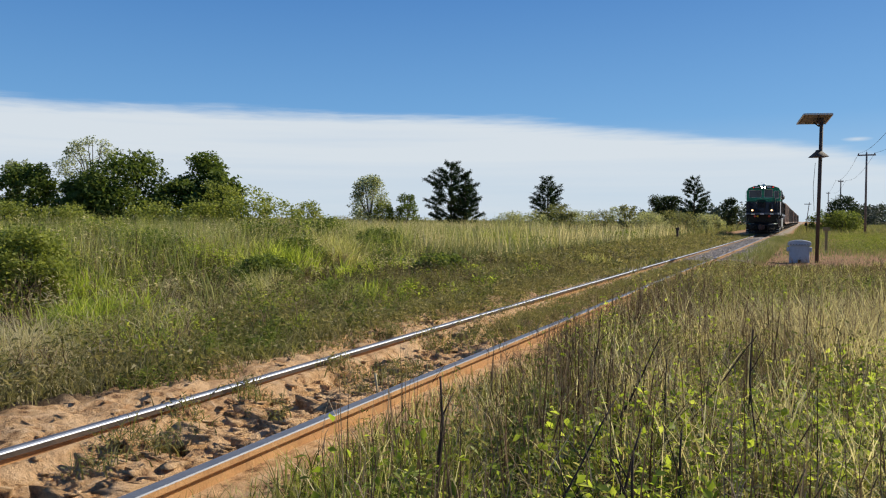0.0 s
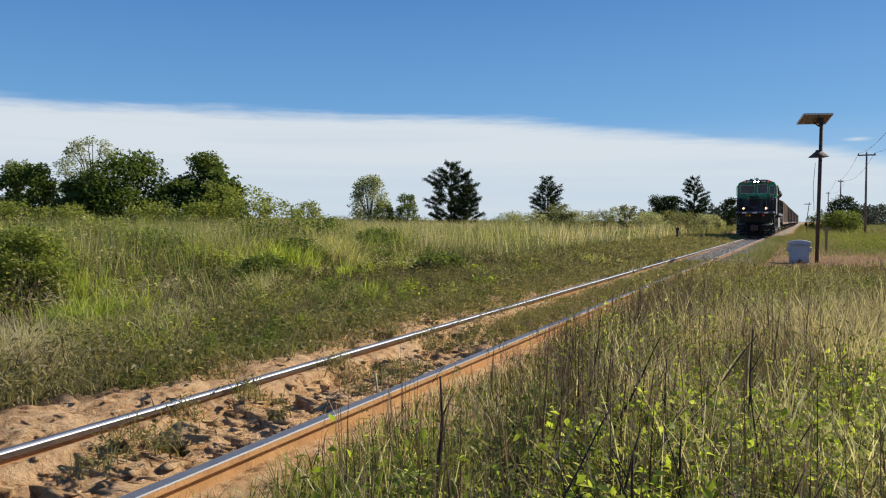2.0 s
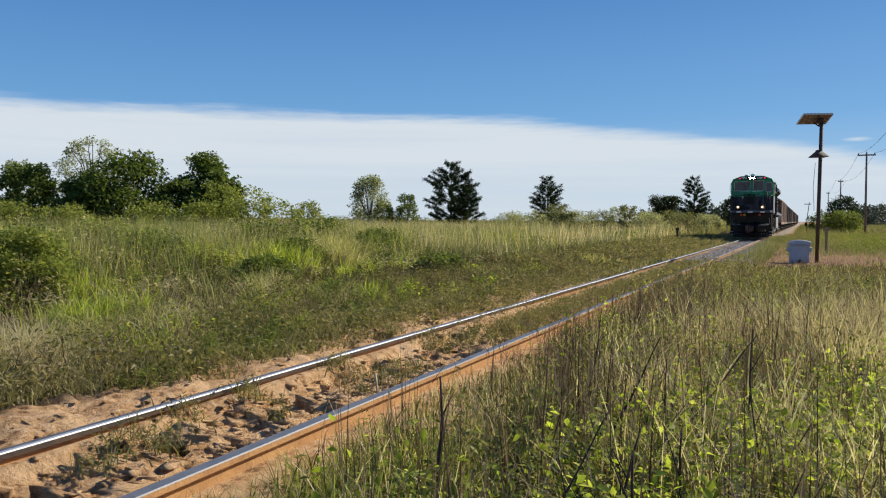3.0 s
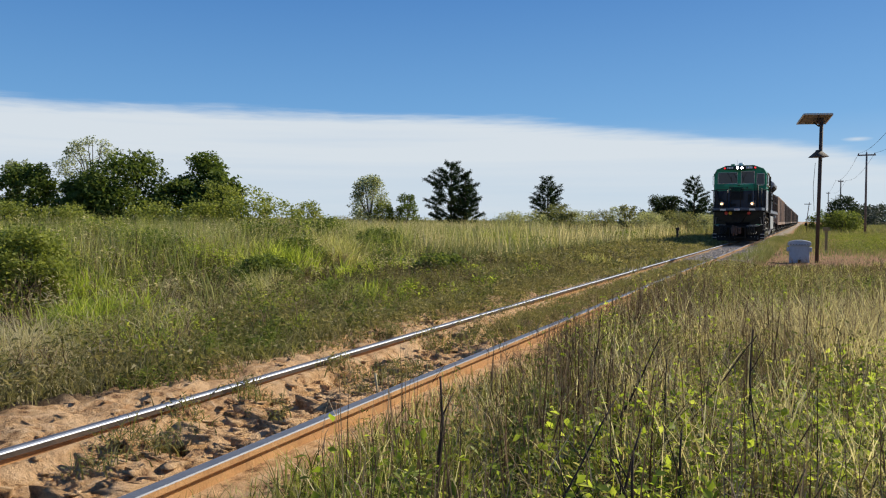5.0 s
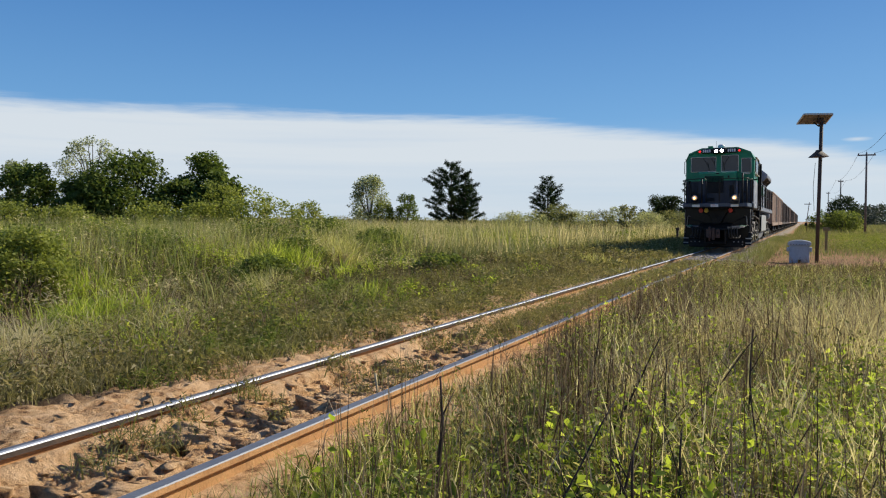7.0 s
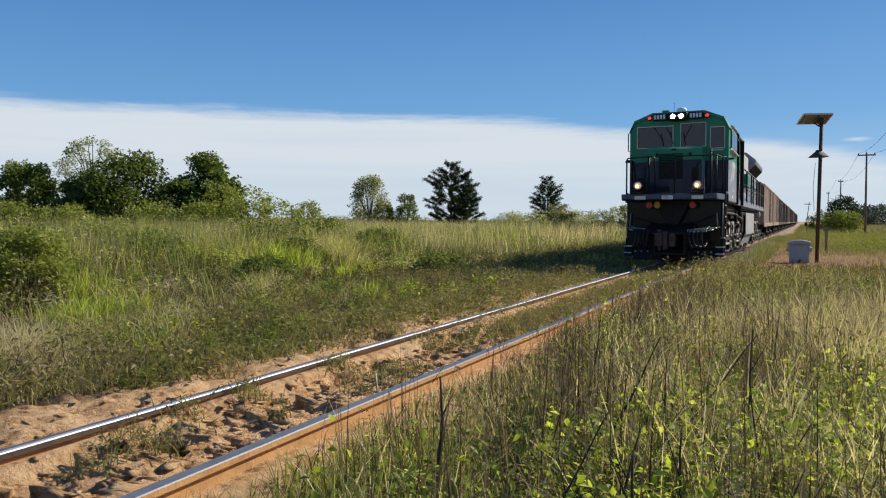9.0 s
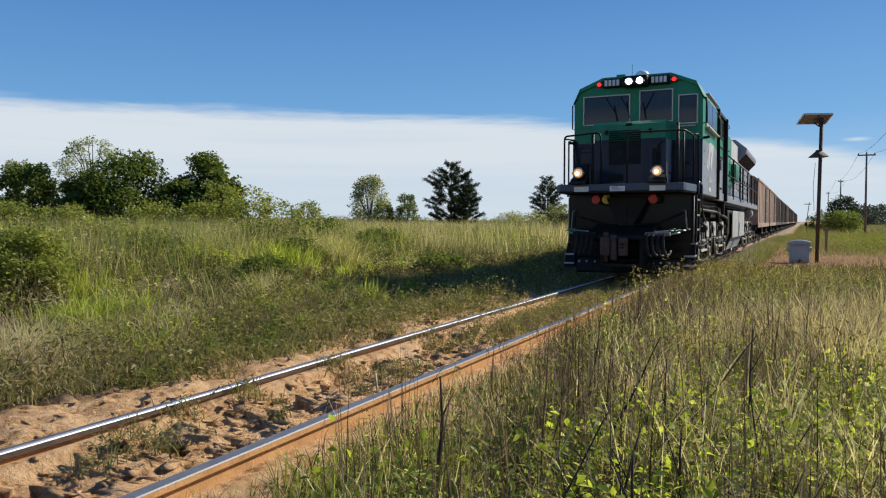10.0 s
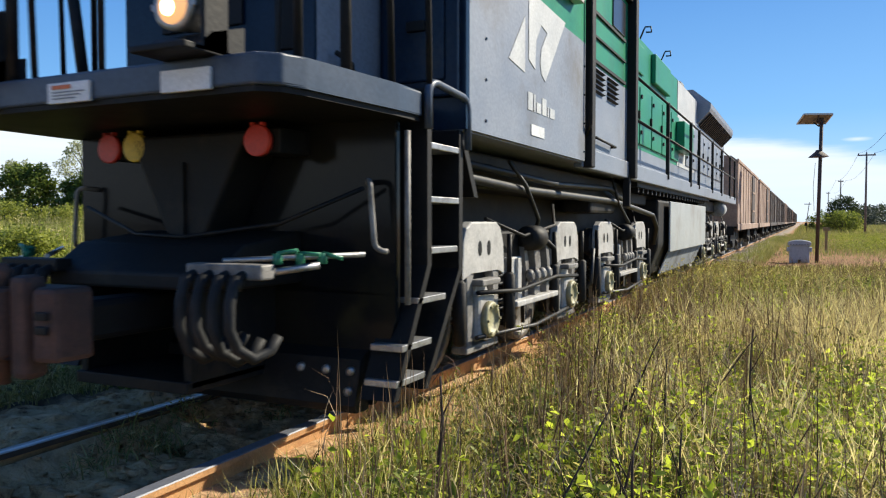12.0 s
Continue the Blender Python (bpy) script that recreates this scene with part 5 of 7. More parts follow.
def wheelset(parent, y, r=0.46):
    bm = bmesh.new()
    for s in (-1, 1):
        lathe(bm, [(0.0, 0.10), (0.0, r + 0.028), (0.03, r + 0.028), (0.04, r), (0.13, r - 0.008), (0.13, r - 0.07), (0.09, r - 0.08), (0.09, 0.16), (0.15, 0.12), (0.16, 0.03)],
              (s * 0.465, 0, 0), (s, 0, 0), 28)
        for k in range(6):
            a = k * math.pi / 3
            lathe(bm, [(0, 0.022), (0.02, 0.018)], (s * 0.552, 0.25 * math.cos(a), 0.25 * math.sin(a)), (s, 0, 0), 8)
    lathe(bm, [(-0.46, 0.075), (0.46, 0.075)], (0, 0, 0), (1, 0, 0), 14)
    ob = part("wheelset", bm, M_BOGIE, parent)
    ob.location = (0, y, r)
    return ob


def bogie(parent, y0, axles, half=0.92):
    """Pale shouldered frame plates over the axle boxes, a dark recessed beam, springs and brake gear between."""
    b = new("bogie")
    b.parent = parent
    lo, hi = min(axles) - 0.42, max(axles) + 0.42
    for s in (-1, 1):
        xa, xb = sorted((s * (half - 0.03), s * (half + 0.06)))
        bm = bmesh.new()
        prism(bm, [(lo, 0.80), (lo, 0.98), (lo + 0.12, 1.06), (hi - 0.12, 1.06), (hi, 0.98), (hi, 0.80), (hi - 0.70, 0.66), (lo + 0.70, 0.66)], 0, xa, xb, 0.02)
        part("side_frame", bm, M_BLACK, b, "black cast side frame")
        for a in axles:
            bm = bmesh.new()
            prism(bm, [(a - 0.38, 0.74), (a - 0.36, 1.00), (a - 0.31, 1.09), (a - 0.22, 1.13), (a + 0.22, 1.13), (a + 0.30, 1.09), (a + 0.36, 0.98), (a + 0.38, 0.74), (a + 0.24, 0.80), (a - 0.24, 0.80)], 0, *sorted((s * (half + 0.06), s * (half + 0.13))), 0.012)
            plate = part("shoulder_plate", bm, M_PALEFRAME, b, "pale grey shouldered frame plate")
            # No holes cut: black ovals give the dark inside two slots.
            bm = bmesh.new()
            for d in (-0.09, 0.07):
                prism(bm, [(a + d + 0.032 * math.cos(q), 0.95 + 0.052 * math.sin(q)) for q in np.linspace(0, 2 * math.pi, 12, endpoint=False)], 0, *sorted((s * (half + 0.128), s * (half + 0.133))))
            pieces("slot", bm, M_BLACK, plate)
            bm = bmesh.new()
            for d in (-0.27, 0.19):
                prism(bm, [(a + d, 0.28), (a + d + 0.08, 0.28), (a + d + 0.10, 0.82), (a + d - 0.02, 0.82)], 0, *sorted((s * (half + 0.01), s * (half + 0.12))), 0.01)
            box(bm, *sorted((s * half, s * (half + 0.12))), a - 0.28, a + 0.28, 0.25, 0.30, 0.012)
            box(bm, *sorted((s * (half + 0.1), s * (half + 0.2))), a - 0.20, a + 0.12, 0.70, 0.745, 0.01)
            pieces("pedestal", bm, M_BOGIE, b, "dusty grey axle-box guide")
            bm = bmesh.new()
            box(bm, *sorted((s * (half - 0.02), s * (half + 0.15))), a - 0.15, a + 0.15, 0.32, 0.64, 0.03)
            prism(bm, [(a - 0.13, 0.64), (a + 0.13, 0.64), (a + 0.07, 0.72), (a - 0.07, 0.72)], 0, *sorted((s * half, s * (half + 0.1))))
            axle_box = part("axle_box", bm, M_PALEFRAME, b, "pale axle box with a round cover")
            bm = lathe(bmesh.new(), [(0, 0.125), (0.035, 0.125), (0.045, 0.115), (0.045, 0.09), (0.025, 0.085), (0.025, 0.02)], (s * (half + 0.15), a, 0.46), (s, 0, 0), 20)
            for k in range(6):
                q = k * math.pi / 3
                lathe(bm, [(0, 0.012), (0.014, 0.010)], (s * (half + 0.195), a + 0.103 * math.cos(q), 0.46 + 0.103 * math.sin(q)), (s, 0, 0), 6)
            part("hub_cover", bm, M_HUB, axle_box, "yellowed round hub cover")
            bm = bmesh.new()
            for d in (-0.36, 0.36):
                pts = [(s * (half + 0.05) + 0.065 * math.cos(t), a + d + 0.065 * math.sin(t), 0.44 + 0.30 * t / (10 * math.pi)) for t in np.linspace(0, 10 * math.pi, 50)]
                tube(bm, pts, 0.014, 5)
            pieces("coil_spring", bm, M_BLACK, b)
            bm = bmesh.new()
            for d in (-0.45, 0.45):
                lathe(bm, [(0, 0.03), (0.02, 0.045), (0.40, 0.045), (0.42, 0.02)], (s * (half + 0.14), a + d, 0.34), (0, 0, 1), 10)
                lathe(bm, [(0, 0.02), (0.30, 0.02)], (s * (half + 0.14), a + d, 0.74), (0, 0, 1), 8)
            pieces("damper", bm, M_BLACK, b, "black upright damper")
        # panel, ledge and rods between the axles
        m0, m1 = min(axles) + 0.52, max(axles) - 0.52
        bm = bmesh.new()
        box(bm, *sorted((s * (half + 0.06), s * (half + 0.11))), m0, m0 + 0.30, 0.52, 0.86, 0.012)
        box(bm, *sorted((s * (half + 0.11), s * (half + 0.135))), m0 + 0.14, m0 + 0.20, 0.53, 0.85, 0.004)
        box(bm, *sorted((s * half, s * (half + 0.19))), m0 - 0.02, m1 + 0.04, 0.49, 0.535, 0.01)
        pieces("frame_panel", bm, M_PALEFRAME, b, "pale grey frame panel and ledge")
        bm = bmesh.new()
        for k in range(4):
            y = m0 + 0.36 + (m1 - m0 - 0.36) * k / 4
            prism(bm, [(y, 0.54), (y + 0.07, 0.54), (y + 0.10, 0.78), (y + 0.04, 0.95), (y - 0.02, 0.93), (y + 0.03, 0.76)], 0, *sorted((s * (half + 0.07), s * (half + 0.11 + 0.03 * (k % 2)))))
            lathe(bm, [(0, 0.05), (0.03, 0.05), (0.05, 0.03)], (s * (half + 0.12), y + 0.05, 0.70), (s, 0, 0), 10)
        pieces("brake_hanger", bm, M_BOGIE, b, "dusty brake hanger with pin")
        bm = bmesh.new()
        tube(bm, [(s * (half + 0.17), lo + 0.2, 0.66), (s * (half + 0.20), m0, 0.62), (s * (half + 0.18), m1, 0.66), (s * (half + 0.16), hi - 0.2, 0.62)], 0.016, 6)
        tube(bm, [(s * (half + 0.10), lo + 0.5, 1.15), (s * (half + 0.16), m0 + 0.2, 1.02), (s * (half + 0.16), m1, 1.10), (s * (half + 0.08), m1 + 0.2, 1.28)], 0.014, 6)
        pieces("brake_rod", bm, M_BLACK, b)
        mid = (lo + hi) / 2
        bm = bmesh.new()
        lathe(bm, [(0, 0.05), (0.02, 0.10), (0.24, 0.10), (0.28, 0.08), (0.30, 0.04)], (s * (half + 0.14), mid - 0.16, 1.0), (0, 1, 0), 16)
        tube(bm, [(s * (half + 0.16), mid + 0.14, 1.0), (s * (half + 0.14), mid + 0.55, 0.9), (s * (half + 0.14), mid + 0.62, 0.55)], 0.025, 7)
        part("brake_cylinder", bm, M_BLACK, b, "black brake cylinder with rod")
        bm = bmesh.new()
        for a in axles:
            for d in (-0.56, 0.56):
                prism(bm, [(a + d - 0.06, 0.22), (a + d + 0.05, 0.20), (a + d + 0.08, 0.62), (a + d - 0.03, 0.66)], 0, *sorted((s * 0.60, s * 0.72)))
                tube(bm, [(s * 0.80, a + d, 0.75), (s * 0.82, a + d * 1.05, 0.25)], 0.02, 6)
        pieces("brake_shoe", bm, M_BLACK, b)
        bm = bmesh.new()
        tube(bm, [(s * (half + 0.12), lo - 0.1, 0.85), (s * (half + 0.12), lo - 0.18, 0.5), (s * 0.62, lo - 0.02, 0.14)], 0.022, 7)
        tube(bm, [(s * (half + 0.16), lo + 0.2, 0.36), (s * (half + 0.16), mid, 0.30), (s * (half + 0.16), hi - 0.2, 0.36)], 0.016, 6)
        part("sand_pipe", bm, M_PIPE, b)
    bm = bmesh.new()
    box(bm, -half, half, (lo + hi) / 2 - 0.25, (lo + hi) / 2 + 0.25, 0.62, 1.05, 0.03)
    for a in axles:
        box(bm, -0.40, 0.40, a + 0.18, a + 0.75, 0.28, 0.72, 0.05)
    pieces("bolster", bm, M_BLACK, b)
    return b


def lamp_can(parent, x, y, z, r, lens, name, label, can=M_STEEL):
    bm = lathe(bmesh.new(), [(0, r * 0.86), (0.0, r * 1.12), (0.025, r * 1.14), (0.04, r * 1.02), (0.10, r), (0.17, r * 0.8), (0.20, r * 0.35)], (x, y, z), (0, 1, 0), 24)
    c = part(name, bm, can, parent, label)
    bm = lathe(bmesh.new(), [(-0.022, r * 0.15), (-0.018, r * 0.5), (-0.004, r * 0.84), (0.002, r * 0.86)], (x, y, z), (0, 1, 0), 24)
    part("lens", bm, lens, c, "glowing glass lens")
    if lens is M_DITCH:
        part("bulb", lathe(bmesh.new(), [(-0.030, r * 0.05), (-0.028, r * 0.28), (-0.018, r * 0.40), (-0.01, r * 0.40)], (x - r * 0.1, y, z - r * 0.1), (0, 1, 0), 14), M_BULB, c, "bright bulb")
    bm = bmesh.new()
    for s in (-1, 1):
        box(bm, x + s * r * 1.12 - 0.014, x + s * r * 1.12 + 0.014, y + 0.0, y + 0.03, z - 0.014, z + 0.014, 0.004)
    pieces("lamp_clip", bm, M_STEEL, c)
    return c


def cab_profile(grow=0.0):
    g = grow
    return [(-1.25 - g, 1.67), (-1.25 - g, 3.50), (-1.11 - g, 3.78 + g), (-0.66, 3.97 + g), (0.66, 3.97 + g), (1.11 + g, 3.78 + g), (1.25 + g, 3.50), (1.25 + g, 1.67)]


def locomotive():
    loco = thing("locomotive", "green and slate-blue diesel locomotive with lit headlights and front railings", "locomotive")

    # cab: slate below with the sun's lighter tone on its sides, green above
    bm = bmesh.new()
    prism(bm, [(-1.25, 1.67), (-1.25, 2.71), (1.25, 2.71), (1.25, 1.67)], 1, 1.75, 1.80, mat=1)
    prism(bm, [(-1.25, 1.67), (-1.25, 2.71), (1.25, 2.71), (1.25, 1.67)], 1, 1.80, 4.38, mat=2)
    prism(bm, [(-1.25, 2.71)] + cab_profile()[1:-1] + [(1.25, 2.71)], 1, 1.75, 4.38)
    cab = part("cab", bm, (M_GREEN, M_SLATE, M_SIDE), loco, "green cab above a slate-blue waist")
    bm = bmesh.new()
    prism(bm, [(x, z + 0.012) for x, z in cab_profile(0.02)[1:-1]] + [(1.13, 3.74), (0.66, 3.93), (-0.66, 3.93), (-1.13, 3.74)], 1, 1.70, 4.44)
    part("roof", bm, M_GREEN, loco, "green cab roof with drip edge")
    framed_window(cab, -1.04, -0.14, 3.09, 3.63, 1.75)
    framed_window(cab, 0.08, 0.68, 3.09, 3.68, 1.75)
    framed_window(cab, 0.82, 1.14, 3.03, 3.55, 1.75)
    for x0, x1, z0, z1 in ((-0.62, -0.40, 3.63, 3.28), (-0.30, -0.16, 3.60, 3.33), (0.34, 0.16, 3.64, 3.30)):
        bm = tube(bmesh.new(), [(x0, 1.72, z0), (x1, 1.71, z1)], 0.008, 6)
        tube(bm, [(x1 - 0.03, 1.71, z1 + 0.16), (x1 + 0.03, 1.71, z1 - 0.16)], 0.011, 6)
        part("wiper", bm, M_RUBBER, cab)
    bm = bmesh.new()
    box(bm, 0.84, 1.12, 1.72, 1.75, 2.955, 2.985, 0.006)
    part("grab_rail", bm, M_ALU, cab)
    # cab side: sliding windows in a pale frame, hinges, doors' seams
    for s in (-1, 1):
        w = part("side_window", boxed(*sorted((s * 1.252, s * 1.275)), 2.20, 3.95, 3.00, 3.56, 0.008), M_ALU, cab, "sliding side window in a pale frame")
        for a, b in ((2.26, 3.05), (3.09, 3.89)):
            part("pane", boxed(*sorted((s * 1.268, s * 1.285)), a, b, 3.07, 3.52, 0.006), M_GLASSDARK, w)
        bm = bmesh.new()
        box(bm, *sorted((s * 1.252, s * 1.34)), 2.16, 4.0, 2.95, 2.985, 0.008)
        box(bm, *sorted((s * 1.252, s * 1.33)), 2.10, 4.05, 3.60, 3.62, 0.006)
        part("window_ledge", bm, M_ALU, cab)
        bm = bmesh.new()
        tube(bm, [(s * 1.25, 1.86, 2.74), (s * 1.33, 1.80, 2.74), (s * 1.36, 1.76, 2.74)], 0.028, 8)
        tube(bm, [(s * 1.25, 1.86, 3.02), (s * 1.31, 1.82, 3.02), (s * 1.31, 1.82, 3.5), (s * 1.25, 1.86, 3.5)], 0.014, 6)
        part("side_grab", bm, M_BLACK, cab)
        bm = bmesh.new()
        for y in (2.05, 4.34):
            for z in (1.75, 2.0, 2.25, 2.5):
                lathe(bm, [(0, 0.012), (0.008, 0.008)], (s * 1.25, y, z), (s, 0, 0), 6)
        pieces("rivet", bm, M_SLATE, cab)
        # emblem and nameless lettering as plain white shapes
        bm = bmesh.new()
        x0, x1 = sorted((s * 1.2515, s * 1.2545))
        for pts in ([(2.84, 2.28), (2.84, 2.69), (2.97, 2.76), (3.74, 2.74), (3.22, 2.18), (3.13, 2.22), (3.10, 2.30), (3.12, 2.40), (3.26, 2.55), (3.12, 2.58), (3.00, 2.44), (2.98, 2.23)],
                    [(2.76, 2.56), (2.44, 2.21), (2.76, 2.17)]):
            prism(bm, pts, 0, x0, x1)
        part("emblem", bm, M_EMBLEM, cab, "white folded-paper emblem")
        bm = bmesh.new()
        for k, (a, b, top) in enumerate(((2.83, 2.93, 2.05), (2.96, 2.99, 2.05), (3.02, 3.12, 2.0), (3.15, 3.25, 2.05), (3.28, 3.31, 2.0), (3.34, 3.46, 2.0))):
            box(bm, x0, x1, a, b, 1.925, top)
        part("lettering", bm, M_EMBLEM, cab, "white plain bars of lettering")
        part("maker_plate", boxed(*sorted((s * 1.2515, s * 1.2565)), 2.9, 3.2, 1.75, 1.83, 0.002), M_WHITE, cab)

    # lamps and boards on the brow
    brow = part("headlight_housing", boxed(-0.25, 0.25, 1.52, 1.76, 3.76, 3.98, 0.05), M_BLACK, loco, "black twin headlight housing")
    for x in (-0.105, 0.105):
        lamp_can(brow, x, 1.50, 3.86, 0.068, M_HEAD, "headlight", "bright white headlight")
    for s in (-1, 1):
        b = part("number_board", boxed(*sorted((s * 0.27, s * 0.64)), 1.64, 1.76, 3.79, 3.965, 0.015), M_BLACK, loco, "black board with pale bars")
        bm = bmesh.new()
        for k in range(4):
            box(bm, min(s * 0.30, s * 0.61) + k * 0.078, min(s * 0.30, s * 0.61) + k * 0.078 + 0.055, 1.632, 1.64, 3.82, 3.935)
        pieces("bar", bm, M_WHITE, b)
        lamp_can(loco, s * 0.725, 1.66, 3.865, 0.052, M_MARKER, "marker_light", "small red marker light", M_BLACK)
    bm = lathe(bmesh.new(), [(0, 0.13), (0.03, 0.15), (0.06, 0.12), (0.10, 0.135), (0.15, 0.13), (0.19, 0.09), (0.205, 0.02)], (0.02, 2.2, 3.97), (0, 0, 1), 22)
    part("roof_beacon", bm, M_WHITE, loco, "white domed roof beacon")
    part("roof_box", boxed(-0.46, -0.28, 2.0, 2.25, 3.96, 4.10, 0.01), M_GREEN, loco)
    bm = tube(bmesh.new(), [(-0.16, 2.1, 3.97), (-0.16, 2.1, 4.3)], 0.005, 5)
    part("aerial", bm, M_BLACK, loco)
    bm = bmesh.new()
    for y in (2.6, 3.3):
        box(bm, -0.5, 0.5, y, y + 0.45, 3.97, 4.06, 0.03)
    part("roof_hatch", bm, M_GREEN, loco)

    # short nose in front of the cab, its slate sides in the sunlit tone
    bm = bmesh.new()
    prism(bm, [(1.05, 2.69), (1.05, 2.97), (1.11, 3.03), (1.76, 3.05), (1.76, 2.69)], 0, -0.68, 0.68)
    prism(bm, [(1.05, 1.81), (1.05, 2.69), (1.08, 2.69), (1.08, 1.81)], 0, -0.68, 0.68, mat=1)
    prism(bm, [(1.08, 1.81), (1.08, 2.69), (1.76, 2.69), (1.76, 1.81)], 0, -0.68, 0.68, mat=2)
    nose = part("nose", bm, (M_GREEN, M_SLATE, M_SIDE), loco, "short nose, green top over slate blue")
    bm = bmesh.new()
    box(bm, -0.37, 0.22, 1.030, 1.046, 2.22, 2.86, 0.004)
    part("nose_door", bm, M_BLACK, nose, "black grille door")
    bm = bmesh.new()
    for k in range(5):
        prism(bm, [(1.00, 2.66 + 0.04 * k), (1.03, 2.675 + 0.04 * k), (1.03, 2.66 + 0.04 * k)], 0, -0.35, 0.20)
    pieces("grille_slat", bm, M_GREEN, nose)
    bm = bmesh.new()
    for x, z in ((-0.42, 2.83), (0.40, 2.83)):
        box(bm, x - 0.03, x + 0.03, 1.0, 1.05, z - 0.04, z + 0.04, 0.008)
    box(bm, -0.06, 0.06, 1.02, 1.05, 2.94, 2.985, 0.006, mat=0)
    box(bm, -0.42, -0.10, 1.03, 1.05, 1.90, 2.03, 0.008)
    box(bm, 0.44, 0.60, 1.03, 1.05, 2.05, 2.5, 0.008)
    pieces("nose_fitting", bm, M_BLACK, nose)
    bm = bmesh.new()
    tube(bm, [(0.50, 1.04, 1.83), (0.50, 0.98, 2.0), (0.53, 0.97, 2.45), (0.58, 1.0, 2.6), (0.64, 1.04, 2.62)], 0.012, 6)
    tube(bm, [(0.72, 1.4, 1.83), (0.76, 1.3, 2.0), (0.72, 1.2, 2.05)], 0.014, 6)
    part("nose_conduit", bm, M_RUBBER, nose)
    for s in (-1, 1):
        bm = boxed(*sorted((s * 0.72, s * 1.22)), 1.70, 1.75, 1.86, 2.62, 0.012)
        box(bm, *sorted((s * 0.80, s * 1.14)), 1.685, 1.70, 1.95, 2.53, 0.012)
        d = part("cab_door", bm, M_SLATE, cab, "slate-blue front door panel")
        part("door_latch", boxed(*sorted((s * 0.9, s * 1.02)), 1.66, 1.69, 2.24, 2.30, 0.006), M_BLACK, d)

    # front deck with chamfered corners, plates, kick-lip
    plan = [(-1.22, 1.25), (-1.22, 1.0), (-1.16, 0.32), (-1.13, 0.19), (-1.05, 0.12), (1.05, 0.12), (1.13, 0.19), (1.16, 0.32), (1.22, 1.0), (1.22, 1.25), (1.0, 1.25), (1.0, 1.76), (-1.0, 1.76), (-1.0, 1.25)]
    deck = part("front_deck", prism(bmesh.new(), plan, 2, 1.68, 1.81, 0.012), M_DECK, loco, "grey-blue front platform")
    # Added black plate: keeps bounce light off, as shade below the deck.
    part("underside_shade", prism(bmesh.new(), [(x * 0.985, 0.02 + y * 0.985) for x, y in plan], 2, 1.655, 1.679), M_BLACK, deck, "black plate added for the shade under the platform")
    for x in (-0.655, 0.0, 0.70):
        part("white_plate", boxed(x - 0.135, x + 0.135, 0.100, 0.118, 1.672, 1.765, 0.003), M_WHITE, deck, "white plate on the deck edge")
    bm = bmesh.new()
    box(bm, -0.10, 0.02, 0.094, 0.100, 1.735, 1.752)
    part("warning_strip", bm, M_ORANGE, deck)
    bm = bmesh.new()
    for k in range(3):
        box(bm, -0.10, 0.11 - 0.03 * k, 0.096, 0.100, 1.718 - 0.014 * k, 1.723 - 0.014 * k)
    part("warning_lines", bm, M_BOX, deck)
    # ditch lights on brackets
    for x in (-0.70, 0.70):
        d = lamp_can(loco, x, 0.04, 2.01, 0.092, M_DITCH, "ditch_light", "round amber ditch light in a steel can")
        bm = bmesh.new()
        prism(bm, [(0.0, 1.82), (0.30, 1.82), (0.30, 1.96), (0.10, 1.90)], 0, x - 0.15, x + 0.15)
        box(bm, x - 0.15, x + 0.15, -0.05, 0.30, 1.812, 1.84, 0.006)
        box(bm, x + 0.135, x + 0.15, 0.05, 0.20, 1.82, 2.16, 0.004)
        if x < 0:
            box(bm, x - 0.10, x + 0.16, 0.20, 0.24, 1.84, 2.18, 0.006)
        pieces("bracket", bm, M_BLACK, d, "black lamp bracket")

    # front railings
    def railing(pts, r=0.017):
        return part("railing", tube(bmesh.new(), pts, r, 8), M_BLACK, loco, "black tubular railing")

    railing([(-1.03, 0.30, 1.8), *arc((-1.03, 0.30, 2.64), (-1.03, 0.30, 2.71), (-0.97, 0.31, 2.715)), *arc((-0.42, 0.15, 2.73), (-0.33, 0.12, 2.74), (-0.31, 0.14, 2.65)), (-0.30, 0.16, 1.8)])
    railing([(-1.02, 0.30, 2.66), (-1.01, 0.86, 2.70), (-1.01, 0.88, 1.8)])
    railing([(-0.46, 0.16, 2.715), (-0.46, 0.16, 1.8)], 0.03)
    railing([(-0.98, 0.90, 2.68), (-0.90, 0.95, 1.8)], 0.035)
    railing([(0.16, 0.15, 1.8), *arc((0.16, 0.15, 2.62), (0.16, 0.15, 2.71), (0.24, 0.16, 2.715)), *arc((1.04, 0.31, 2.73), (1.12, 0.32, 2.73), (1.14, 0.42, 2.72)),
             *arc((1.18, 0.85, 2.70), (1.19, 0.93, 2.69), (1.19, 0.95, 2.6)), (1.19, 0.98, 1.8)])
    railing([(1.18, 0.90, 2.70), *arc((1.23, 1.18, 2.74), (1.235, 1.27, 2.74), (1.235, 1.28, 2.66)), (1.24, 1.30, 1.62)])
    railing([(1.10, 0.34, 2.70), (1.10, 0.34, 1.8)], 0.02)
    railing([(-1.23, 1.28, 1.62), (-1.23, 1.28, 2.72), (-1.02, 0.88, 2.70)])
    railing([(0.90, 1.02, 1.8), (0.90, 1.02, 2.95)], 0.03)

    # end plate with the plough, coupler, hoses
    bm = bmesh.new()
    ring_plate(bm, 1.10, [(-1.14, 0.75), (1.14, 0.75), (1.14, 1.68), (-1.14, 1.68)], [(-0.31, 0.80), (0.31, 0.80), (0.31, 0.86), (-0.31, 0.86)], 0.05)
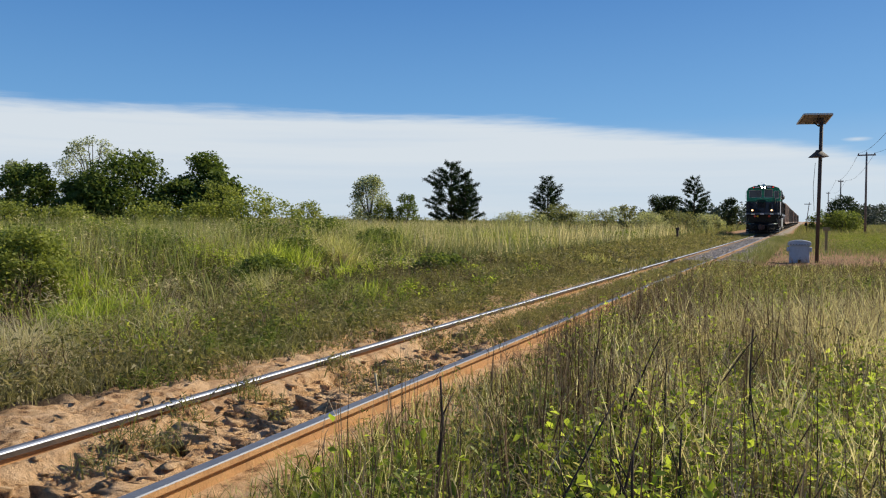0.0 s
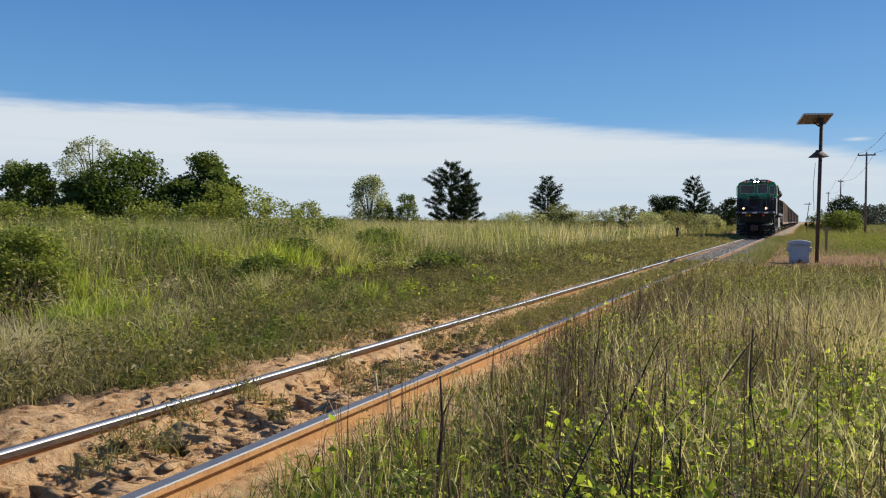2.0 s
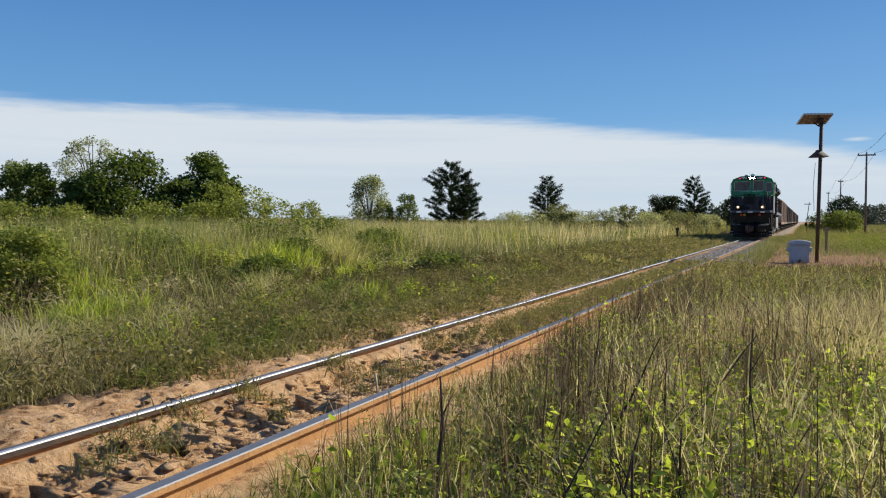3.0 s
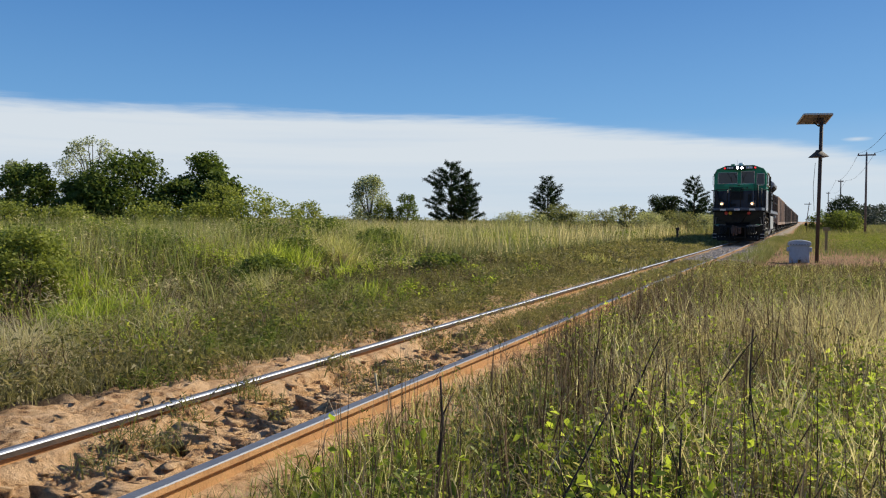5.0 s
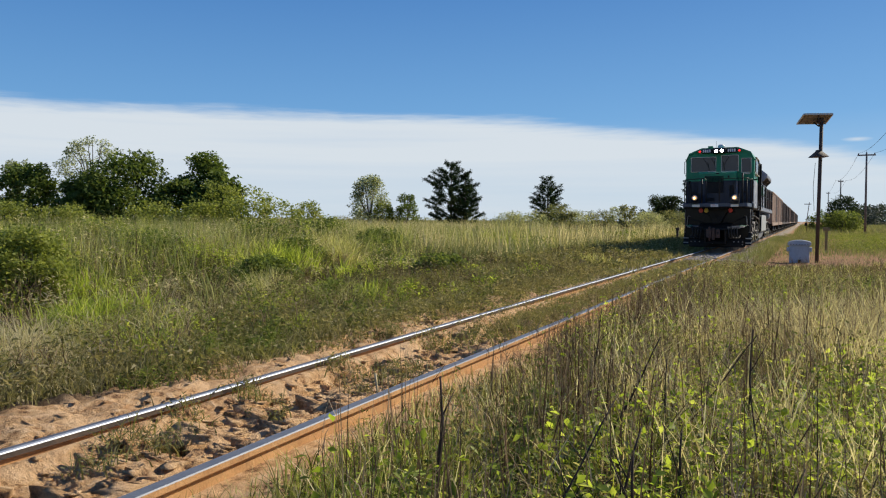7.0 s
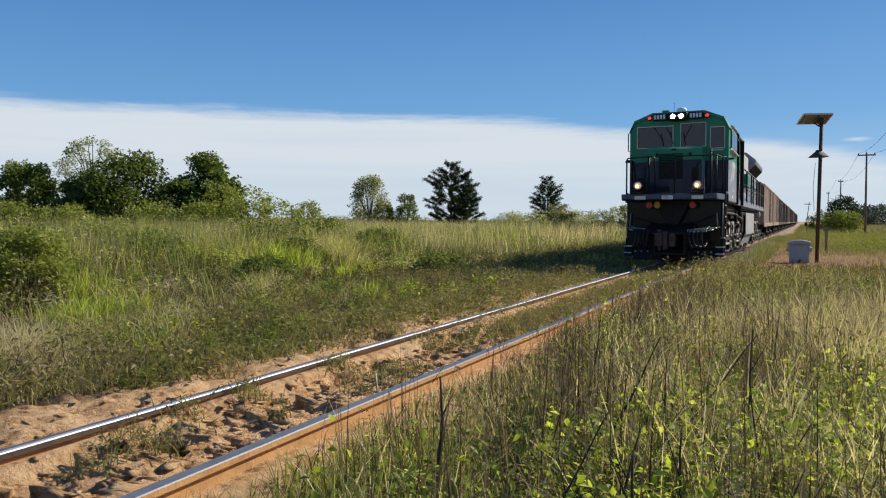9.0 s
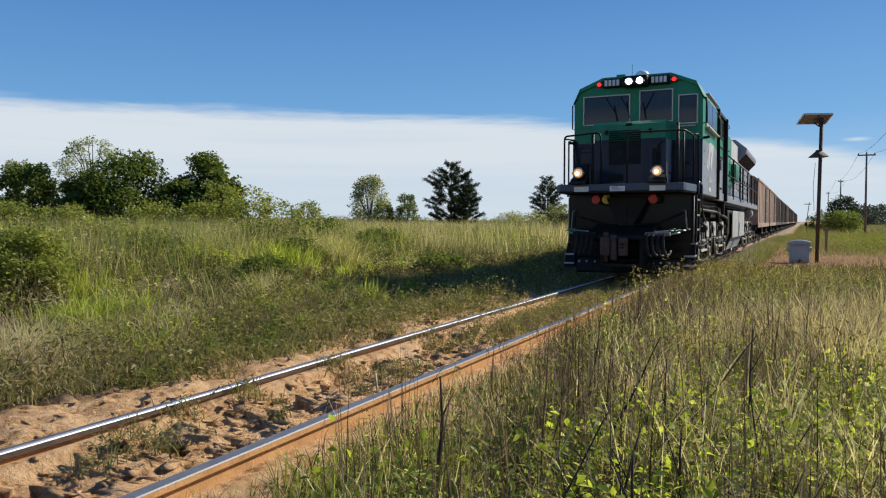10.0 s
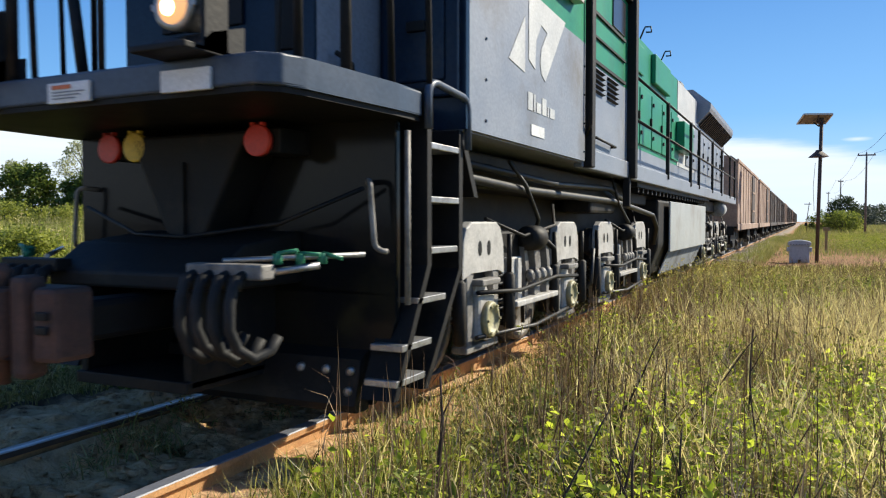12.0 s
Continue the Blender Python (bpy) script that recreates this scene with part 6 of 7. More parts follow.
    for s in (-1, 1):
        prism(bm, [(s * 1.14, 0.75), (s * 1.14, 0.62), (s * 1.0, 0.17), (s * 0.31, 0.17), (s * 0.31, 0.80)], 1, 1.10, 1.15)
    prism(bm, [(-0.31, 0.17), (0.31, 0.17), (0.31, 0.40), (-0.31, 0.40)], 1, 1.10, 1.15)
    plow = pieces("end_plate", bm, M_ENDPLATE, loco, "black end plate with snowplough foot")
    bm = bmesh.new()
    prism(bm, [(1.10, 0.15), (0.98, 0.15), (0.96, 0.19), (1.02, 0.42), (1.10, 0.46)], 0, -0.98, 0.98)
    part("plough_foot", bm, M_BLACK, plow)
    for x, z in ((0.62, 0.36), (0.78, 0.36), (0.93, 0.36), (0.93, 0.26), (-0.62, 0.36), (-0.78, 0.36), (-0.93, 0.36), (-0.15, 0.30)):
        part("bolt", lathe(bmesh.new(), [(0, 0.026), (0.014, 0.024), (0.018, 0.012)], (x, 1.008 if z > 0.3 else 0.985, z), (0, -1, 0), 10), M_STEEL, plow)
    bm = bmesh.new()
    prism(bm, [(-0.40, 1.60), (0.44, 1.60), (0.13, 1.02), (-0.10, 1.02)], 1, 0.80, 1.10, 0.02)
    box(bm, -0.02, 0.02, 0.78, 0.80, 1.04, 1.45)
    part("draft_pocket", bm, M_BLACK, plow, "black tapered coupler housing")
    bm = bmesh.new()
    prism(bm, [(1.10, 1.08), (0.62, 1.02), (0.42, 0.88), (0.42, 0.80), (1.10, 0.80)], 0, -0.58, 0.56, 0.015)
    for s in (-1, 1):
        box(bm, *sorted((s * 0.33, s * 0.38)), 0.45, 1.10, 0.32, 0.80, 0.008)
    box(bm, -0.38, 0.38, 0.42, 1.10, 0.30, 0.36, 0.008)
    pieces("coupler_beam", bm, M_BLACK, plow, "black coupler beam")
    bm = bmesh.new()
    part("coupler_shank", boxed(-0.10, 0.10, 0.05, 1.3, 0.58, 0.77, 0.03), M_BLACK, loco, "black coupler shank")
    prism(bm, [(-0.24, 0.05), (-0.26, -0.10), (-0.16, -0.22), (-0.07, -0.21), (-0.05, -0.08), (0.05, -0.05), (0.09, -0.17), (0.20, -0.14), (0.215, 0.05)], 2, 0.53, 0.85, 0.025)
    box(bm, -0.06, 0.05, -0.17, -0.05, 0.45, 0.90, 0.03)
    lathe(bm, [(0, 0.035), (0.46, 0.035), (0.50, 0.05), (0.53, 0.02)], (-0.14, -0.14, 0.42), (0, 0, 1), 10)
    part("coupler", bm, M_RUSTRED, loco, "rust-red knuckle coupler")
    # The dark inside the coupler's slots, put on as black pieces.
    bm = bmesh.new()
    for z in (0.655, 0.715):
        box(bm, 0.11, 0.185, -0.172, -0.155, z, z + 0.036, 0.006)
    pieces("coupler_slot", bm, M_BLACK, loco, "black patch for the dark of a slot in the coupler's face")
    for s in (-1, 1):
        sh = part("hose_rack", boxed(*sorted((s * 0.44, s * 0.88)), 0.36, 0.46, 0.87, 0.94, 0.01), M_BOGIE if s > 0 else M_BLACK, plow, "hose rack with cocks")
        for k in range(4):
            x = s * (0.49 + 0.095 * k)
            low = 0.50 + 0.02 * (k % 2)
            bm = tube(bmesh.new(), [(x, 0.40, 0.90), (x, 0.31, 0.87), (x + s * 0.005, 0.27, 0.77), (x + s * 0.01, 0.26, 0.66), (x + s * 0.03, 0.29, low + 0.05), (x + s * 0.06, 0.36, low), (x + s * 0.09, 0.44, low + 0.03), (x + s * 0.10, 0.48, low + 0.09)], 0.026, 9)
            lathe(bm, [(0, 0.032), (0.06, 0.032)], (x, 0.31, 0.83), (0, 0.3, 1), 9)
            part("air_hose", bm, M_RUBBER, sh, "black rubber air hose")
        bm = bmesh.new()
        tube(bm, [(s * 0.60, 0.43, 0.95), (s * 1.08, 0.90, 0.97)], 0.014, 6)
        tube(bm, [(s * 0.85, 0.45, 0.90), (s * 1.02, 0.6, 0.93)], 0.018, 6)
        part("cut_lever", bm, M_STEEL, plow, "bright steel cut lever")
        bm = bmesh.new()
        for k in range(3):
            x = s * (0.86 + 0.075 * k)
            lathe(bm, [(0, 0.022), (0.05, 0.022)], (x, 0.50 + 0.07 * k, 0.935), (0, 0, 1), 8)
            tube(bm, [(x, 0.50 + 0.07 * k, 0.985), (x + s * 0.09, 0.53 + 0.07 * k, 1.0 - 0.02 * k)], 0.011, 6)
        pieces("air_cock", bm, M_VALVE, sh, "small green cock handle")
        bm = tube(bmesh.new(), [(s * 0.98, 1.10, 1.33), *arc((s * 1.03, 1.02, 1.34), (s * 1.06, 0.99, 1.34), (s * 1.06, 0.99, 1.28)), *arc((s * 1.08, 0.99, 1.04), (s * 1.08, 0.99, 0.98), (s * 1.13, 1.04, 0.98))], 0.015, 7)
        part("hand_grip", bm, M_BOGIE, plow, "bent steel hand grip")
    bm = bmesh.new()
    tube(bm, [(-0.95, 0.98, 1.22), (-0.4, 0.85, 1.06), (0.1, 0.70, 1.05), (0.6, 0.85, 1.12), (1.02, 0.99, 1.30)], 0.012, 6)
    tube(bm, [(-0.22, 1.0, 1.62), (-0.15, 0.9, 1.5), (-0.32, 0.9, 1.42), (-0.44, 1.0, 1.44)], 0.012, 6)
    part("uncoupling_rod", bm, M_BLACK, plow)
    for x, mt, nm in ((-0.56, M_REDLENS, "red signal cover"), (-0.36, M_YELLOW, "yellow signal cover"), (0.50, M_REDLENS, "red signal cover")):
        bm = lathe(bmesh.new(), [(0, 0.075), (0.0, 0.082), (0.03, 0.082), (0.04, 0.06)], (x, 0.80, 1.545), (0, 1, 0), 22)
        for s in (-1, 1):
            box(bm, x + s * 0.03 - 0.012, x + s * 0.03 + 0.012, 0.802, 0.83, 1.62, 1.638)
        part("cover_disc", bm, mt, plow, nm)
        bm = boxed(x - 0.05, x + 0.12, 0.84, 1.10, 1.48, 1.61, 0.01)
        part("socket_box", bm, M_BLACK, plow)

    # stepped ladders behind the deck
    for s in (-1, 1):
        lad = part("ladder", bmesh.new(), M_BLACK, loco, "black side ladder with pale steps")
        bm = bmesh.new()
        for pts in ([(1.31, 1.84), (1.31, 0.90), (0.94, 0.24)], [(1.72, 1.66), (1.72, 0.86), (1.27, 0.24)]):
            prism(bm, pts + [(y + 0.05, z) for y, z in pts[::-1]], 0, *sorted((s * 1.02, s * 1.22)))
        pieces("stringer", bm, M_BLACK, lad)
        for a, b, z in ((1.36, 1.72, 1.54), (1.36, 1.72, 1.25), (1.34, 1.70, 0.975), (1.20, 1.54, 0.715), (1.03, 1.36, 0.49), (0.97, 1.28, 0.32)):
            part("step", boxed(*sorted((s * 1.03, s * 1.22)), a, b, z - 0.018, z + 0.018, 0.005), M_STEEL, lad, "worn steel step")
        bm = tube(bmesh.new(), [(s * 1.24, 1.28, 1.62), *arc((s * 1.24, 1.28, 1.78), (s * 1.24, 1.28, 1.87), (s * 1.24, 1.38, 1.87)), *arc((s * 1.24, 1.70, 1.85), (s * 1.24, 1.80, 1.85), (s * 1.24, 1.80, 1.75)), (s * 1.24, 1.80, 1.55)], 0.022, 8)
        part("hoop", bm, M_DECK, lad)
        bm = tube(bmesh.new(), [(s * 1.18, 1.16, 1.60), (s * 1.18, 1.16, 0.70)], 0.016, 7)
        part("grab_pole", bm, M_BOGIE, lad, "grey steel grab pole")

    # equipment section behind the cab, between black posts
    bm = bmesh.new()
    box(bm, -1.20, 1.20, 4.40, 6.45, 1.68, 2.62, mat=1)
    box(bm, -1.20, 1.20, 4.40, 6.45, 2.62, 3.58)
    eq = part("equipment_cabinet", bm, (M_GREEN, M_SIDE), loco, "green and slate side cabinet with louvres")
    for s in (-1, 1):
        bm = bmesh.new()
        for y in (4.44, 6.38):
            box(bm, *sorted((s * 1.19, s * 1.30)), y, y + 0.13, 1.62, 3.64, 0.012)
        box(bm, *sorted((s * 1.19, s * 1.26)), 4.5, 6.45, 3.58, 3.66, 0.012)
        pieces("post", bm, M_BLACK, eq, "black vertical post")
        bm = bmesh.new()
        for k in range(5):
            for a, b in ((4.85, 5.22), (5.42, 5.82)):
                prism(bm, [(s * 1.20, 2.60 - 0.05 * k), (s * 1.235, 2.575 - 0.05 * k), (s * 1.20, 2.565 - 0.05 * k)], 1, a, b)
        box(bm, *sorted((s * 1.2, s * 1.222)), 4.72, 6.2, 2.64, 2.67)
        box(bm, *sorted((s * 1.2, s * 1.222)), 4.72, 6.2, 2.88, 2.90)
        box(bm, *sorted((s * 1.2, s * 1.222)), 4.72, 6.2, 3.10, 3.13)
        pieces("louvre", bm, M_BLACK, eq, "black louvres and seams")
        part("hatch_window", boxed(*sorted((s * 1.2, s * 1.215)), 5.62, 6.20, 3.16, 3.52, 0.006), M_GLASSDARK, eq)
        bm = tube(bmesh.new(), [(s * 1.20, 4.8, 1.92), (s * 1.25, 4.8, 1.92), (s * 1.25, 5.6, 1.90), (s * 1.20, 5.6, 1.90)], 0.014, 6)
        tube(bm, [(s * 1.25, 4.42, 3.5), (s * 1.30, 4.40, 3.4), (s * 1.30, 4.40, 2.0), (s * 1.25, 4.42, 1.9)], 0.016, 6)
        part("handle", bm, M_BLACK, eq)

    # engine hood
    bm = bmesh.new()
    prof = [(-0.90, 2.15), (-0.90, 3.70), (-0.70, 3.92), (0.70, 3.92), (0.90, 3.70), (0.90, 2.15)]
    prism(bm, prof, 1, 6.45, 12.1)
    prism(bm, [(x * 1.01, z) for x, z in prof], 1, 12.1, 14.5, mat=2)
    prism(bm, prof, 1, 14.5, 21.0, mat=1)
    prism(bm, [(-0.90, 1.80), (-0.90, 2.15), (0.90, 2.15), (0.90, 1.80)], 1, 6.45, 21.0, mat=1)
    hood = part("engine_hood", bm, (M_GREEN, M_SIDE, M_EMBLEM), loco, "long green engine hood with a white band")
    for s in (-1, 1):
        for k, y in enumerate(np.arange(6.7, 20.4, 0.92)):
            if 12.0 < y < 12.6:
                continue
            d = part("hood_door", boxed(*sorted((s * 0.905, s * 0.93)), y, y + 0.84, 2.22, 3.02, 0.008), M_GREEN if y < 11.4 else M_SIDE, hood, "hinged engine door")
            for z in (2.36, 2.86):
                part("hinge", boxed(*sorted((s * 0.93, s * 0.95)), y + 0.03, y + 0.10, z, z + 0.05), M_BLACK, d)
            part("latch", boxed(*sorted((s * 0.93, s * 0.96)), y + 0.74, y + 0.78, 2.55, 2.66), M_BLACK, d)
        part("air_box", boxed(*sorted((s * 0.93, s * 1.08)), 11.8, 13.0, 2.40, 2.92, 0.02), M_GREEN, hood, "green side air box")
        bm = bmesh.new()
        box(bm, *sorted((s * 0.9, s * 0.97)), 9.5, 10.9, 3.22, 3.66, 0.015)
        box(bm, *sorted((s * 0.9, s * 0.93)), 7.2, 8.8, 3.2, 3.6, 0.015)
        pieces("upper_panel", bm, M_GREEN, hood)
        bm = bmesh.new()
        for y in (9.3, 11.1):
            tube(bm, [(s * 0.76, y, 3.84), (s * 0.82, y, 3.98), (s * 0.84, y + 0.02, 4.03), (s * 0.92, y + 0.03, 4.03), (s * 0.93, y + 0.03, 3.95), (s * 0.85, y + 0.02, 3.95)], 0.014, 6)
        pieces("roof_lug", bm, M_BLACK, hood)
        # flared radiator wing at the rear
        bm = bmesh.new()
        prism(bm, [(s * 0.85, 3.20), (s * 1.14, 3.50), (s * 1.17, 3.58), (s * 1.17, 3.68), (s * 0.80, 3.99), (0, 3.99), (0, 3.9), (s * 0.85, 3.7)], 1, 15.0, 20.6)
        wing = part("radiator_wing", bm, M_SIDE, hood, "flared grey radiator wing")
        bm = bmesh.new()
        for k in range(22):
            y = 15.2 + 0.24 * k
            prism(bm, [(s * 0.87, 3.20), (s * 1.15, 3.49), (s * 1.165, 3.47), (s * 0.885, 3.18)], 1, y, y + 0.12)
        part("radiator_grille", bm, M_BLACK, wing, "black radiator grille")
    bm = bmesh.new()
    lathe(bm, [(0, 0.24), (0.25, 0.22), (0.25, 0.17), (0.1, 0.17)], (0, 13.6, 3.9), (0, 0, 1), 18)
    part("exhaust_stack", bm, M_BLACK, hood)
    bm = bmesh.new()
    box(bm, -0.62, 0.62, 14.52, 15.0, 3.90, 4.12, 0.04)
    part("roof_duct", bm, M_BOX, hood)

    # walkway sill and railings
    bm = bmesh.new()
    box(bm, -1.22, 1.22, 1.76, 21.3, 1.66, 1.675)
    for s in (-1, 1):
        box(bm, *sorted((s * 1.14, s * 1.225)), 4.40, 21.2, 1.62, 1.81, 0.012)
    box(bm, -1.14, 1.14, 6.45, 21.2, 1.76, 1.80)
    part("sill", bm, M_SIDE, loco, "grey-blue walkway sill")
    for s in (-1, 1):
        bm = bmesh.new()
        for z in (2.83, 2.33):
            tube(bm, [(s * 1.22, 6.5, z), (s * 1.22, 20.7, z)], 0.018, 7)
        pieces("handrail", bm, M_BLACK, loco, "black walkway handrail")
        for y in (9.1, 11.55, 12.7, 15.0, 17.0, 19.2, 20.7):
            part("stanchion", boxed(*sorted((s * 1.195, s * 1.245)), y - 0.03, y + 0.03, 1.74, 2.85, 0.008), M_BLACK, loco)
    # underframe, tank, pipes
    bm = bmesh.new()
    box(bm, -0.62, 0.62, 1.15, 21.0, 1.0, 1.66)
    box(bm, -0.98, 0.98, 1.62, 1.70, 0.42, 1.64, 0.01)
    for s in (-1, 1):
        box(bm, *sorted((s * 0.62, s * 0.95)), 1.9, 8.9, 1.36, 1.62, 0.02)
        box(bm, *sorted((s * 0.62, s * 0.95)), 14.8, 20.6, 1.36, 1.62, 0.02)
        for y in np.arange(7.4, 14.6, 0.32):
            box(bm, *sorted((s * 0.95, s * 1.13)), y, y + 0.08, 1.50, 1.63)
        box(bm, *sorted((s * 1.0, s * 1.16)), 7.2, 15.0, 1.56, 1.62)
    part("underframe", bm, M_BLACK, loco, "black ribbed underframe")
    bm = bmesh.new()
    prism(bm, [(-1.08, 1.46), (1.08, 1.46), (1.08, 0.78), (0.92, 0.32), (-0.92, 0.32), (-1.08, 0.78)], 1, 9.2, 14.4, 0.04)
    tank = part("fuel_tank", bm, M_BLACK, loco, "black fuel tank with sloping sides")
    for s in (-1, 1):
        part("tank_panel", boxed(*sorted((s * 1.14, s * 1.17)), 9.75, 14.3, 0.66, 1.44, 0.012), M_TANKPANEL, tank, "pale grey side panel")
        bm = bmesh.new()
        prism(bm, [(s * 1.10, 0.70), (s * 1.12, 0.70), (s * 0.96, 0.30), (s * 0.94, 0.30)], 1, 10.0, 14.2)
        part("tank_skirt", bm, M_BOX, tank)
        bm = bmesh.new()
        lathe(bm, [(0, 0.05), (0.03, 0.19), (0.85, 0.19), (0.88, 0.05)], (s * 1.0, 18.0, 1.45), (0, 1, 0), 18)
        part("air_reservoir", bm, M_BOX, loco, "pale cylindrical air reservoir")
        bm = bmesh.new()
        tube(bm, [(s * 0.95, 1.95, 1.62), (s * 1.02, 2.3, 1.42), (s * 1.02, 3.4, 1.38), (s * 1.05, 6.4, 1.36), (s * 1.08, 7.4, 1.30), (s * 1.1, 8.6, 1.22), (s * 1.08, 9.05, 1.05), (s * 1.02, 9.15, 0.80)], 0.034, 9)
        tube(bm, [(s * 1.02, 1.92, 1.52), (s * 1.05, 4.2, 1.46), (s * 1.04, 6.2, 1.50), (s * 1.02, 7.0, 1.40)], 0.028, 8)
        tube(bm, [(s * 1.05, 3.0, 1.58), (s * 1.08, 3.3, 1.40), (s * 1.08, 3.6, 1.15), (s * 1.02, 3.7, 1.05)], 0.018, 6)
        tube(bm, [(s * 1.05, 6.35, 1.62), (s * 1.08, 6.5, 1.35), (s * 1.06, 7.2, 1.12)], 0.02, 6)
        part("air_pipe", bm, M_PIPE, loco, "sagging air pipes")
        bm = bmesh.new()
        prism(bm, [(1.78, 1.66), (1.84, 1.66), (2.05, 1.28), (1.99, 1.28)], 0, *sorted((s * 1.05, s * 1.2)))
        box(bm, *sorted((s * 0.7, s * 1.02)), 5.5, 6.6, 1.22, 1.4, 0.03)
        box(bm, *sorted((s * 1.16, s * 1.24)), 6.36, 6.44, 1.30, 1.66, 0.01)
        pieces("bracket", bm, M_BLACK, loco)
    sets = []
    for axles in ((2.53, 4.55), (6.05, 8.0), (14.75, 16.5), (17.9, 19.6)):
        bogie(loco, 0, axles)
        for a in axles:
            sets.append(wheelset(loco, a))
    return loco, sets


def wagon(paint, label, ribs, top):
    w = thing("freight_wagon", label, "wagon", "wagons of the train")
    L = 11.4
    bm = bmesh.new()
    prism(bm, [(-1.18, 0.98), (-1.18, top), (-1.0, top + 0.14), (0, top + 0.24), (1.0, top + 0.14), (1.18, top), (1.18, 0.98)], 1, 0.15, L - 0.15)
    body = part("body", bm, paint, w)
    for s in (-1, 1):
        bm = bmesh.new()
        for k in range(ribs + 1):
            y = 0.2 + (L - 0.5) * k / ribs
            box(bm, *sorted((s * 1.18, s * 1.198)), y, y + 0.09, 0.95, top - 0.02)
        pieces("side_rib", bm, paint, body)
        bm = bmesh.new()
        box(bm, *sorted((s * 1.18, s * 1.22)), 0.1, L - 0.1, 0.86, 1.06, 0.015)
        box(bm, *sorted((s * 1.17, s * 1.21)), 0.12, L - 0.12, top - 0.05, top + 0.05, 0.015)
        pieces("side_sill", bm, paint, body)
        d = part("sliding_door", boxed(*sorted((s * 1.20, s * 1.22)), 6.9, 8.6, 1.08, top - 0.1, 0.015), M_WAGONDARK, body, "dark sliding door")
        bm = bmesh.new()
        for z in (1.5, 2.2):
            box(bm, *sorted((s * 1.22, s * 1.235)), 7.0, 8.5, z, z + 0.06)
        pieces("door_bar", bm, paint, d)
    bm = bmesh.new()
    for k in range(5):
        y = 1.0 + 2.2 * k
        lathe(bm, [(0, 0.36), (0.16, 0.36), (0.22, 0.28), (0.24, 0.05)], (0.25, y, top + 0.18), (0, 0, 1), 14)
        box(bm, -0.55, -0.15, y - 0.2, y + 0.2, top + 0.15, top + 0.36, 0.02)
    box(bm, -0.7, -0.55, 0.2, L - 0.2, top + 0.26, top + 0.30)
    part("roof_hatch", bm, M_WAGONDARK, body, "dark roof hatches and walkway")
    bm = bmesh.new()
    for y in (0.06, L - 0.10):
        for x in (-1.05, -0.7):
            tube(bm, [(x, y, 0.9), (x, y, top + 0.2)], 0.016, 5)
        for k in range(7):
            tube(bm, [(-1.05, y, 1.0 + 0.32 * k), (-0.7, y, 1.0 + 0.32 * k)], 0.012, 5)
    part("end_ladder", bm, M_BLACK, body)
    bm = bmesh.new()
    box(bm, -0.25, 0.25, -0.3, L + 0.3, 0.66, 0.92)
    box(bm, -1.1, 1.1, 0.1, 0.3, 0.72, 0.96)
    box(bm, -1.1, 1.1, L - 0.3, L - 0.1, 0.72, 0.96)
    lathe(bm, [(0, 0.05), (0.03, 0.2), (0.9, 0.2), (0.93, 0.05)], (0.6, 4.6, 0.66), (0, 1, 0), 14)
    part("underframe", bm, M_BLACK, w)
    bm = bmesh.new()
    for y in (-0.42, L + 0.12):
        box(bm, -0.14, 0.14, y, y + 0.32, 0.60, 0.84, 0.03)
    part("coupler", bm, M_RUSTRED, w)
    sets = []
    for y in (1.9, L - 1.9):
        bm = bmesh.new()
        for s in (-1, 1):
            prism(bm, [(y - 1.05, 0.42), (y - 1.05, 0.58), (y - 0.55, 0.82), (y + 0.55, 0.82), (y + 1.05, 0.58), (y + 1.05, 0.42), (y + 0.7, 0.36), (y + 0.4, 0.28), (y - 0.4, 0.28), (y - 0.7, 0.36)], 0, *sorted((s * 0.80, s * 0.94)))
            for a in (y - 0.86, y + 0.86):
                lathe(bm, [(0, 0.11), (0.06, 0.10), (0.07, 0.03)], (s * 0.94, a, 0.42), (s, 0, 0), 12)
        box(bm, -0.9, 0.9, y - 0.18, y + 0.18, 0.45, 0.72)
        part("bogie", bm, M_BLACK, w)
        for a in (y - 0.86, y + 0.86):
            sets.append(wheelset(w, a, 0.42))
    return w, sets


LOCO, LOCO_WHEELS = locomotive()
WAGONS = []
PALE, PALE_SETS = wagon(M_WAGON, "sun-bleached tan closed goods wagon with dark roof hatches", 9, 2.98)
DARK, DARK_SETS = wagon(M_WAGONDARK, "dark brown closed goods wagon with roof hatches", 11, 2.92)
for k in range(16):
    src = PALE if k in (0, 1, 5, 9) else DARK
    if k == 0 or k == 2:
        w = src
    else:
        w = copy_thing(src, Matrix())
    WAGONS.append((w, 22.1 + 12.3 * k))
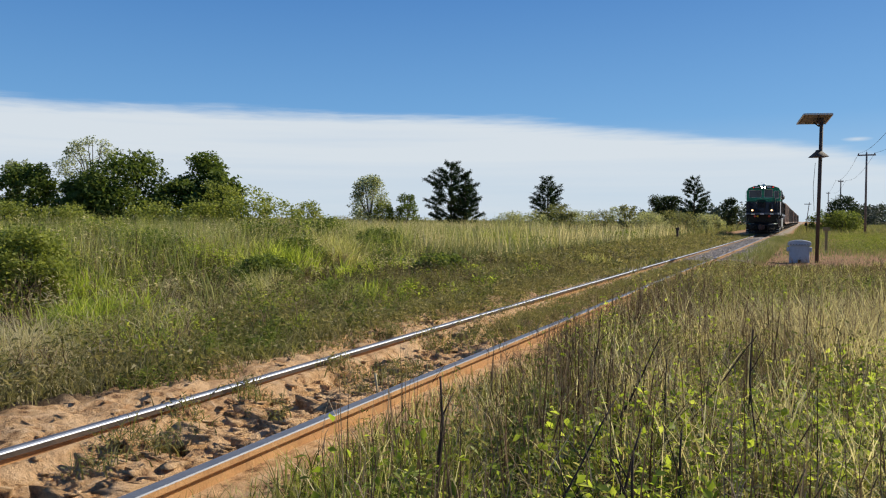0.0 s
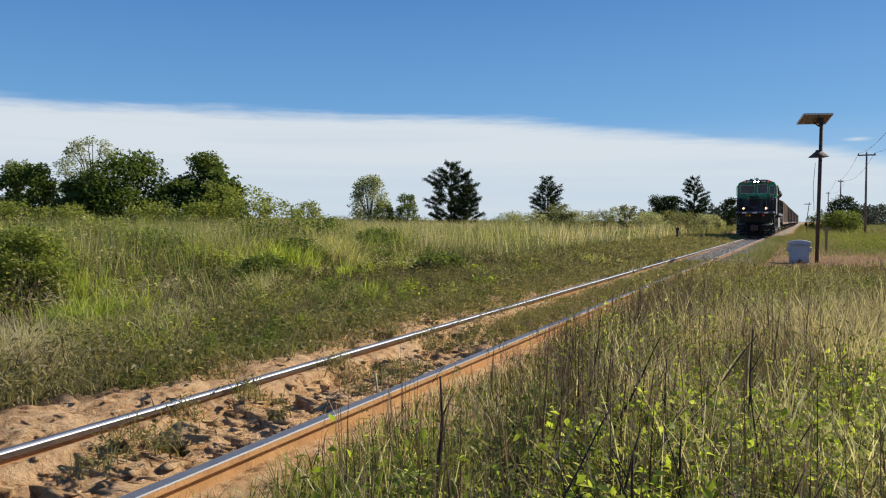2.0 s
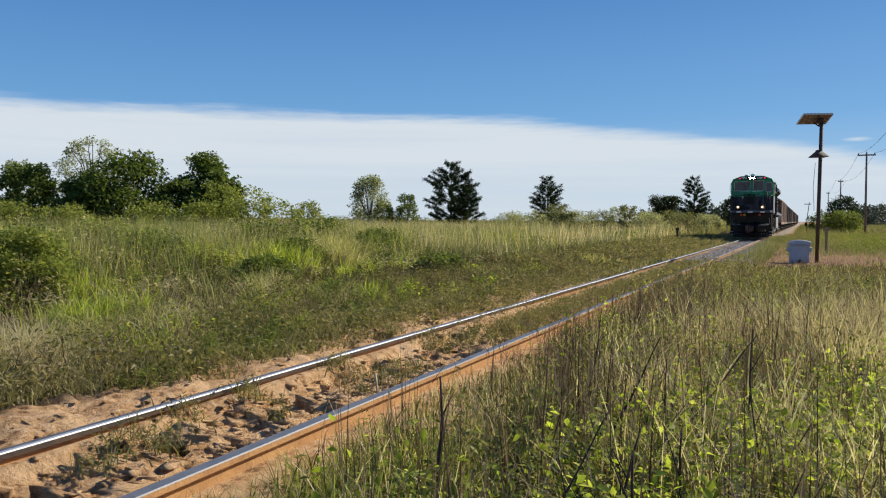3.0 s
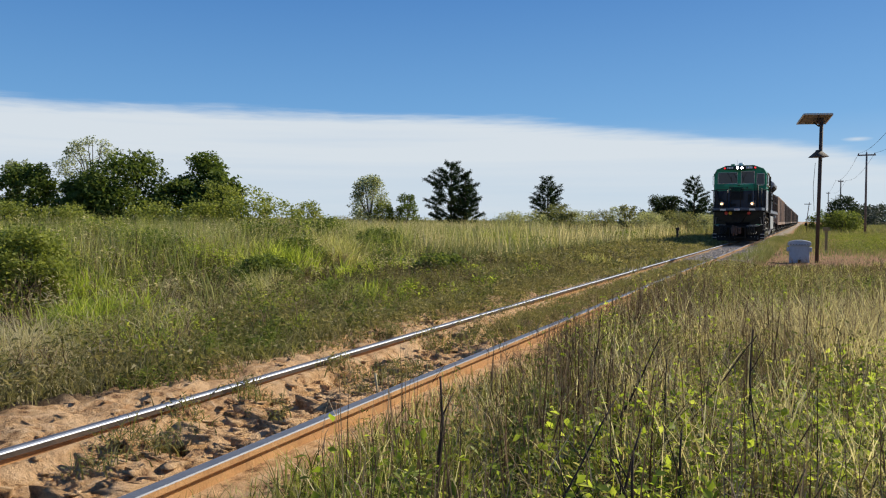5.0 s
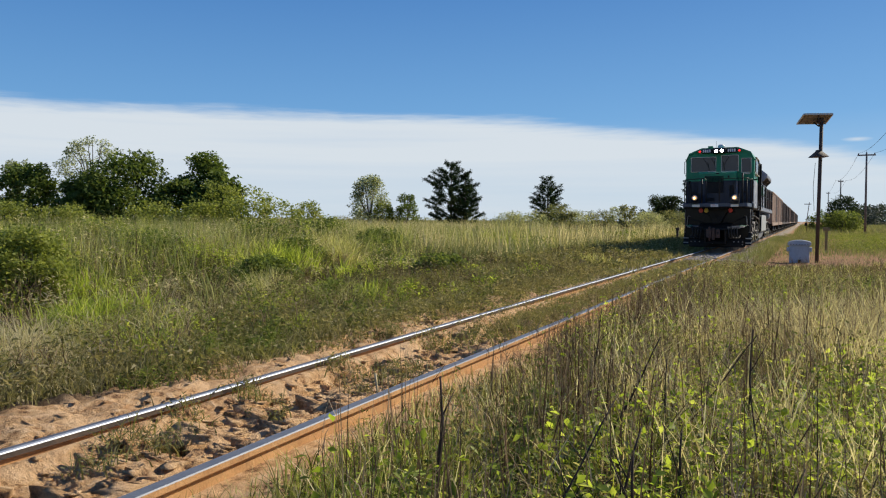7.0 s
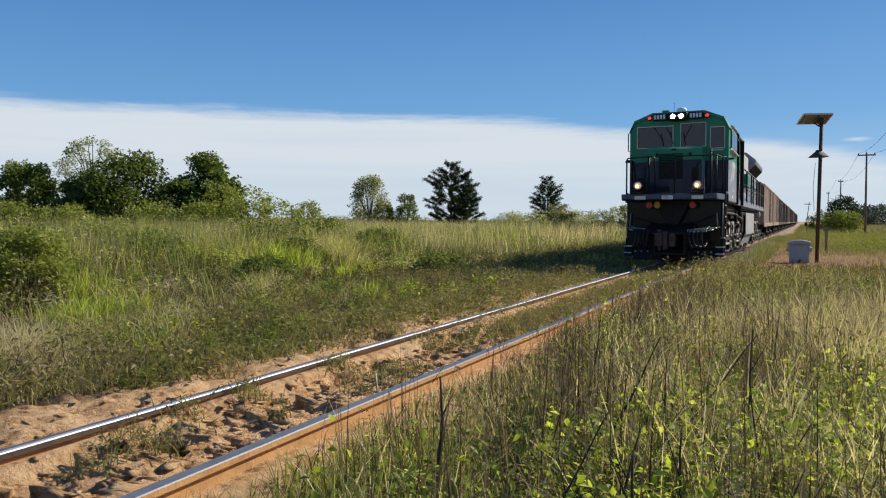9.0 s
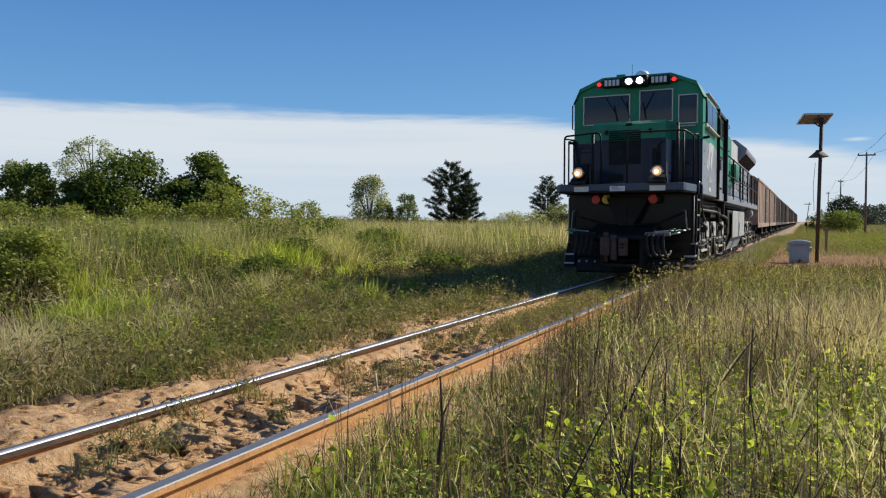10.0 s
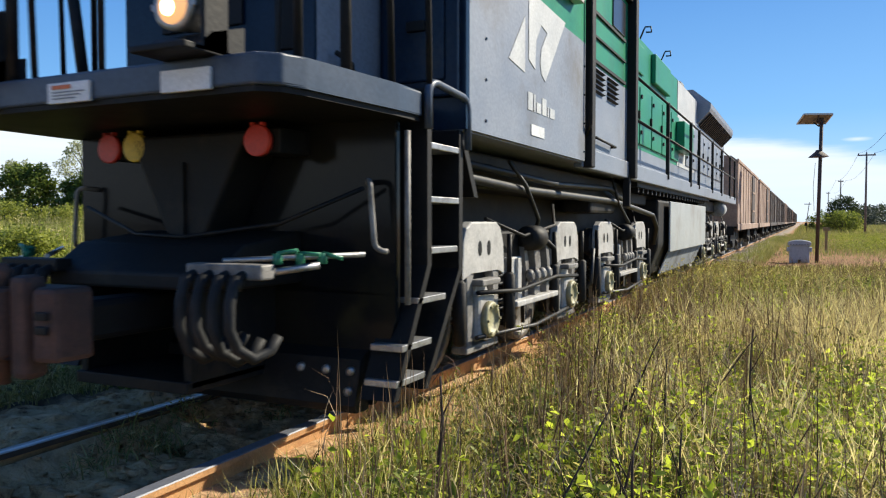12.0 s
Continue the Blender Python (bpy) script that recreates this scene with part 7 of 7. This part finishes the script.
# ---- beside the track ----
def solar_post():
    p = thing("solar_post", "brown steel post with a tilted solar panel and a sheet-metal collar", "post", at=(3.41, 28.2, -0.32))
    part("post", tube(bmesh.new(), [(0, 0, 0), (0.08, 0, 4.86)], 0.06, 12), M_POLE, p)
    bm = bmesh.new()
    prism(bm, [(-0.29, 4.95), (0.29, 4.73), (0.30, 4.76), (-0.28, 4.98)], 0, -0.58, 0.30, 0.006)
    pn = part("solar_panel", bm, M_PANELBACK, p, "solar panel, its back sheet's shade put in as tan")
    bm = bmesh.new()
    for a, b in ((-0.61, -0.575), (0.295, 0.33)):
        prism(bm, [(-0.31, 4.94), (0.31, 4.70), (0.32, 4.75), (-0.30, 4.99)], 0, a, b)
    for y, z in ((-0.325, 4.94), (0.295, 4.71)):
        box(bm, -0.575, 0.295, y, y + 0.03, z, z + 0.055)
    part("panel_frame", bm, M_ALU, pn, "pale aluminium frame")
    pn.rotation_euler = (0, 0, radians(20))
    bm = bmesh.new()
    tube(bm, [(0.0, 0.0, 4.6), (-0.1, 0.22, 4.77)], 0.02, 6)
    tube(bm, [(0.0, 0.0, 4.6), (-0.1, -0.22, 4.92)], 0.02, 6)
    box(bm, -0.05, 0.05, -0.09, 0.09, 4.72, 4.84)
    part("panel_bracket", bm, M_POLE, pn)
    bm = lathe(bmesh.new(), [(0, 0.34), (0.015, 0.34), (0.20, 0.11), (0.24, 0.10)], (0.005, 0, 3.58), (0, 0, 1), 4)
    bmesh.ops.rotate(bm, verts=bm.verts, cent=(0, 0, 0), matrix=Matrix.Rotation(radians(20), 3, "Z"))
    part("collar", bm, M_POLE, p, "flared sheet-metal collar")
    bm = tube(bmesh.new(), [(-0.09, 0.0, 3.4), (-0.14, 0.05, 2.6), (-0.10, 0.02, 1.8)], 0.008, 5)
    part("cable", bm, M_WIRE, p)


def relay_cabinet():
    c = thing("relay_cabinet", "grey-blue trackside cabinet with an arched lid", "cabinet", at=(2.88, 29.0, -0.32))
    bm = bmesh.new()
    box(bm, -0.36, 0.36, -0.24, 0.24, 0.0, 0.70, 0.02)
    part("body", bm, M_CABINET, c)
    bm = bmesh.new()
    pts = [(-0.42, 0.70), (-0.42, 0.78)] + [(0.42 * math.sin(a), 0.78 + 0.12 * math.cos(a)) for a in np.linspace(-1.3, 1.3, 9)] + [(0.42, 0.78), (0.42, 0.70)]
    prism(bm, pts, 1, -0.30, 0.30)
    part("lid", bm, M_CABINET, c, "arched lid with overhang")
    bm = bmesh.new()
    for x in (-0.405, 0.405):
        box(bm, x - 0.045, x + 0.045, -0.26, 0.26, 0.46, 0.62, 0.02)
    part("lug", bm, M_CABINET, c)
    part("door", boxed(-0.28, 0.28, -0.262, -0.242, 0.06, 0.64, 0.006), M_CABINET, c)
    part("lock_plate", boxed(-0.05, 0.06, -0.30, -0.26, 0.0, 0.16, 0.008), M_BLACK, c, "dark lock plate")
    bm = bmesh.new()
    for k in range(7):
        lathe(bm, [(0, 0.018), (0.02, 0.014)], (-0.30 + 0.1 * k, -0.30, 0.735), (0, -1, 0), 6)
    part("rivets", bm, M_BLACK, c)
    c.scale = (0.88, 0.88, 0.90)


def marker_post(x, y, h, cap, label, wood):
    z = float(ground_z(x, y)) - 0.05
    p = thing("marker_post", label, "post", at=(x, y, z))
    part("stake", boxed(-0.06, 0.06, -0.05, 0.05, 0, h, 0.01), wood, p)
    part("cap", boxed(-cap, cap, -0.07, 0.07, h - 0.02, h + 0.16, 0.012), wood, p)


def utility_pole(x, y, top, reach):
    z = float(ground_z(x, y)) - 0.2
    p = thing("utility_pole", "weathered wooden utility pole with a crossarm", "utility pole", "utility poles along the line", at=(x, y, z))
    h = top - z
    part("pole", tube(bmesh.new(), [(0, 0, 0), (0, 0, h)], 0.13, 10, 0.085), M_WOOD, p)
    arm = part("crossarm", boxed(-reach - 0.1, reach + 0.1, -0.06, 0.06, h - 0.28, h - 0.14, 0.01), M_WOOD, p)
    for dx in (-reach, 0.0, reach):
        bm = lathe(bmesh.new(), [(0, 0.03), (0.06, 0.06), (0.12, 0.06), (0.16, 0.03)], (dx, 0, h - 0.14 if dx else h), (0, 0, 1), 10)
        part("insulator", bm, M_BOX, arm)


def wire(a, b, sag):
    a, b = Vector(a), Vector(b)
    pts = [a.lerp(b, t) - Vector((0, 0, sag * 4 * t * (1 - t))) for t in np.linspace(0, 1, 17)]
    tagged(part("wire", tube(bmesh.new(), pts, 0.014, 5), M_WIRE, None), "sagging overhead wire between wooden poles", "wire", "overhead wires")


def far_signal():
    p = thing("signal_mast", "thin far signal mast with a small dark lamp box", "signal", at=(3.25, 118.0, -0.4))
    bm = tube(bmesh.new(), [(0, 0, 0), (0.1, 0, 2.2), (0.35, 0, 4.2)], 0.05, 6)
    part("mast", bm, M_WOOD, p)
    part("arm", boxed(-0.3, 0.6, -0.04, 0.04, 3.9, 4.0), M_WOOD, p)
    part("lamp_box", boxed(-0.22, 0.12, -0.12, 0.12, 0.9, 1.35, 0.03), M_BLACK, p)


solar_post()
relay_cabinet()
marker_post(-3.9, 47.5, 0.95, 0.10, "short dark wooden stake in the grass by the track", M_POLE)
marker_post(3.95, 39.5, 1.05, 0.15, "short sunlit wooden stake with a broad cap by the track", M_STAKE)
POLES = [(8.8, 91.3, 8.3), (8.3, 140.9, 7.9), (8.0, 201.6, 8.0), (9.2, 44.0, 8.6)]
for px, py, pt in POLES:
    utility_pole(px, py, pt, 0.75 if py < 100 else 0.3)
order = sorted(POLES, key=lambda q: q[1])
for (xa, ya, za), (xb, yb, zb) in zip(order, order[1:]):
    for dx in (-0.75, 0.75):
        wire((xa + dx, ya, za), (xb + dx, yb, zb), 0.9)
far_signal()
# ---- what moves ----
def front_at(t):
    """How far the train's front still is along the track."""
    u = 12.0 - t
    return 2.30 + 5.68 * u - 0.041 * u * u


def motions():
    ts = [0.5 * k for k in range(25)]
    walk(LOCO, [(t, pose(0, front_at(t), 0)) for t in ts])
    for w, behind in WAGONS:
        walk(w, [(t, pose(0, front_at(t) + behind, 0)) for t in ts])
    rolling = [(0.1 * k, math.degrees((front_at(0) - front_at(0.1 * k)))) for k in range(121)]
    near = [(o, 0.42) for w, behind in WAGONS[:3] for o in w.children if o.name.startswith("wheelset")]
    for o, r in [(o, 0.46) for o in LOCO_WHEELS] + near:
        x, y, z = o.location
        walk(o, [(t, pose(x, y, z, a / r)) for t, a in rolling])


motions()
